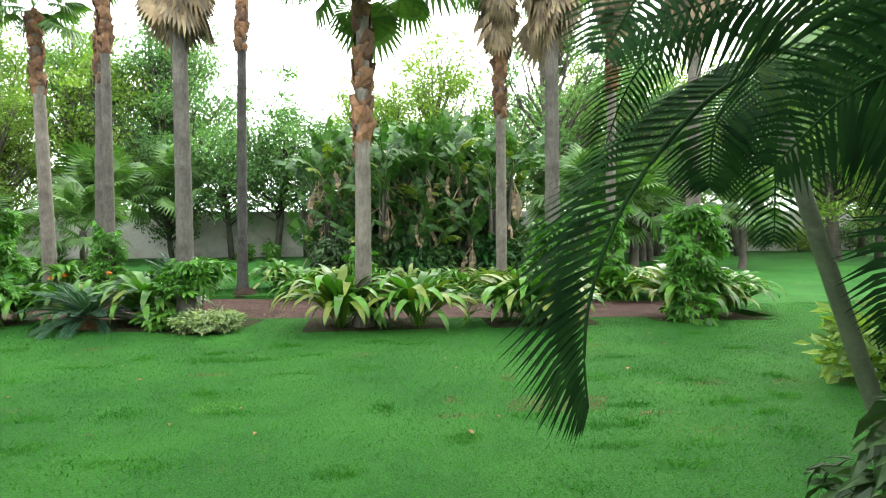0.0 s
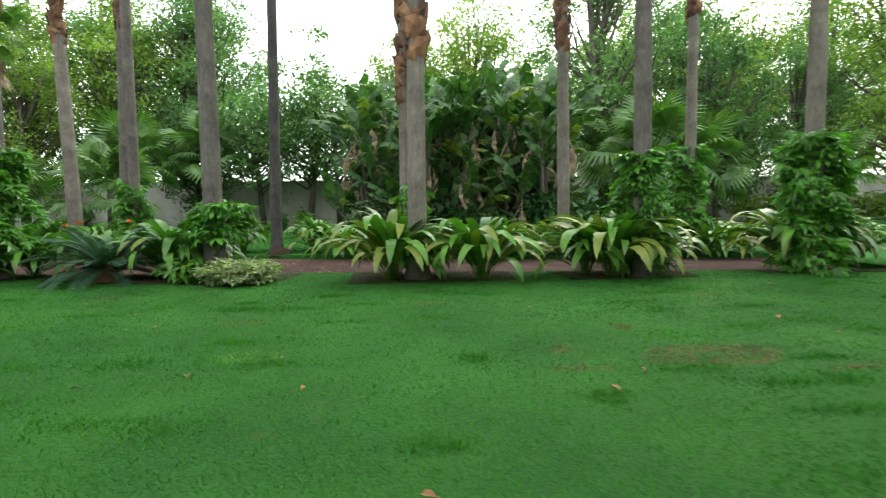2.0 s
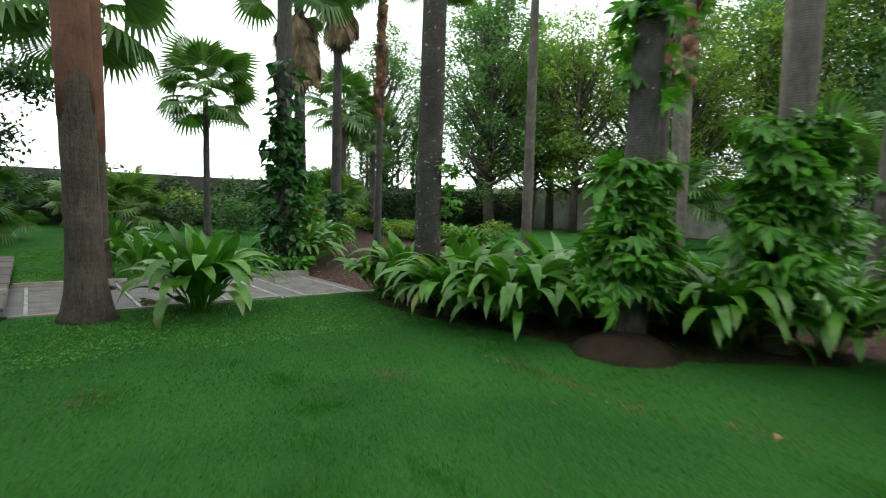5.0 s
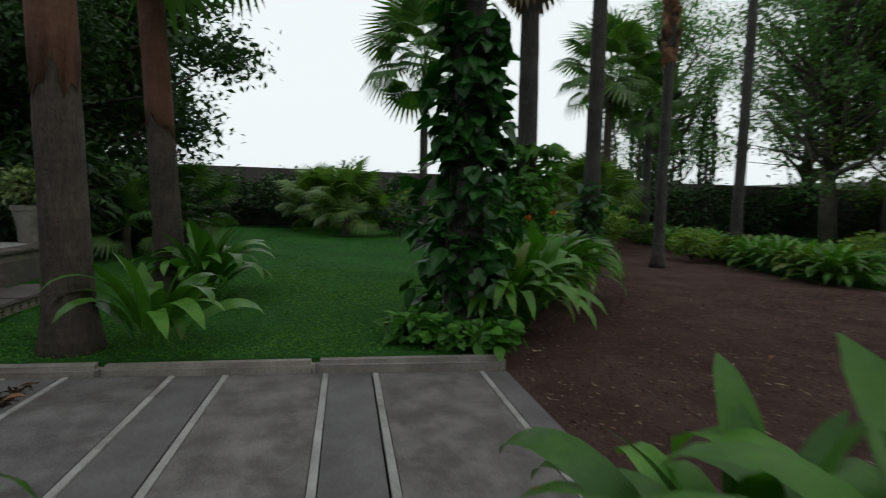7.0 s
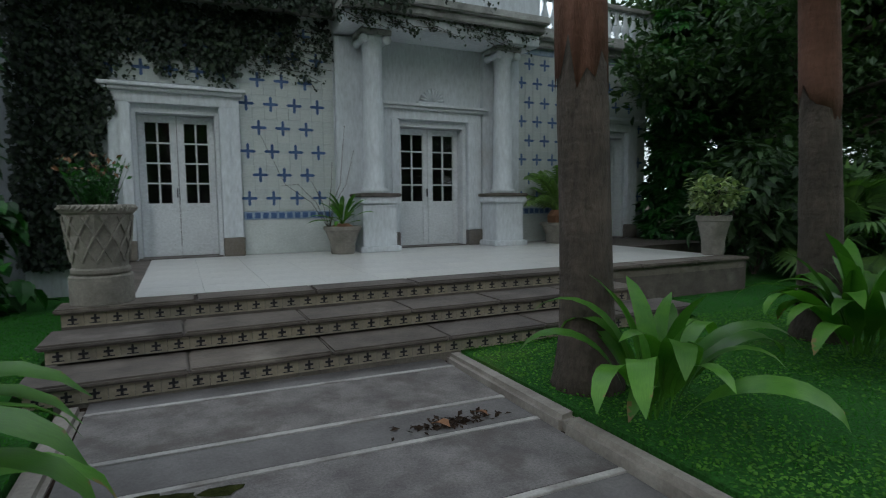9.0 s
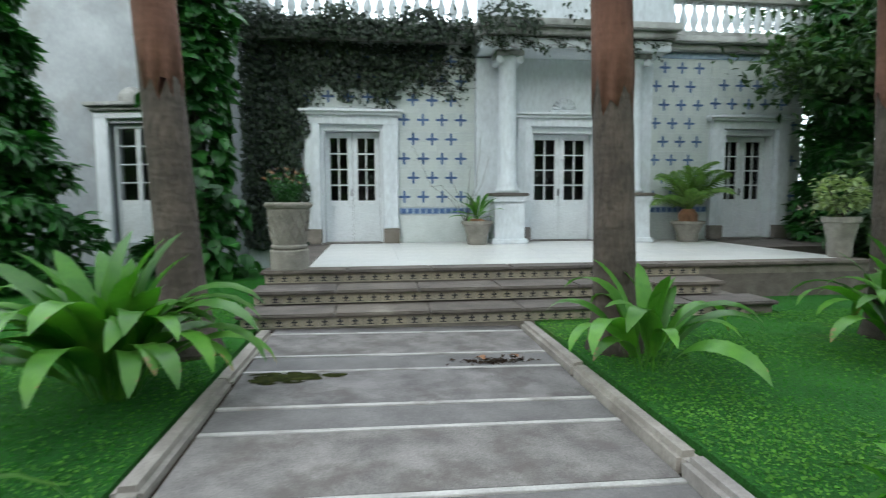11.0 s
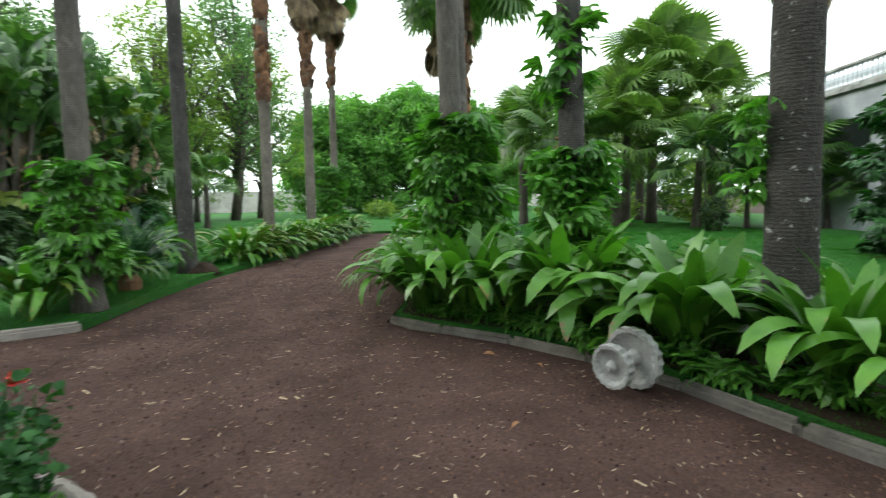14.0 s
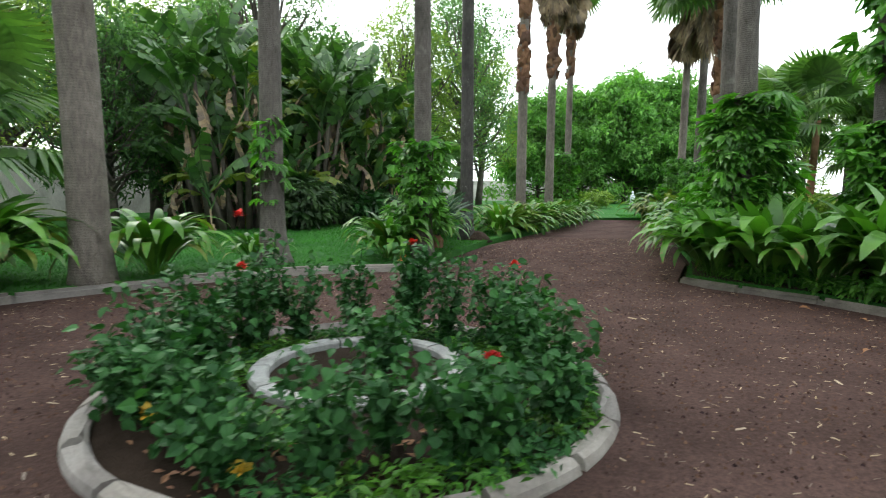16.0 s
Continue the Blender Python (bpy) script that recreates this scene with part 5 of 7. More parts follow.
palm(-20.6, -4.95, 0.165, 8.6, (0.1, 0.1), "trunkpale", boots=(7.2, 8.5), skirt=50, size=1.4, label="pale palm trunk rising from a bright green vine")
palm(-17.46, -4.98, 0.165, 8.3, (0.1, 0.1), "trunk", boots=(6.0, 8.2), skirt=40, size=1.4, label="grey palm trunk rising from a bright green vine")
palm(-21.08, -0.10, 0.16, 3.9, (0.1, 0.1), "boot", crown=34, size=1.6, label="stout fan palm with a brown trunk and long green fans")
palm(-17.6, 13.5, 0.24, 10.8, (0, 0), "trunk", skirt=80, size=1.5, label="tall palm with a dry skirt rising behind the wing")
palm(-22.5, 13.0, 0.24, 11.6, (0, 0), "trunk", skirt=60, size=1.5, label="tall palm with a dry skirt rising behind the wing")

# ---- climbing vines ----
vine(-1.82, -5.04, 1.35, 2.1, 0.17, 0.17, 44, leaf=LOBED, size=0.15, stems=False, single=10, label="loose tuft of green vine leaves on a palm trunk")
vine(-4.6, -5.42, 0.55, 2.0, 0.62, 0.34, 520, size=0.22, single=150, label="dense green vine round the foot of a palm")
vine(-4.65, -5.5, 2.5, 3.7, 0.38, 0.3, 60, leaf=LOBED, size=0.24, stems=False, label="loose tuft of green vine leaves high on a trunk")
vine(-5.55, -6.75, 0.5, 2.5, 0.8, 0.4, 820, size=0.22, single=160, label="tall dense green vine round a palm trunk")
vine(3.6, -4.78, 3.0, 4.4, 0.5, 0.42, 110, "vinedark", HEART, 0.22, "loose dark vine leaves high on a palm trunk", stems=False)
vine(3.6, -4.78, 0.1, 3.2, 0.52, 0.38, 900, "vinedark", HEART, 0.2, "dark green heart-leaved vine covering a palm trunk", single=200)
vine(6.8, -6.5, 0.2, 2.3, 0.6, 0.4, 420, "vine", LOBED, 0.2, "green vine wrapped round a dark palm trunk")
vine(9.1, -8.7, 0.2, 1.8, 0.5, 0.36, 300, "vinedark", HEART, 0.2)
vine(-17.46, -5.05, 0.2, 2.2, 0.55, 0.38, 700, size=0.2, label="bright green vine mound at a palm foot")
vine(-20.65, -5.05, 0.1, 2.5, 0.85, 0.5, 1100, size=0.22, label="bright green vine mound at a palm foot")
vine(-20.75, -9.6, 0.1, 2.8, 0.68, 0.5, 900, size=0.22, label="bright green vine column beside the path")
vine(-9.95, -6.0, 0.75, 1.42, 0.56, 0.5, 330, size=0.22, label="low bright green leafy vine at a trunk")
vine(-5.75, -11.72, 0.5, 2.0, 0.55, 0.4, 360, label="green vine tuft on a dark trunk")
vine(-13.45, -5.7, 0.5, 1.7, 0.3, 0.24, 70, label="sparse vine leaves on a pale palm")
vine(-4.6, -13.9, 1.0, 2.3, 0.34, 0.24, 70, label="sparse vine leaves on a grey palm")
vine(-4.7, 2.9, 0.05, 5.2, 1.45, 0.36, 3400, "vinedark", LOBED, 0.27, "tall cone of dark glossy vine in front of the wing")
vine(-1.95, 4.1, 0.05, 6.2, 0.7, 0.55, 2400, "vinedark", HEART, 0.25, "column of dark vine climbing the house corner")
vine(-8.1, 3.7, 0.05, 4.5, 1.6, 0.5, 3000, "vinedark", LOBED, 0.28, "broad dark vine heaped against the wing wall")
vine(10.7, 4.3, 0.05, 5.3, 0.95, 0.75, 2600, "vinedark", LOBED, 0.25, "dark vine column at the end of the terrace")
for vx, vy in ((-1.95, 4.1), (-4.7, 2.9), (10.7, 4.3), (-8.1, 3.7)):
    tk = thing("vine_trunk", "dark trunk hidden inside the climbing vine", "tree trunk", vx, vy, 0, group="vine trunks")
    link_mesh("trunk", *bare_trunk(5.2 if vx > -8 else 3.2, 0.12, (0.05, 0.05)), "trunkdark", tk)

# ---- planted beds ----
for x, y, n, s in ((-0.72, -2.05, 84, 0.98), (-1.15, -4.9, 46, 0.95), (-0.6, -4.75, 30, 0.8), (-2.15, -5.35, 46, 1.0), (-2.75, -5.6, 34, 0.9), (-3.2, -5.95, 44, 1.05), (-3.75, -6.4, 40, 1.0), (-4.1, -6.85, 40, 1.05), (-4.55, -7.35, 36, 0.95),
                   (3.2, -1.95, 26, 0.82), (5.7, -1.8, 42, 0.92), (4.4, -5.75, 36, 0.95)):
    near_clump(x, y, n, s)
for x, y, s, yel in ((-3.3, -5.05, 1.0, 0), (-2.5, -4.75, 0.9, 0), (-3.6, -5.6, 0.9, 0), (-5.2, -6.3, 0.95, 0), (-5.0, -7.3, 0.9, 0), (-5.9, -7.2, 0.9, 0), (5.4, -6.3, 1.0, 0), (6.4, -6.9, 0.95, 0), (3.9, -5.4, 0.85, 0), (-8.91, -6.45, 1.1, 0), (-7.3, -6.9, 0.95, 0), (-13.04, -5.26, 1.2, 1), (-13.51, -5.70, 0.9, 0),
                     (-14.63, -5.15, 1.15, 1), (-16.96, -5.05, 1.25, 1), (-16.62, -5.48, 1.0, 0), (-17.71, -5.43, 1.0, 1), (-20.65, -5.49, 1.25, 1), (-21.39, -5.73, 1.0, 1), (-22.23, -6.06, 1.05, 0),
                     (-9.07, -6.81, 0.9, 0), (-10.6, -12.6, 1.0, 0), (-8.5, -12.4, 1.05, 0), (-6.6, -12.1, 0.85, 0), (-5.5, -12.2, 0.8, 0), (-1.35, -15.75, 1.1, 0), (-1.75, -16.3, 1.1, 0), (-3.0, -14.75, 0.9, 0), (-4.6, -14.2, 0.5, 0)):
    near_clump(x, y, 80, s * 1.12, store=SLIMLEAF, label="dense clump of arching yellow-green strap leaves in a garden bed" if yel else "dense clump of arching green strap leaves in a garden bed", yellow=0.42 if yel else 0.06)
for i in range(14):
    far_clump(-11.6 - i * 0.8, -11.05 + i * 0.15 + R.normal(0, 0.1), 1.2, i % 3 == 1)
for i in range(22):
    far_clump(7.6 + i * 0.8, -13.3 - i * 0.18 + R.normal(0, 0.2), 0.95, i % 4 == 1)
for i in range(14):
    far_clump(7.6 + i * 0.9, -13.9 - i * 0.18 + R.normal(0, 0.2), 0.95, i % 4 == 1)
for x, y in ((8.9, -7.6), (9.8, -7.9), (10.9, -8.6), (7.2, -6.1), (12.0, -8.6), (13.2, -9.4)):
    far_clump(x, y, 0.9)
bush(-10.44, -5.29, 0.72, 0.44, 3200, "pale", SMALL, 0.1, "low mound of pale variegated groundcover at the lawn edge", name="groundcover", stems=False)
bush(-9.51, -5.71, 0.5, 0.45, 300, "strapfar", DROOP, 0.22, "low green groundcover at the lawn edge", name="groundcover", stems=False)
feather_plant("cycad", -7.9, -5.95, 40, pinnate(1.0, 34, 0.2, 0.75, 0.9, 0.02, 0.5, 0.1), "cycad", "blue-green cycad with stiff feather fronds", "cycad", 1.15)
feather_plant("cycad", -7.6, -11.95, 30, pinnate(1.1, 34, 0.2, 0.9, 0.8, 0.02, 0.5, 0.1), "cycad", "dark cycad with stiff upright feather fronds", "cycad", 1.05, tilt=(1.1, 0.2))
# soil under the beds
for nm, poly in (("bed_soil", [(-0.45, -4.5), (-0.45, -5.05), (-0.8, -5.2), (-1.65, -5.42), (-2.7, -5.9), (-3.65, -6.6), (-4.3, -7.35), (-4.7, -7.6), (-5.6, -7.42), (-6.3, -7.3), (-6.2, -6.7), (-5.6, -5.9), (-5.0, -5.15), (-3.4, -4.75), (-2.0, -4.35), (-1.0, -4.4)]),
                 ("bed_soil", [(-6.9, -7.15), (-9.1, -6.9), (-11.3, -6.5), (-11.1, -5.6), (-10.4, -4.9), (-9.2, -5.4), (-8.0, -5.65), (-6.9, -6.2)]),
                 ("bed_soil", [(-12.3, -6.45), (-15.3, -6.1), (-15.2, -4.85), (-12.3, -4.85)]), ("bed_soil", [(-16.1, -4.7), (-16.1, -5.9), (-18.5, -5.6), (-18.4, -4.75)]), ("bed_soil", [(-19.8, -4.9), (-19.8, -5.4), (-22.3, -5.1), (-22.3, -4.7)]),
                 ("bed_soil", [(3.0, -4.3), (3.0, -4.9), (4.5, -5.5), (8.2, -7.8), (8.4, -6.3), (4.6, -4.5)])):
    sheet(nm, poly, 0.008, "soil", "dark bare soil of a planted bed", "soil", thick=0.1)

# ---- shrubs, bananas, young palms, trees behind ----
for x, y, s, rz in ((-12.38, -19.35, 1.20, 0), (-14.10, -21.12, 1.30, 67), (-14.19, -18.56, 1.15, 134), (-16.16, -21.04, 1.40, 201), (-15.87, -17.63, 1.15, 268), (-17.92, -20.54, 1.35, 335), (-17.49, -17.38, 1.20, 42), (-19.41, -19.97, 1.30, 109), (-18.94, -17.19, 1.15, 176), (-16.04, -23.07, 1.45, 243)):
    banana(x, y, s, rz)
for x, y, h, s in ((-24.66, -22.99, 1.6, 2.0), (-28.05, -24.12, 2.2, 1.9), (-29.18, -23.56, 2.8, 1.5), (0.53, -25.82, 1.9, 1.8), (1.89, -28.08, 2.2, 1.8), (4.38, -21.86, 1.3, 1.5), (-2.63, -28.08, 2.2, 1.8), (-30.88, -17.34, 2.0, 1.3), (-23.87, -18.36, 1.6, 1.9), (-26.59, -19.49, 1.5, 1.8), (-17.32, -26.95, 2.6, 1.9)):
    small_palm(x, y, h, s)
for x, y, h, s in ((-18.6, 5.0, 2.0, 1.35), (-16.53, 7.25, 2.2, 1.30), (-15.82, 8.29, 1.6, 0.86), (-17.24, 6.21, 1.9, 0.86)):
    small_palm(x, y, h, s, False, "dark fan palm standing before the loggia", 30)
small_palm(-2.3, -17.5, 1.5, 1.3, False, "dark fan palm with broad hanging fans by the lawn kerb", 30)
for x, y, h, s in ((10.4, 0.9, 0.8, 0.8), (13.0, 0.4, 1.1, 0.85)):
    small_palm(x, y, h, s, False, "dark fan palm in the shade beside the terrace", 26)
for x, y in ((3.1, -4.55), (3.45, -5.05), (3.9, -5.15), (4.2, -4.6), (3.3, -4.2), (4.6, -5.1), (5.2, -5.5), (2.95, -4.9)):
    bush(x, y, 0.28, 0.3, 160, "vine", HEART, 0.12, "low creeping vine leaves round a palm foot", "climbing plant", "creeping_vine", stems=False)
for x, y, h, s in ((18.3, -3.6, 0.9, 1.05), (20.6, -2.6, 1.0, 1.1), (16.2, -12.0, 1.2, 1.2), (19, -13.5, 1.3, 1.2)):
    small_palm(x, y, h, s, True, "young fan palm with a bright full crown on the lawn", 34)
for x, y, h, s in ((-21.45, 7.55, 3.4, 1.6), (-22.70, 5.25, 3.7, 1.9), (-24.80, -0.40, 2.8, 1.6), (-21.43, 2.90, 2.2, 1.5), (-25.65, 6.16, 3.4, 1.8), (-29.34, 4.71, 3.8, 1.6), (-29.72, 0.91, 3.0, 1.5), (-17.39, 15.59, 3.4, 1.8), (-21.58, 3.41, 2.7, 1.7)):
    small_palm(x, y, h, s, True, "fan palm with a pale crown, sunlight put into its colour", 30)
for x, y, s, rz, k in ((1.66, -37.12, 1.49, 0, "tall"), (-0.37, -36.44, 1.54, 70, "tall"), (-13.48, -36.89, 1.32, 20, "light"), (-15.51, -37.44, 1.3, 250, "light"), (-19.35, -37.12, 1.65, 120, "light"), (-23.97, -38.69, 1.25, 200, "light"), (-28.59, -38.44, 1.2, 300, "tall"), (-39.92, -21.86, 1.59, 40, "light"), (-44.44, -19.04, 1.65, 130, "tall"), (-48.96, -17.91, 1.54, 220, "light"), (6.97, -37.12, 1.49, 40, "tall"), (-30.31, -35.99, 1.49, 60, "light"), (-34.83, -35.42, 1.54, 10, "tall"), (-39.35, -34.86, 1.54, 100, "light"), (-44.44, -34.86, 1.49, 190, "tall"), (-50.09, -34.63, 1.43, 280, "light"), (-55.74, -33.73, 1.43, 30, "tall"), (-32.57, -28.08, 1.1, 200, "light"), (-45.57, -25.82, 1.1, 340, "light"),
                       (-7.6, -30.57, 1.54, 0, "open"), (-4.89, -30.34, 1.32, 100, "open"), (-9.41, -31.7, 1.43, 220, "open"),
                       (4.71, -34.63, 1.49, 0, "light"), (10.7, -34.86, 1.59, 100, "light"), (14.88, -34.63, 1.54, 190, "light"), (19.97, -31.47, 1.49, 80, "light"), (8.67, -29.77, 1.1, 250, "light"), (18.27, -27.51, 1.32, 310, "light"), (-38.59, 12.11, 0.99, 0, "light"), (-44.38, 8.1, 1.1, 120, "light"), (-34.99, 16.27, 0.99, 220, "light"),
                       (23.36, -27.51, 1.38, 20, "tall"), (30.14, -23.56, 1.32, 140, "tall"), (-37.66, -26.95, 0.99, 50, "tall"), (-42.18, -21.3, 0.99, 160, "light"),
                       (-15.3, -25.2, 1.0, 60, "droop"), (-12.6, -24.6, 0.95, 150, "droop"), (18.9, -24.5, 1.45, 30, "tall"), (-25.08, -26.09, 1.4, 80, "tall"), (-29.68, -23.66, 1.35, 190, "droop"), (15.2, -28.4, 1.35, 250, "light"), (-1.27, -30.34, 0.99, 260, "droop"),
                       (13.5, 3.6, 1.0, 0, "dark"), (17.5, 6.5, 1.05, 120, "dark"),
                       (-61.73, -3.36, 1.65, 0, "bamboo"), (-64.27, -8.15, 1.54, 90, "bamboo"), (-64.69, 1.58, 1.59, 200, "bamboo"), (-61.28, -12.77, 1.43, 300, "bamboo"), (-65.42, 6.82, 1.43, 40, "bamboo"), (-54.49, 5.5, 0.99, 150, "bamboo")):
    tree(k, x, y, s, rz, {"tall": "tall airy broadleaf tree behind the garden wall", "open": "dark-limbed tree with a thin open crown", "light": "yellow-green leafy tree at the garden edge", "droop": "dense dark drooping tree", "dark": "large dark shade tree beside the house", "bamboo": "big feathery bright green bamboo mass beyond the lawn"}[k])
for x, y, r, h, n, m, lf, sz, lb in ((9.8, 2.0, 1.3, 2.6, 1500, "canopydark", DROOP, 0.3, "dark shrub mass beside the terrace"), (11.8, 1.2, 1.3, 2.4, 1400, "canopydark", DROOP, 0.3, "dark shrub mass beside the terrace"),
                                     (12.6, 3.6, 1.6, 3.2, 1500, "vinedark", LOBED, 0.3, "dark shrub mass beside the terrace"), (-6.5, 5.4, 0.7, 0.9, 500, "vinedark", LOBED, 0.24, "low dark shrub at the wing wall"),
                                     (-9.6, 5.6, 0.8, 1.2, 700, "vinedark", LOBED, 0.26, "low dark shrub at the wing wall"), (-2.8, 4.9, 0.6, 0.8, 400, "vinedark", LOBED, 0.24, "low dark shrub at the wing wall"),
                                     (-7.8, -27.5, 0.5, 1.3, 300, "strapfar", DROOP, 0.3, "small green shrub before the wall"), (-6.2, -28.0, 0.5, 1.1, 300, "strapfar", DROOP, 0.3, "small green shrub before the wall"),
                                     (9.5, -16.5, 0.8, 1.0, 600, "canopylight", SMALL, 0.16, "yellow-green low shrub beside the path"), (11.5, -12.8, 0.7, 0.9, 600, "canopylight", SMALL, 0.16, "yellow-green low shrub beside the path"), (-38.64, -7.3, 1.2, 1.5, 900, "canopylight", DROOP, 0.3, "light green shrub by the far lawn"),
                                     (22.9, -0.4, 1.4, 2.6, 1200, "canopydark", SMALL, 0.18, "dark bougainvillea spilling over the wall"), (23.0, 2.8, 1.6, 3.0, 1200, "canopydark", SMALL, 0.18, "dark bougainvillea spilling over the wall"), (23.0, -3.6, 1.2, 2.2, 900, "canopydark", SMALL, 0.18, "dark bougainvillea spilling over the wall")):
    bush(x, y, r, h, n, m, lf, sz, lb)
# the light leaf colour stands in for sun on these shrubs
for x, y, r, h in ((-21.06, 6.50, 1.2, 1.5), (-23.85, 3.95, 1.3, 1.4), (-26.60, 1.81, 1.2, 1.3), (-28.13, 6.62, 1.4, 1.7), (-20.31, -0.05, 0.9, 1.1), (-31.45, 3.82, 1.4, 1.6)):
    bush(x, y, r, h, 700, "canopylight", SMALL, 0.24, "yellow-green shrub under the palms, sunlight put into its leaf colour")
for x, y, r, h, mt in ((12.2, -9.6, 0.7, 1.3, "canopylight"), (13.6, -11.2, 0.8, 1.5, "canopylight"), (15.4, -7.4, 1.1, 1.6, "canopymid"), (17.2, -9.2, 1.2, 1.7, "canopydark"), (19.8, -8.0, 1.3, 1.9, "canopymid"), (21.4, -11.0, 1.3, 2.0, "canopydark"), (18.6, -5.6, 1.2, 1.5, "canopydark"), (21.6, -6.6, 1.3, 2.1, "canopylight"), (23.0, -9.5, 1.6, 3.2, "canopymid"), (23.4, -13.0, 1.7, 3.4, "canopy"), (24.6, -16.5, 1.8, 3.6, "canopymid"), (25.5, -11.2, 1.7, 3.3, "canopy")):
    bush(x, y, r, h, 900, mt, SMALL, 0.2, {"canopylight": "yellow-green shrub beyond the walkway", "canopymid": "grey-green shrub beyond the walkway", "canopydark": "dark shrub beyond the walkway", "canopy": "tall leafy green shrub beyond the walkway"}[mt])
for x, y, h in ((27, -19.8, 8.2), (30, -22, 8.8), (28, -22.6, 8.0), (29, -25.5, 9.0), (33, -21, 7.6), (34, -29, 8.4)):
    c = thing("cypress", "slim dark cypress against the sky", "tree", x, y, 0, group="far cypresses")
    n = 900
    f = R.random(n)
    a = R.uniform(0, 6.28, n)
    rad = 0.55 * np.sin(np.pi * (0.08 + 0.9 * f)) ** 0.7 * np.sqrt(R.uniform(0.4, 1, n))
    link_mesh("foliage", *spread(SMALL, placings(np.stack([rad * np.cos(a), rad * np.sin(a), h * (0.05 + 0.95 * f)], -1), a, R.uniform(0.6, 1.4, n), R.normal(0, 0.4, n), 0.3 * R.uniform(0.7, 1.3, n))), "canopydark", c)
    link_mesh("trunk", *bare_trunk(h * 0.6, 0.1, (0, 0)), "bark", c)

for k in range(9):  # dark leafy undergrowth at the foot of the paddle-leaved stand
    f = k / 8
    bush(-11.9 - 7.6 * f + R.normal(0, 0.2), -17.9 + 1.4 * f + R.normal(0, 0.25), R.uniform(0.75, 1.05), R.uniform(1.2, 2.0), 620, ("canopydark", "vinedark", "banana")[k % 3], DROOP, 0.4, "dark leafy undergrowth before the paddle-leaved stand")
for k in range(13):  # undergrowth along the foot of the long wall
    bush(-25 - k * 2.9, -31.0 + R.normal(0, 0.5), R.uniform(1.3, 1.9), R.uniform(1.8, 3.2), 900, ("canopy", "canopylight", "canopydark")[k % 3], DROOP, 0.32, "tangled shrub along the foot of the garden wall")
for k in range(26):  # weeds between the clumps of the near bed
    f = k / 25
    bush(-0.7 - 3.9 * f + R.normal(0, 0.12), -4.95 - 2.3 * f ** 1.4 + R.normal(0, 0.1), R.uniform(0.14, 0.24), R.uniform(0.16, 0.34), 90, "vine", DROOP, 0.12, "low green weeds between the strap-leaved clumps", "weeds", "weed_tuft", stems=False)

# ---- garden walls that close the place ----
def garden_wall(name, x0, x1, y0, y1, h, label):
    b = boxes((x0, x1, y0, y1, -0.15, h))
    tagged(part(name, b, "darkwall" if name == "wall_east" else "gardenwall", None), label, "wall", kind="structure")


garden_wall("wall_south", -80, 40, -33.4, -33.1, 3.15, "long pale stained garden wall")
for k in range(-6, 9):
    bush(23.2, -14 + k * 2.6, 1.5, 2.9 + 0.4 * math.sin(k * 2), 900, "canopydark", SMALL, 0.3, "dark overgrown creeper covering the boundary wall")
garden_wall("wall_east", 24.0, 24.3, -33.0, 14, 2.6, "dark blotched boundary wall behind shrubs")
garden_wall("wall_west", -80.4, -80.1, -33.4, 20, 3.0, "far boundary wall of the garden")

# ---- ivy on the facade ----
iv = thing("wall_ivy", "dark dense ivy hanging over the tiled facade", "climbing plant", 0, 0, 0)
n = 60000
x = R.uniform(HL - 0.05, 6.6, n)
z = R.uniform(0.45, 5.3, n)
edge = 3.25 + 0.16 * np.sin(x * 3.1) + 0.2 * np.sin(x * 7.3 + 1) + np.clip(x - 1.0, 0, 9) * 0.36
keep = np.where(x < -0.28 + 0.1 * np.sin(z * 5), z < 5.0, R.random(n) < np.clip((z - edge) / 0.55, 0.0, 1.0)) & (z < 4.86 + 0.1 * np.sin(x * 4) + R.exponential(0.06, n))
keep &= ~((x > 3.05) & ((z < 4.3 + 0.1 * np.sin(x * 5)) | (R.random(n) < 0.45 + 0.13 * (x - 3.05))))
keep &= (x < HL + 0.25) | (R.random(n) < 0.88)
x, z = x[keep], z[keep]
n = len(x)
yy = FY - 0.03 - R.uniform(0, 0.14, n) - np.where(z > 4.42, 0.3, 0) - np.where((x > 3.0) & (z > 4.1), 0.66, 0)
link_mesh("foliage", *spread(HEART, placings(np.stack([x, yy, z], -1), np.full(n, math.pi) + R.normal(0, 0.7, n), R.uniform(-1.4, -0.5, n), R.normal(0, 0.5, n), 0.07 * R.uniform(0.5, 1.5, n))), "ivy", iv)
Q = []
for i in range(110):
    if i < 78:
        x0, z0, y0 = R.uniform(-0.3, 3.05), R.uniform(3.7, 4.35), FY - 0.024
    else:
        x0, z0, y0 = R.uniform(3.0, 6.4), R.uniform(4.25, 4.6), FY - 0.83
    pts = [(x0, y0, z0)]
    for k in range(8):
        x0 += R.normal(0.07, 0.1)
        z0 -= R.uniform(-0.02, 0.13) if i < 78 else R.uniform(-0.03, 0.07)
        pts.append((x0, y0, z0))
        for q in range(3):
            Q.append((x0 + R.normal(0, 0.03), y0 - 0.012, z0 + R.normal(0, 0.03)))
    link_mesh("tendril", *tube(pts, [0.006] * 6 + [0.004] * 3, 4), "bark", iv, "thin brown ivy tendril")
n = len(Q)
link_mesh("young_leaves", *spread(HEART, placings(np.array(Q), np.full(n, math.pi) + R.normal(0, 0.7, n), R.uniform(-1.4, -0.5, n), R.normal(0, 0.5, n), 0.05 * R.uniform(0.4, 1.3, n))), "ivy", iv)

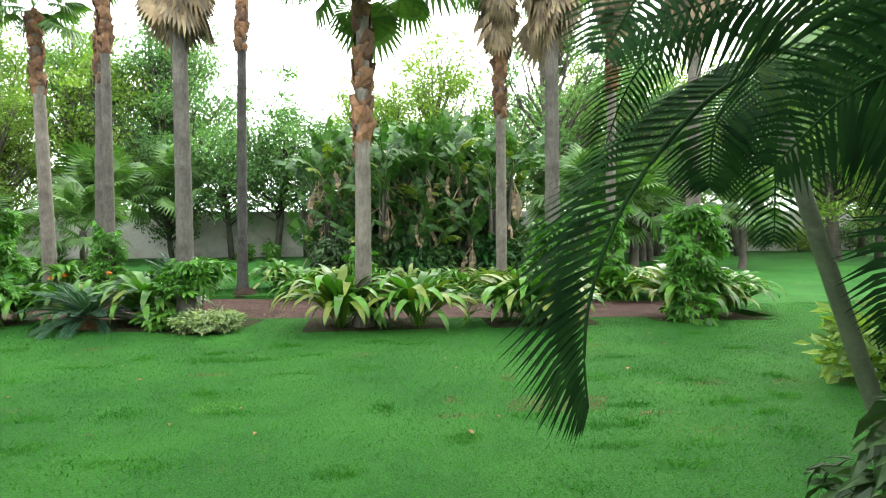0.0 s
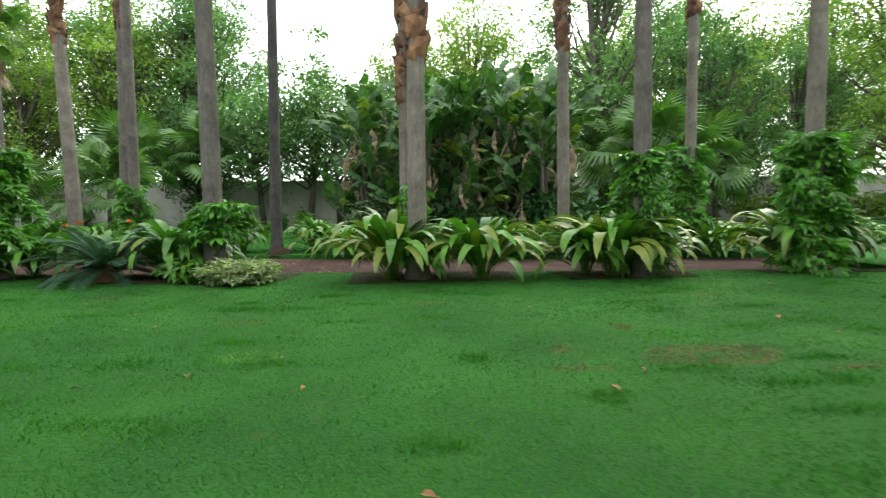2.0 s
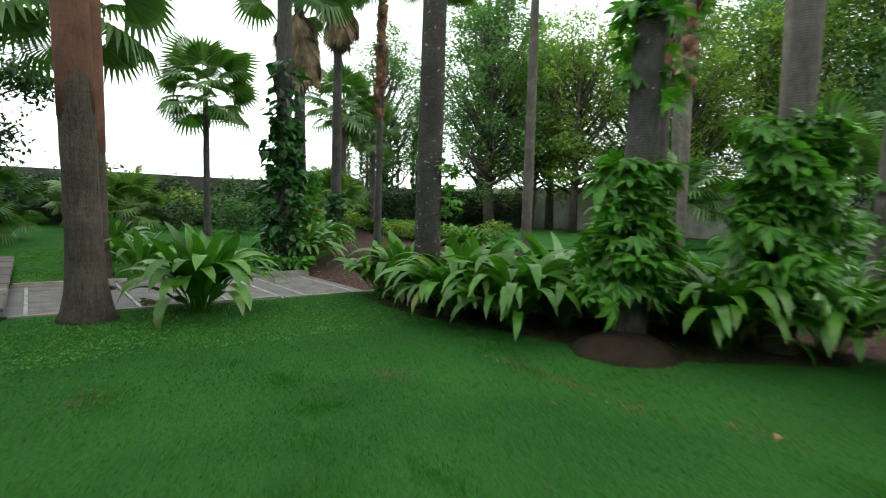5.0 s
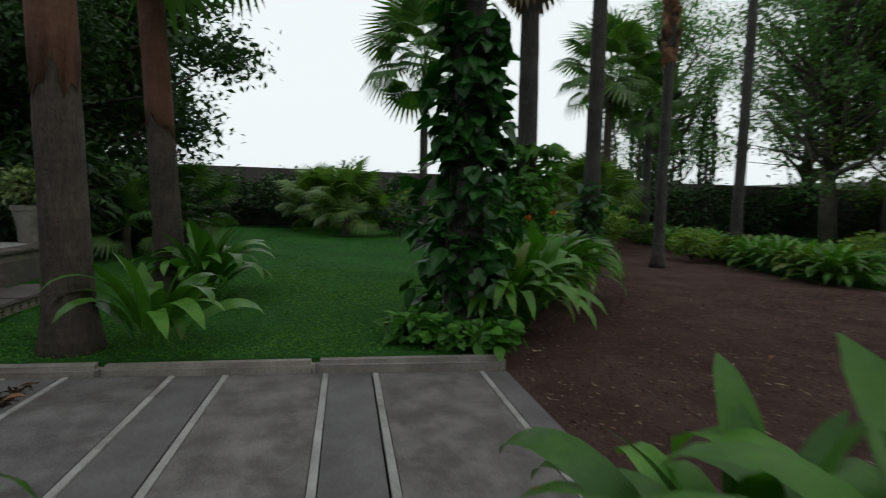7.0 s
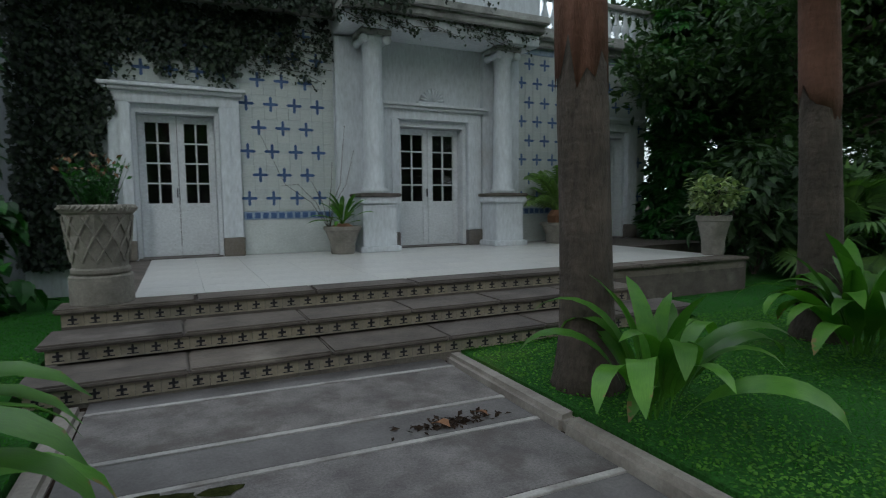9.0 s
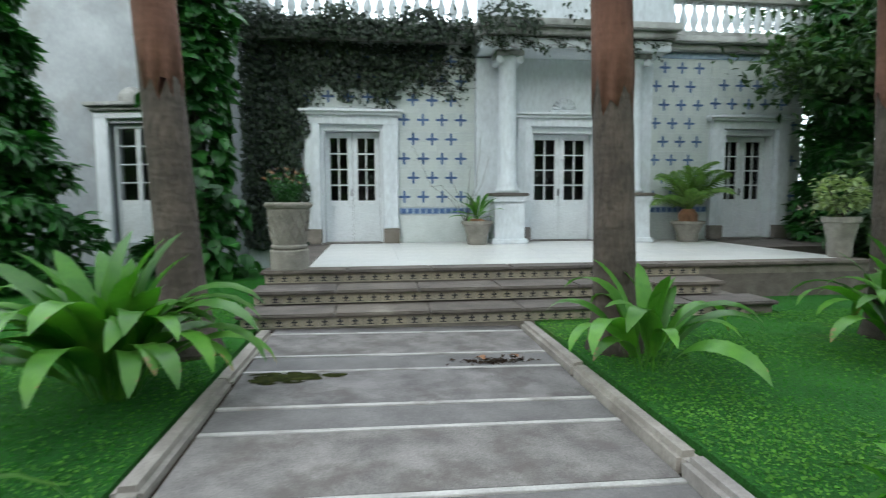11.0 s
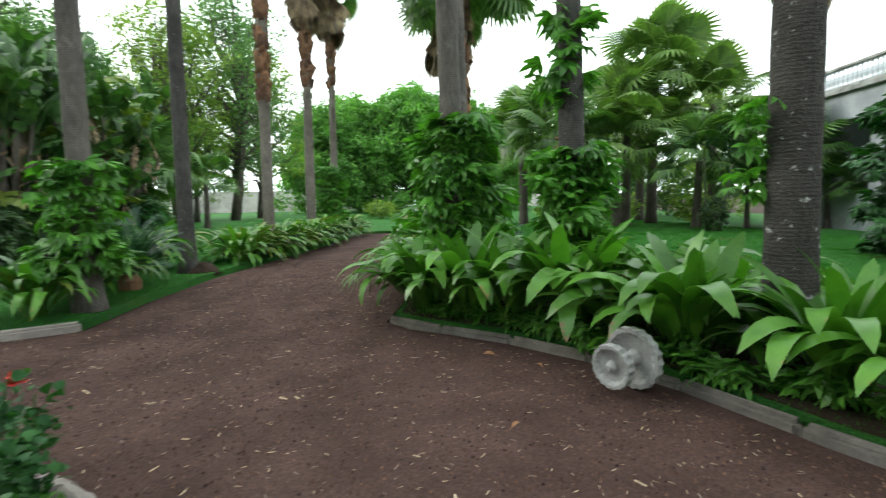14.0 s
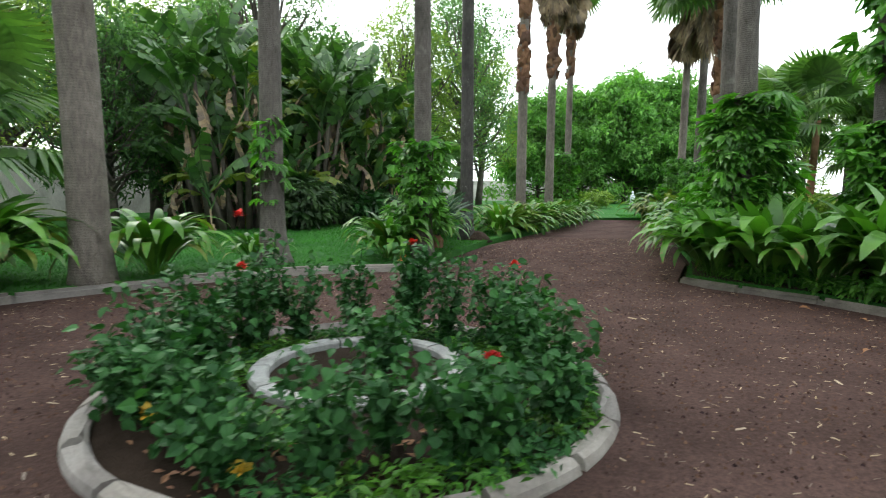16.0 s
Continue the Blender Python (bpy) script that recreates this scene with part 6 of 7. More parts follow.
# ---- pots on the terrace ----
def big_urn(x, y, s=1.0):
    u = thing("stone_urn", "large carved lattice stone urn planted with a small shrub", "planter", x, y, TZ, s=s)
    link_mesh("plinth_drum", *lathe([(0.02, 0.0), (0.24, 0.0), (0.245, 0.01), (0.245, 0.235), (0.235, 0.25), (0.19, 0.252)], 28), "stonepot", u, "plain round stone drum")
    link_mesh("bowl", *lathe([(0.17, 0.252), (0.215, 0.256), (0.228, 0.275), (0.228, 0.3), (0.212, 0.315), (0.214, 0.34), (0.235, 0.6), (0.262, 0.765), (0.278, 0.775), (0.288, 0.8), (0.284, 0.83), (0.268, 0.845), (0.245, 0.84), (0.235, 0.77)], 28), "stonepot", u, "lattice-carved bowl")
    rope = []
    for k in range(40):
        a = 2 * math.pi * k / 40
        rope.append(tube([(0.283 * math.cos(a), 0.283 * math.sin(a), 0.79), (0.293 * math.cos(a + 0.09), 0.293 * math.sin(a + 0.09), 0.812), (0.28 * math.cos(a + 0.18), 0.28 * math.sin(a + 0.18), 0.838)], [0.008, 0.013, 0.008], 5))
    link_mesh("rope_rim", *join(rope), "stonepot", u)
    lat = []
    for k in range(12):
        for s2 in (-1, 1):
            pts = []
            for q in range(7):
                f = q / 6
                a = 2 * math.pi * k / 12 + s2 * f * 0.9
                rr = 0.218 + 0.043 * f
                pts.append((rr * math.cos(a), rr * math.sin(a), 0.36 + 0.39 * f))
            lat.append(tube(pts, [0.012] * 7, 5))
    link_mesh("lattice", *join(lat), "stonepot", u)
    link_mesh("soil", *lathe([(0.24, 0.78), (0.02, 0.79)], 16), "soil", u)
    return u


big_urn(-0.02, 1.2, 1.0)
hp = thing("potted_shrub", "upright fine-leaved shrub with reddish tips growing in the stone urn", "plant", -0.02, 1.2, TZ + 0.75)
st, P, P2 = [], [], []
for k in range(34):
    a, d, h = k * 2.399, 0.2 * math.sqrt(k / 34), R.uniform(0.3, 0.52)
    tip = (1.5 * d * math.cos(a), 1.5 * d * math.sin(a), h)
    st.append(tube([(d * math.cos(a) * 0.5, d * math.sin(a) * 0.5, 0), tip], [0.005, 0.002], 4))
    for q in range(16):
        f = R.uniform(0.2, 1.0)
        (P2 if f > 0.93 else P).append((tip[0] * f + R.normal(0, 0.018), tip[1] * f + R.normal(0, 0.018), h * f))
link_mesh("stem", *join(st), "rose", hp)
for nm, Q, mt in (("foliage", P, "vinedark"), ("red_tip", P2, "brownleaf")):
    k = len(Q)
    link_mesh(nm, *spread(SMALL, placings(np.array(Q), R.uniform(0, 6.28, k), R.uniform(0.2, 1.2, k), R.normal(0, 0.5, k), 0.06 * R.uniform(0.6, 1.3, k))), mt, hp)


def pot(x, y, r, h, label, mat="stonepot"):
    p = thing("flower_pot", label, "plant pot", x, y, TZ, group="terrace pots")
    link_mesh("body", *lathe([(r * 0.62, 0), (r * 0.66, 0.03), (r * 0.7, h * 0.4), (r * 0.95, h * 0.85), (r * 1.05, h * 0.87), (r * 1.05, h), (r * 0.93, h), (r * 0.9, h * 0.9)], 22), mat, p, smooth=False)
    link_mesh("soil", *lathe([(r * 0.9, h * 0.9), (r * 0.9, h * 0.92)], 16), "soil", p)
    return p


pot(3.05, 4.6, 0.3, 0.46, "round stone pot with a rosette plant beside the column")
pot(7.45, 4.6, 0.32, 0.42, "stone pot with a leafy palm beside the column")
pot(7.95, 1.4, 0.24, 0.6, "stone pot at the terrace corner")
c = feather_plant("potted_fern", 3.05, 4.6, 22, strap_leaf(0.62, 0.08, 1.1, 1.2, 6), "strapfar", "green strap-leaved rosette growing in a stone pot", "pot plant", 1.0, TZ + 0.4, 0.1)
tw_ = thing("dry_stalks", "bare thin branching stalks rising from the pot", "plant", 2.85, 4.68, TZ + 0.4)
for k, dx in enumerate((-0.5, -0.25, 0.05, 0.3, -0.7, 0.2)):
    link_mesh("stalk", *tube([(0, 0, 0), (dx * 0.4, 0.02, 0.45), (dx, 0.0, 0.75), (dx * 1.5, 0.02, 0.72 + 0.2 * k)], [0.008, 0.006, 0.004, 0.003], 4), "bark", tw_)
feather_plant("potted_palm", 7.45, 4.6, 16, pinnate(0.95, 18, 0.32, 1.0, 1.4, 0.05, 0.8, 0.3), "fan_pale", "yellow-green feathery palm growing in a stone pot", "pot plant", 1.15, TZ + 0.38, 0.25, (1.2, 0.1))
bush(7.95, 1.4, 0.42, 0.7, 500, "pale", SMALL, 0.12, "pale yellow-green shrub growing in a pot", z=TZ + 0.58)

# ---- fallen stone finial ----
fi = thing("stone_finial", "toppled grey scalloped stone fountain piece lying on its side", "stone ornament", -1.62, -6.02, 0.115, 0)
fi.matrix_basis = pose(-1.9, -5.93, 0.16, 95, 0, 27) @ Matrix.Diagonal((1.0, 1.0, 1.0, 1))
link_mesh("large_tier", *lathe([(0.06, -0.03), (0.19, 0.0), (0.228, 0.03), (0.238, 0.06), (0.235, 0.1), (0.2, 0.1), (0.17, 0.07), (0.07, 0.055)], 40, 0, 20), "greystone", fi)
link_mesh("stem", *lathe([(0.07, 0.05), (0.05, 0.12), (0.06, 0.24), (0.07, 0.26)], 16), "greystone", fi)
link_mesh("small_tier", *lathe([(0.06, 0.22), (0.13, 0.24), (0.158, 0.265), (0.168, 0.3), (0.165, 0.345), (0.14, 0.345), (0.115, 0.315), (0.05, 0.305)], 36, 0, 18), "greystone", fi)
link_mesh("tip", *lathe([(0.05, 0.29), (0.045, 0.33), (0.02, 0.36)], 12), "greystone", fi)

# ---- two pale garden statues beyond the far lawn ----
for x, y, k in ((-42.45, -4.47, 1.0), (-42.18, -2.38, 0.85)):
    st = link_mesh("garden_statue", *join([lathe([(0.26, 0.0), (0.26, 0.08), (0.2, 0.12), (0.2, 0.42), (0.25, 0.46), (0.25, 0.5), (0.05, 0.5)], 10), lathe([(0.16, 0.5), (0.2, 0.7), (0.15, 0.95), (0.07, 1.05), (0.1, 1.15), (0.08, 1.27), (0.01, 1.3)], 10)]), "plaster", None)
    st.matrix_basis = pose(x, y, -0.01) @ Matrix.Diagonal((k, k, k, 1))
    tagged(st, "small pale stone garden statue on a plinth", "statue", "garden statues")

# ---- rose bed round a stone ring ----
BX, BY = 0.18, -10.51
rb = thing("kerb_rose_bed", "round rose bed edged with grey stone blocks", "kerb", BX, BY, -0.075, kind="structure")
N = 18
for k in range(N):
    a0, a1 = 2 * math.pi * k / N + 0.012, 2 * math.pi * (k + 1) / N - 0.012
    V = []
    for a in np.linspace(a0, a1, 4):
        for rr, zz in ((1.43, -0.075), (1.43, 0.01), (1.45, 0.033), (1.475, 0.042), (1.51, 0.04), (1.54, 0.02), (1.555, -0.01), (1.56, -0.075)):
            V.append((rr * math.cos(a), rr * math.sin(a), zz + R.normal() * 0.008))
    Fc = [(i * 8 + j, i * 8 + (j + 1) % 8, (i + 1) * 8 + (j + 1) % 8, (i + 1) * 8 + j) for i in range(3) for j in range(8)] + [tuple(range(8))[::-1], tuple(range(24, 32))]
    link_mesh("kerb_stone", V, Fc, "kerbwalk", rb)
link_mesh("bed_soil", *lathe([(1.43, -0.06), (1.43, -0.005), (1.0, 0.004), (0.02, 0.0)], 36, 0.004), "soil", rb, "dark soil with low weeds")
rg = thing("stone_ring", "raised ring of pale grey curved stones, open in the middle", "fountain ring", -0.04, -10.6, -0.1)
N = 10
for k in range(N):
    a0, a1 = 2 * math.pi * k / N + 0.012, 2 * math.pi * (k + 1) / N - 0.012
    V = []
    for a in np.linspace(a0, a1, 5):
        for rr, zz in ((0.585, -0.02), (0.585, 0.07), (0.6, 0.085), (0.695, 0.085), (0.712, 0.068), (0.705, -0.02)):
            V.append((rr * math.cos(a), rr * math.sin(a), zz + R.normal() * 0.002))
    Fc = [(i * 6 + j, i * 6 + (j + 1) % 6, (i + 1) * 6 + (j + 1) % 6, (i + 1) * 6 + j) for i in range(4) for j in range(6)] + [tuple(range(6))[::-1], tuple(range(24, 30))]
    link_mesh("ring_stone", V, Fc, "greystone", rg)
ROSE = [0]


def rose(x, y, h, r, n, flowers=(), yellow=0):
    b = thing("rose_bush", "leafy dark green rose bush" + (" with a red bloom" if flowers else ""), "rose bush", x, y, -0.06, group="rose bushes")
    st, P = [], []
    for k in range(6):
        a = k * 1.05 + R.normal(0, 0.3)
        tip = (math.cos(a) * r * R.uniform(0.4, 1.0), math.sin(a) * r * R.uniform(0.4, 1.0), h * R.uniform(0.65, 1.0))
        st.append(tube([(0, 0, -0.05), (tip[0] * 0.5, tip[1] * 0.5, tip[2] * 0.5), tip], [0.012, 0.009, 0.004], 5))
        for q in range(n // 6):
            f = R.uniform(0.12, 1.05)
            P.append((tip[0] * f + R.normal(0, r * 0.28), tip[1] * f + R.normal(0, r * 0.28), max(0.03, tip[2] * f + R.normal(0, h * 0.06))))
    k = len(P)
    link_mesh("stem", *join(st), "rose", b)
    link_mesh("leaves", *spread(HEART, placings(np.array(P), R.uniform(0, 6.28, k), R.uniform(-0.9, 0.4, k), R.normal(0, 0.5, k), 0.058 * R.uniform(0.6, 1.35, k))), "rose", b)
    for fx, fy, fz, col in flowers:
        m = 26
        f = np.arange(m) / m
        lab = {"petal": "red rose bloom", "petalyellow": "yellow bloom", "petalorange": "orange bloom"}[col]
        M = placings(np.tile([fx, fy, fz], (m, 1)) + R.normal(0, 0.008, (m, 3)), np.arange(m) * 2.399, 1.4 - 1.5 * f, R.normal(0, 0.2, m), 0.045 * R.uniform(0.8, 1.2, m))
        link_mesh("bloom", *spread(HEART, M), col, b, lab)
    return b


# bushes stand between the ring and the kerb: leggy at the back and side, low and full towards the walk
for a, d, h, r, n in ((0.25, 1.12, 0.42, 0.2, 360), (0.75, 1.2, 0.46, 0.24, 460), (1.05, 1.05, 0.4, 0.2, 380), (1.55, 1.18, 0.52, 0.24, 420), (2.0, 1.1, 0.56, 0.2, 420), (2.45, 1.15, 0.62, 0.2, 360), (2.85, 1.12, 0.66, 0.17, 340), (3.15, 1.1, 0.72, 0.18, 330),
                      (3.55, 1.14, 0.66, 0.18, 330), (3.95, 1.12, 0.6, 0.2, 380), (4.35, 1.15, 0.66, 0.24, 460), (4.7, 1.18, 0.62, 0.24, 480), (5.1, 1.14, 0.55, 0.24, 460), (5.5, 1.18, 0.45, 0.22, 420), (5.9, 1.1, 0.44, 0.2, 380), (6.2, 1.22, 0.3, 0.18, 260), (0.5, 0.98, 0.38, 0.16, 260), (1.3, 1.3, 0.34, 0.16, 240), (4.9, 0.98, 0.5, 0.16, 280), (5.3, 1.32, 0.34, 0.18, 260)):
    rose(BX + d * math.cos(a), BY + d * math.sin(a), h * 1.12, r, int(n * 1.15), {4.35: [(0.06, 0.04, 0.64, "petal")], 5.5: [(0.1, 0.1, 0.1, "petalyellow")], 6.2: [(0.05, 0.1, 0.06, "petalyellow")]}.get(a, ()))
rose(-0.1, -10.45, 0.42, 0.26, 520)
rose(-0.83, -9.65, 0.56, 0.17, 360, [(0, 0, 0.62, "petal")])
rose(0.8, -9.6, 0.34, 0.2, 420, [(0.02, 0.01, 0.4, "petal")])
rose(-1.02, -10.51, 0.7, 0.14, 300, [(0, 0, 0.76, "petal"), (0.03, -0.06, 0.62, "petalorange")])
rose(-0.54, -11.6, 0.9, 0.2, 320, [(0, -0.2, 1.0, "petal")])
rose(0.42, -9.3, 0.16, 0.12, 160, [(0, 0.04, 0.07, "petalyellow")])
for k in range(46):
    a = k * 2.399
    d = 0.82 + 0.56 * ((k * 0.618) % 1)
    bush(BX + d * math.cos(a), BY + d * math.sin(a), 0.24, R.uniform(0.05, 0.11), 150, ("rose", "vine", "strapfar")[k % 3], SMALL, 0.06, "low green weeds in the round bed", "weeds", "weed_tuft", z=-0.07, stems=False)

bl = link_mesh("bed_litter", *spread(SMALL, placings(np.stack([BX + np.cos(np.arange(420) * 2.399) * (0.76 + 0.66 * R.random(420)), BY + np.sin(np.arange(420) * 2.399) * (0.76 + 0.66 * R.random(420)), np.full(420, -0.062)], -1), R.uniform(0, 6.28, 420), R.normal(0, 0.25, 420), R.normal(0, 0.3, 420), 0.05 * R.uniform(0.5, 1.4, 420))), "boot", None)
tagged(bl, "fallen brown leaves on the soil of the round bed", "leaf litter", kind="stuff")

# ---- feather palm at the start of the walk ----
def frond_along(pts, pairs, leaflet, face=None, width=0.035, hang=0.2, swept=None):
    """A feather frond on a rib bent through a few places."""
    k = [Vector(p) for p in pts]
    rib = []
    for i in range(len(k) - 1):
        a, b, c, d = k[max(i - 1, 0)], k[i], k[i + 1], k[min(i + 2, len(k) - 1)]
        for u in np.linspace(0, 1, 8, endpoint=False):
            rib.append(0.5 * (2 * b + (c - a) * u + (2 * a - 5 * b + 4 * c - d) * u * u + (3 * b - a - 3 * c + d) * u ** 3))
    rib.append(k[-1])
    n = len(rib) - 1
    V, Fc = tube([tuple(p) for p in rib], [0.017 * (1 - 0.85 * i / n) + 0.002 for i in range(n + 1)], 6)
    for i in range(pairs):
        f = 0.16 + 0.84 * i / (pairs - 1)
        q = min(int(f * n), n - 1)
        p = rib[q].lerp(rib[q + 1], f * n - q)
        d = (rib[q + 1] - rib[q]).normalized()
        across = d.cross(Vector(face or (0, 0, 1)))
        if across.length < 0.35:
            across = across + Vector((0.3, 0.3, 0))
        across.normalize()
        ll = leaflet * math.sin(math.pi * (0.16 + 0.8 * f)) ** 0.8 * R.uniform(0.92, 1.06)
        for s in (-1, 1):
            o = (across * s + d * 0.75 + Vector((0, 0, 0.05))).normalized()
            if swept:
                o = (Vector(swept) * 0.85 + across * s * 0.22 + d * (0.25 + 1.5 * f ** 3)).normalized()
            mid, e, w = p + o * ll * 0.5 + Vector((0, 0, 0.01)), p + o * ll + Vector((0, 0, -hang * ll)), d * width / 2
            b = len(V)
            V += [tuple(p - w * 0.4), tuple(mid - w), tuple(e), tuple(mid + w), tuple(p + w * 0.4)]
            Fc += [(b, b + 1, b + 3, b + 4), (b + 1, b + 2, b + 3)]
    return V, Fc


ARECA = pose(-16.428, 4.058, -0.206, 0, 0, 4.44) @ Matrix.Diagonal((0.806, 0.806, 0.806, 1))
ar = thing("areca_palm", "slender feather palm with pale ringed green trunk and arching fronds darkened as if backlit", "palm tree", 0, 0, 0)
ar.matrix_basis = ARECA
link_mesh("trunk", *tube([(-0.03, 0.03, 0.16), (0.1, -0.12, 0.6), (0.38, -0.42, 1.77), (0.58, -0.62, 2.7), (0.74, -0.79, 3.5)], [0.08, 0.066, 0.056, 0.052, 0.05], 14), "arecatrunk", ar, "pale green ringed trunk", True)
link_mesh("crownshaft", *tube([(0.735, -0.785, 3.48), (0.8, -0.84, 3.85), (0.84, -0.88, 4.15)], [0.055, 0.05, 0.026], 12), "strapyellow", ar, "yellowish smooth crownshaft", True)
link_mesh("trunk", *tube([(0.05, 0.6, 0.16), (0.15, 0.7, 1.2), (0.3, 0.8, 2.4), (0.45, 0.85, 3.2)], [0.09, 0.075, 0.065, 0.05], 14), "arecatrunk", ar, "pale green ringed trunk", True)
# each frond: its rib from the crown out over the lawn, and the side its blade turns to
for ribs, lf, face in ((((0.83, -0.87, 4.0), (1.2, -0.53, 3.73), (1.58, -0.4, 3.5), (1.97, -0.26, 3.18), (2.25, -0.15, 2.86), (2.44, -0.04, 2.51), (2.51, 0.04, 2.25), (2.52, 0.1, 2.04)), 0.64, (0.9, 0.2, 0.5)),
                       (((0.83, -0.87, 4.0), (1.3, -0.4, 4.3), (2.0, -0.1, 4.1), (2.4, 0.0, 3.6)), 0.6, (0.5, 0.8, 0.3)),
                       (((0.45, 0.85, 3.2), (1.0, 0.2, 3.9), (1.5, -0.1, 4.0), (2.1, -0.3, 3.8)), 0.6, (0.6, 0.7, 0.2)),
                       (((0.83, -0.87, 4.0), (1.05, -0.7, 3.75), (1.35, -0.6, 3.45), (1.4, -0.6, 3.05)), 0.5, (0.6, 0.7, 0.3)),
                       (((0.83, -0.87, 4.0), (0.5, -0.5, 4.2), (0.2, -0.1, 3.9), (0.1, 0.1, 3.2)), 0.6, (0.6, 0.7, 0.1)),
                       (((0.83, -0.87, 4.0), (0.45, -1.2, 4.1), (0.1, -1.5, 3.5), (0.0, -1.6, 2.7)), 0.6, (0.6, 0.7, 0.2)),
                       (((0.3, 0.8, 2.5), (0.7, 0.5, 2.85), (1.0, 0.3, 2.75), (1.05, 0.25, 2.3)), 0.4, (0.6, 0.7, 0.2)),
                       (((0.45, 0.85, 3.2), (0.6, 0.5, 3.8), (0.75, 0.2, 3.9), (0.8, 0.0, 3.5)), 0.6, (0.6, 0.7, 0.0)),
                       (((0.83, -0.87, 4.0), (1.1, -0.2, 4.5), (1.5, 0.3, 4.5), (1.9, 0.6, 4.2)), 0.6, (0.6, 0.7, 0.3)),
                       (((0.45, 0.85, 3.2), (0.9, 0.6, 3.5), (1.3, 0.3, 3.45), (1.6, 0.1, 3.1)), 0.5, (0.6, 0.7, -0.2)),
                       (((0.83, -0.87, 4.0), (0.6, -0.4, 3.7), (0.45, -0.1, 3.2), (0.4, 0.0, 2.6)), 0.5, (0.6, 0.7, 0.2)),
                       (((0.45, 0.85, 3.2), (0.2, 1.3, 3.8), (0.0, 1.9, 3.7), (-0.1, 2.3, 3.1)), 0.6, None),
                       (((0.83, -0.87, 4.0), (0.9, -1.4, 4.3), (1.0, -2.1, 4.1), (1.05, -2.6, 3.4)), 0.6, None),
                       (((0.45, 0.85, 3.2), (-0.2, 0.7, 3.7), (-0.8, 0.6, 3.5), (-1.2, 0.5, 2.8)), 0.6, None)):
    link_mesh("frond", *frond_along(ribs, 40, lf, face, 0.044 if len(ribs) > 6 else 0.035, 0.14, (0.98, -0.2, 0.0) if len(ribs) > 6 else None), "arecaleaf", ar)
bush(-16.14, 4.12, 0.5, 1.4, 560, "canopydark", DROOP, 0.18, "dark shrub at the palm's foot")

# ---- orange flowers among the bed plants ----
for x, y, h in ((-7.3, -6.4, 1.05), (-6.95, -6.35, 1.0), (-8.0, -6.7, 1.05), (6.0, -6.6, 1.2), (6.4, -6.4, 1.1)):
    fw = thing("orange_flower", "small orange bloom on a thin green stalk", "flower", x, y, 0, R.uniform(0, 360), "orange blooms")
    link_mesh("stem", *tube([(0, 0, -0.05), (0.03, 0.02, h * 0.6), (0.06, 0.0, h)], [0.007, 0.006, 0.004], 5), "vine", fw)
    link_mesh("bloom", *spread(SMALL, placings(np.tile([0.06, 0, h], (16, 1)), np.arange(16) * 2.399, R.uniform(-0.2, 1.2, 16), R.normal(0, 0.2, 16), 0.085 * R.uniform(0.7, 1.2, 16))), "petalorange", fw, "orange petals")

# ---- grass blades, litter, chips ----
def in_poly(px, py, poly):
    inside = np.zeros(len(px), bool)
    j = len(poly) - 1
    for i in range(len(poly)):
        xi, yi = poly[i]
        xj, yj = poly[j]
        hit = ((yi > py) != (yj > py)) & (px < (xj - xi) * (py - yi) / (yj - yi + 1e-12) + xi)
        inside ^= hit
        j = i
    return inside


BLADE = ([(-0.12, 0, 0), (0.12, 0, 0), (0.07, 0.5, 0.5), (0.0, 1.0, 0.75)], [(0, 1, 2), (0, 2, 3)])


def grass(name, x0, x1, y0, y1, n, poly, size, label, mat="blade"):
    px, py = R.uniform(x0, x1, n), R.uniform(y0, y1, n)
    k = in_poly(px, py, poly)
    px, py = px[k], py[k]
    m = len(px)
    P = np.stack([px, py, np.full(m, -0.003)], -1)
    V, Fc = spread(BLADE, placings(P, R.uniform(0, 6.28, m), R.normal(0, 0.35, m), R.normal(0, 0.3, m), size * R.uniform(0.6, 1.5, m)))
    g = link_mesh(name, V, Fc, mat, None)
    tagged(g, label, "grass", kind="stuff")


LN = LAWN["lawn_north"]
grass("grass", -27, -6.0, -8.5, 6.5, 440000, LN, 0.024, "short dense mown grass blades")
grass("grass", -6.0, -0.2, -7.6, 3.8, 120000, LN, 0.024, "short dense mown grass blades by the walkway")
grass("grass", 2.85, 22, -9, 1.5, 150000, LAWN["lawn_east"], 0.024, "short dense mown grass blades beside the terrace")
grass("grass", -27, 1.0, -22.0, -11.2, 130000, LAWN["lawn_south"], 0.036, "short mown grass blades beyond the path")
for cx, cy, rx, ry, k, mt, lab in ((-15.83, 0.03, 0.8, 0.35, 3200, "boot", "dry brown worn patch in the lawn"), (-11.91, -0.41, 0.4, 0.22, 1700, "vine", "taller dark grass tuft in the lawn")):
    grass("grass", cx - rx, cx + rx, cy - ry, cy + ry, k, [(cx + rx * math.cos(q * 0.5236) * (0.8 + 0.2 * math.sin(q * 2)), cy + ry * math.sin(q * 0.5236)) for q in range(12)], 0.022, lab, mt)
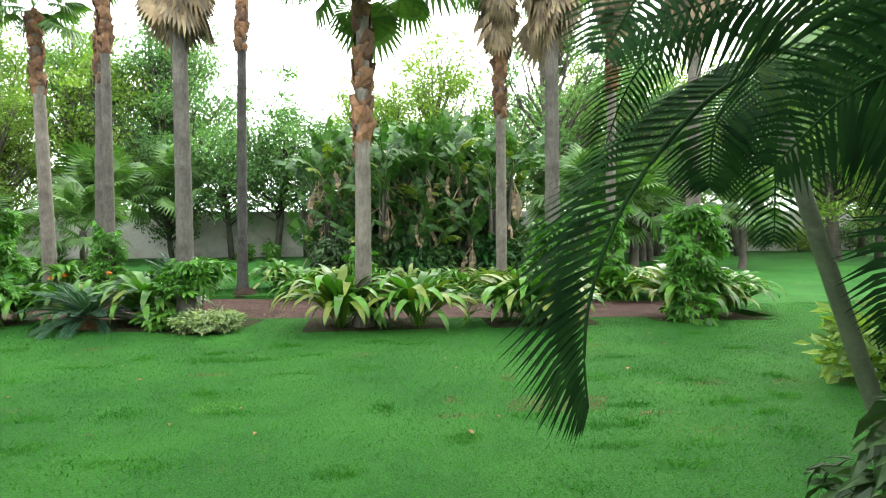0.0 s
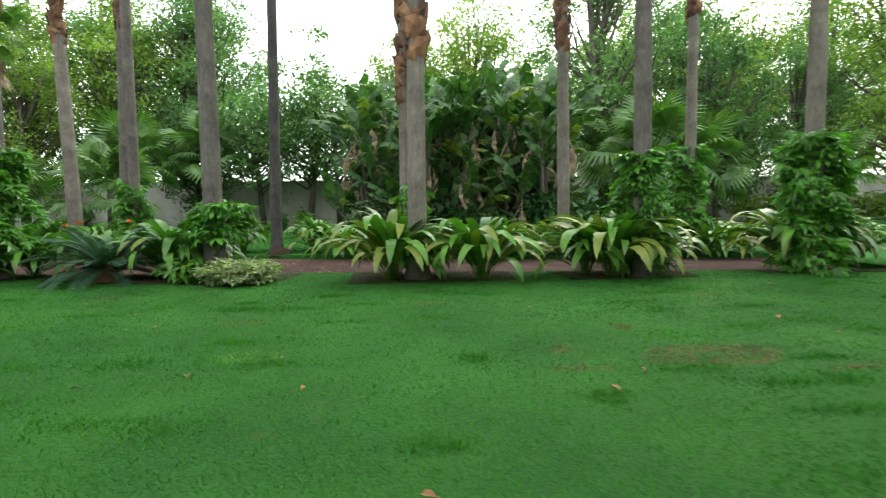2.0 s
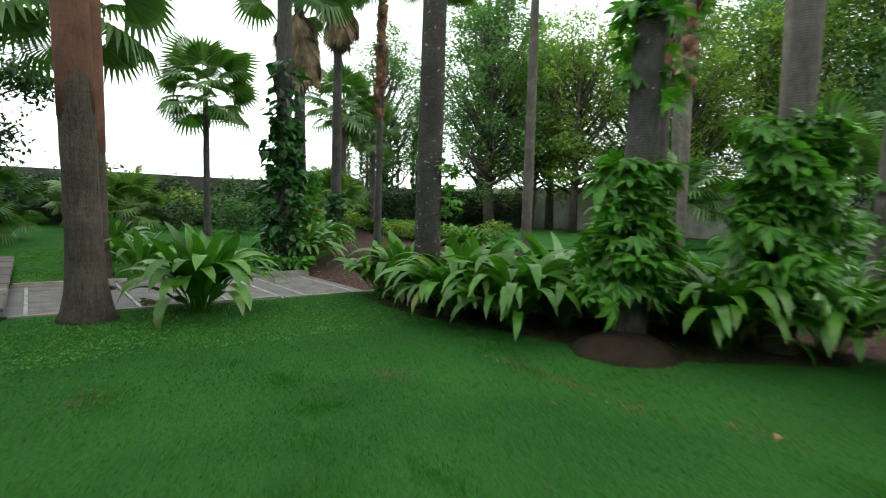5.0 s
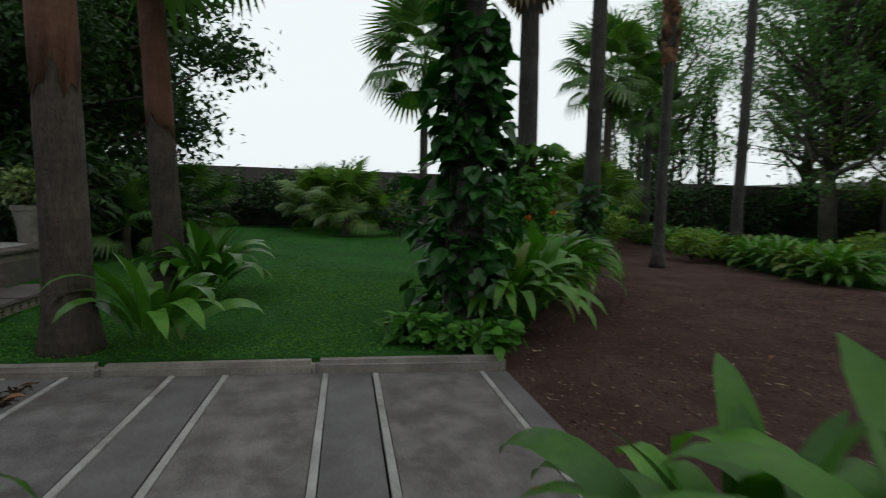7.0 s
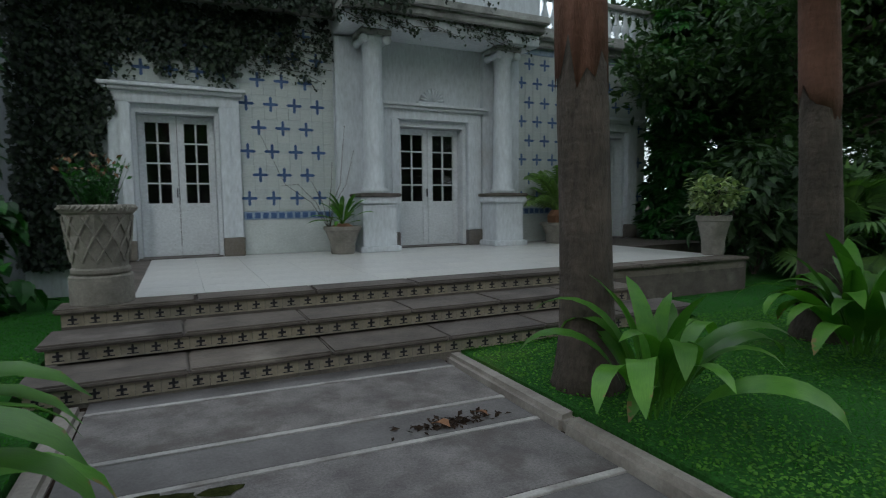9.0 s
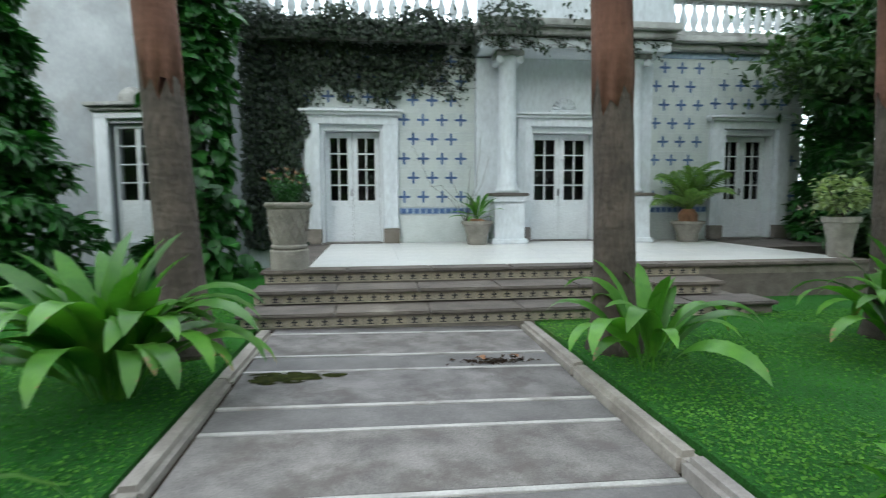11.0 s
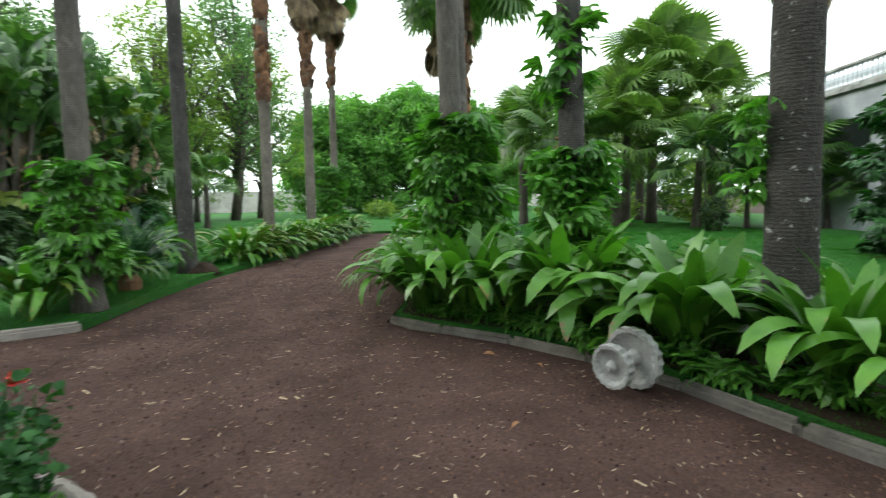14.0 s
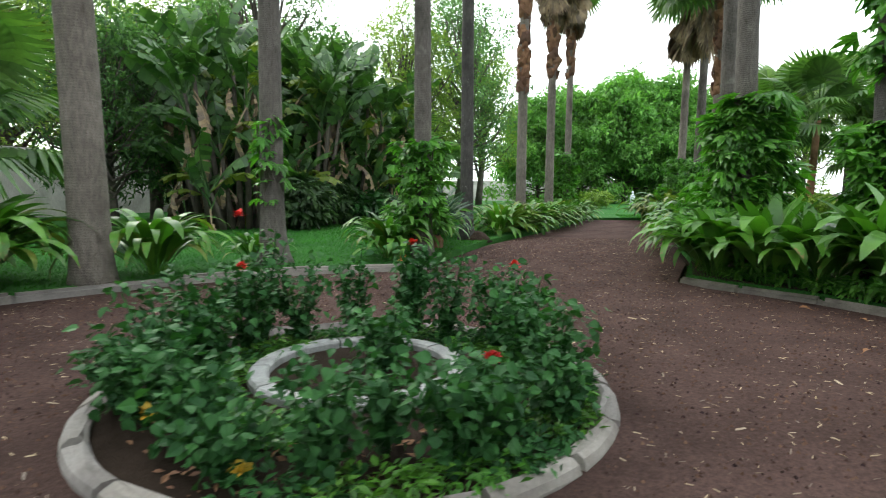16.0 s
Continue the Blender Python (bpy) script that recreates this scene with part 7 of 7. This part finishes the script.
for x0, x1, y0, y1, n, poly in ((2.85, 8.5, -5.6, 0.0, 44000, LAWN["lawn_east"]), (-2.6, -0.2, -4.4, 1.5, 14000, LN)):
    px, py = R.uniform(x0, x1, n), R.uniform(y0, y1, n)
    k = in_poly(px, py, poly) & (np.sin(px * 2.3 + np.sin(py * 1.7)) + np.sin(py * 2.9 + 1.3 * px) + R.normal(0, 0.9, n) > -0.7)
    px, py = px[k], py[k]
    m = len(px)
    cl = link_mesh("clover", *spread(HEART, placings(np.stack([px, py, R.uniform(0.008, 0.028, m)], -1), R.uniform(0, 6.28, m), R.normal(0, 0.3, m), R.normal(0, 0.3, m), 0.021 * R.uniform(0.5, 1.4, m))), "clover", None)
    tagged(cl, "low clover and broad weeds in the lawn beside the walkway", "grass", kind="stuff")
for nm, cnt, per, size, mt, lab in (("grass_tufts", 90, 240, 0.034, "blade", "taller uneven tufts in the mown lawn"), ("dry_grass", 26, 150, 0.024, "boot", "thin dry brown patches in the lawn")):
    cx, cy = R.uniform(-20, -3.5, cnt), R.uniform(-4.3, 3.2, cnt)
    px = (cx[:, None] + R.normal(0, 0.16, (cnt, per)) * R.uniform(0.5, 1.8, (cnt, 1))).ravel()
    py = (cy[:, None] + R.normal(0, 0.08, (cnt, per)) * R.uniform(0.5, 1.6, (cnt, 1))).ravel()
    m = len(px)
    g = link_mesh(nm, *spread(BLADE, placings(np.stack([px, py, np.full(m, -0.002)], -1), R.uniform(0, 6.28, m), R.normal(0, 0.5, m), R.normal(0, 0.4, m), size * R.uniform(0.6, 1.5, m))), mt, None)
    tagged(g, lab, "grass", kind="stuff")
n = 12000
px, py = R.uniform(-12, 7.5, n), R.uniform(-15.5, -4.9, n)
DP = [(-22.4, -5.4), (-16.3, -6.25), (-11.8, -6.85), (-9.1, -7.2), (-6.7, -7.45), (-4.65, -7.9), (-4.1, -7.6), (-3.45, -6.85), (-2.5, -6.15), (-1.5, -5.67), (-0.7, -5.45), (0.0, -5.05), (2.7, -5.05), (4.4, -5.8), (8, -8.4), (8, -13), (4.2, -16), (-0.4, -15.6), (-2.2, -14.55), (-3.3, -13.8), (-4.3, -12.6), (-5.0, -11.3), (-9.4, -11.0), (-15.8, -9.5), (-22.3, -8.4)]
k = in_poly(px, py, DP) & (np.hypot(px - BX, py - BY) > 1.6) & ((px < 3.0) | (R.random(n) < 0.3))
px, py = px[k], py[k]
m = len(px)
CHIP = ([(-0.07, 0, 0.02), (0.07, 0, 0.05), (0.08, 0.9, 0.09), (0, 1.05, 0.05), (-0.06, 0.9, 0.02)], [(0, 1, 2, 3, 4)])
g = link_mesh("path_litter", *spread(CHIP, placings(np.stack([px, py, np.full(m, DIRT_Z + 0.004)], -1), R.uniform(0, 6.28, m), R.normal(0, 0.1, m), R.normal(0, 0.2, m), 0.036 * R.uniform(0.5, 1.3, m) * np.where(R.random(m) < 0.04, 1.9, 1.0))), "chip", None)
tagged(g, "pale dry leaf scraps and chips scattered on the dirt", "litter", kind="stuff")
n = 52000
px, py = R.uniform(-12, 7.5, n), R.uniform(-15.5, -4.9, n)
k = in_poly(px, py, DP) & (np.hypot(px - BX, py - BY) > 1.6)
px, py = px[k], py[k]
m = len(px)
GRIT = ([(-0.5, -0.4, 0), (0.5, -0.3, 0), (0.1, 0.5, 0), (0.0, 0.0, 0.6)], [(0, 1, 3), (1, 2, 3), (2, 0, 3)])
g = link_mesh("path_grit", *spread(GRIT, placings(np.stack([px, py, np.full(m, DIRT_Z)], -1), R.uniform(0, 6.28, m), np.zeros(m), np.zeros(m), 0.014 * R.uniform(0.5, 1.9, m))), "grit", None)
tagged(g, "loose reddish grit on the dirt path", "gravel", kind="stuff")
lf = strap_leaf(0.17, 0.07, 0.35, 1.1, 4, 0.5)
fm = bpy.data.meshes.new("fallen_leaf")
fm.from_pydata(lf[0], [], lf[1])
fm.materials.append(MAT["brownleaf"])
for x, y, s in ((-14.67, 0.91, 1.3), (-14.92, -1.71, 0.8), (-13.52, -3.82, 0.8), (-11.58, 0.17, 0.8), (-12.49, 0.57, 0.8), (-10.50, -1.66, 1.1), (-16.40, -2.65, 0.8), (-13.36, 2.08, 1.0), (-7.28, -3.15, 0.9), (-9.99, -2.42, 0.8), (-6.6, -4.1, 1.0), (-9.20, -1.14, 0.9), (-2.9, -6.8, 1.4), (-2.5, -6.5, 1.0), *[(x, y, k) for x, y, k in zip(R.uniform(-19, -4, 26), R.uniform(-4.4, 3.0, 26), R.uniform(0.5, 1.1, 26))], (2.7, -7.6, 1.4), (1.9, -1.45, 1.6), (2.2, -1.4, 1.2), (-1.3, -7.1, 1.0)):
    s *= 0.62
    o = new("fallen_leaf", fm)
    o.matrix_basis = pose(x, y, (DIRT_Z if y < -6.3 and x > -4 else 0.0) + 0.015, R.uniform(-10, 10), R.uniform(-15, 15), R.uniform(0, 360)) @ Matrix.Diagonal((s, s, s, 1))
    tagged(o, "curled dry brown leaf lying on the ground", "leaf", "fallen leaves")

# ---- tall shrubs that close the far west side of the lawn ----
for x, y, h, mt in ((-31.1, 9.9, 3.4, "canopymid"), (-28.3, 10.8, 3.7, "canopylight"), (-29.9, 10.2, 4.0, "canopy"), (-33.0, 8.5, 3.4, "canopymid"), (-25.6, 11.2, 3.7, "canopylight")):
    bush(x, y, 2.0, h, 1300, mt, DROOP, 0.3, {"canopymid": "tall grey-green shrub at the far lawn edge", "canopylight": "tall yellow-green shrub at the far lawn edge", "canopy": "tall leafy green shrub at the far lawn edge"}[mt])
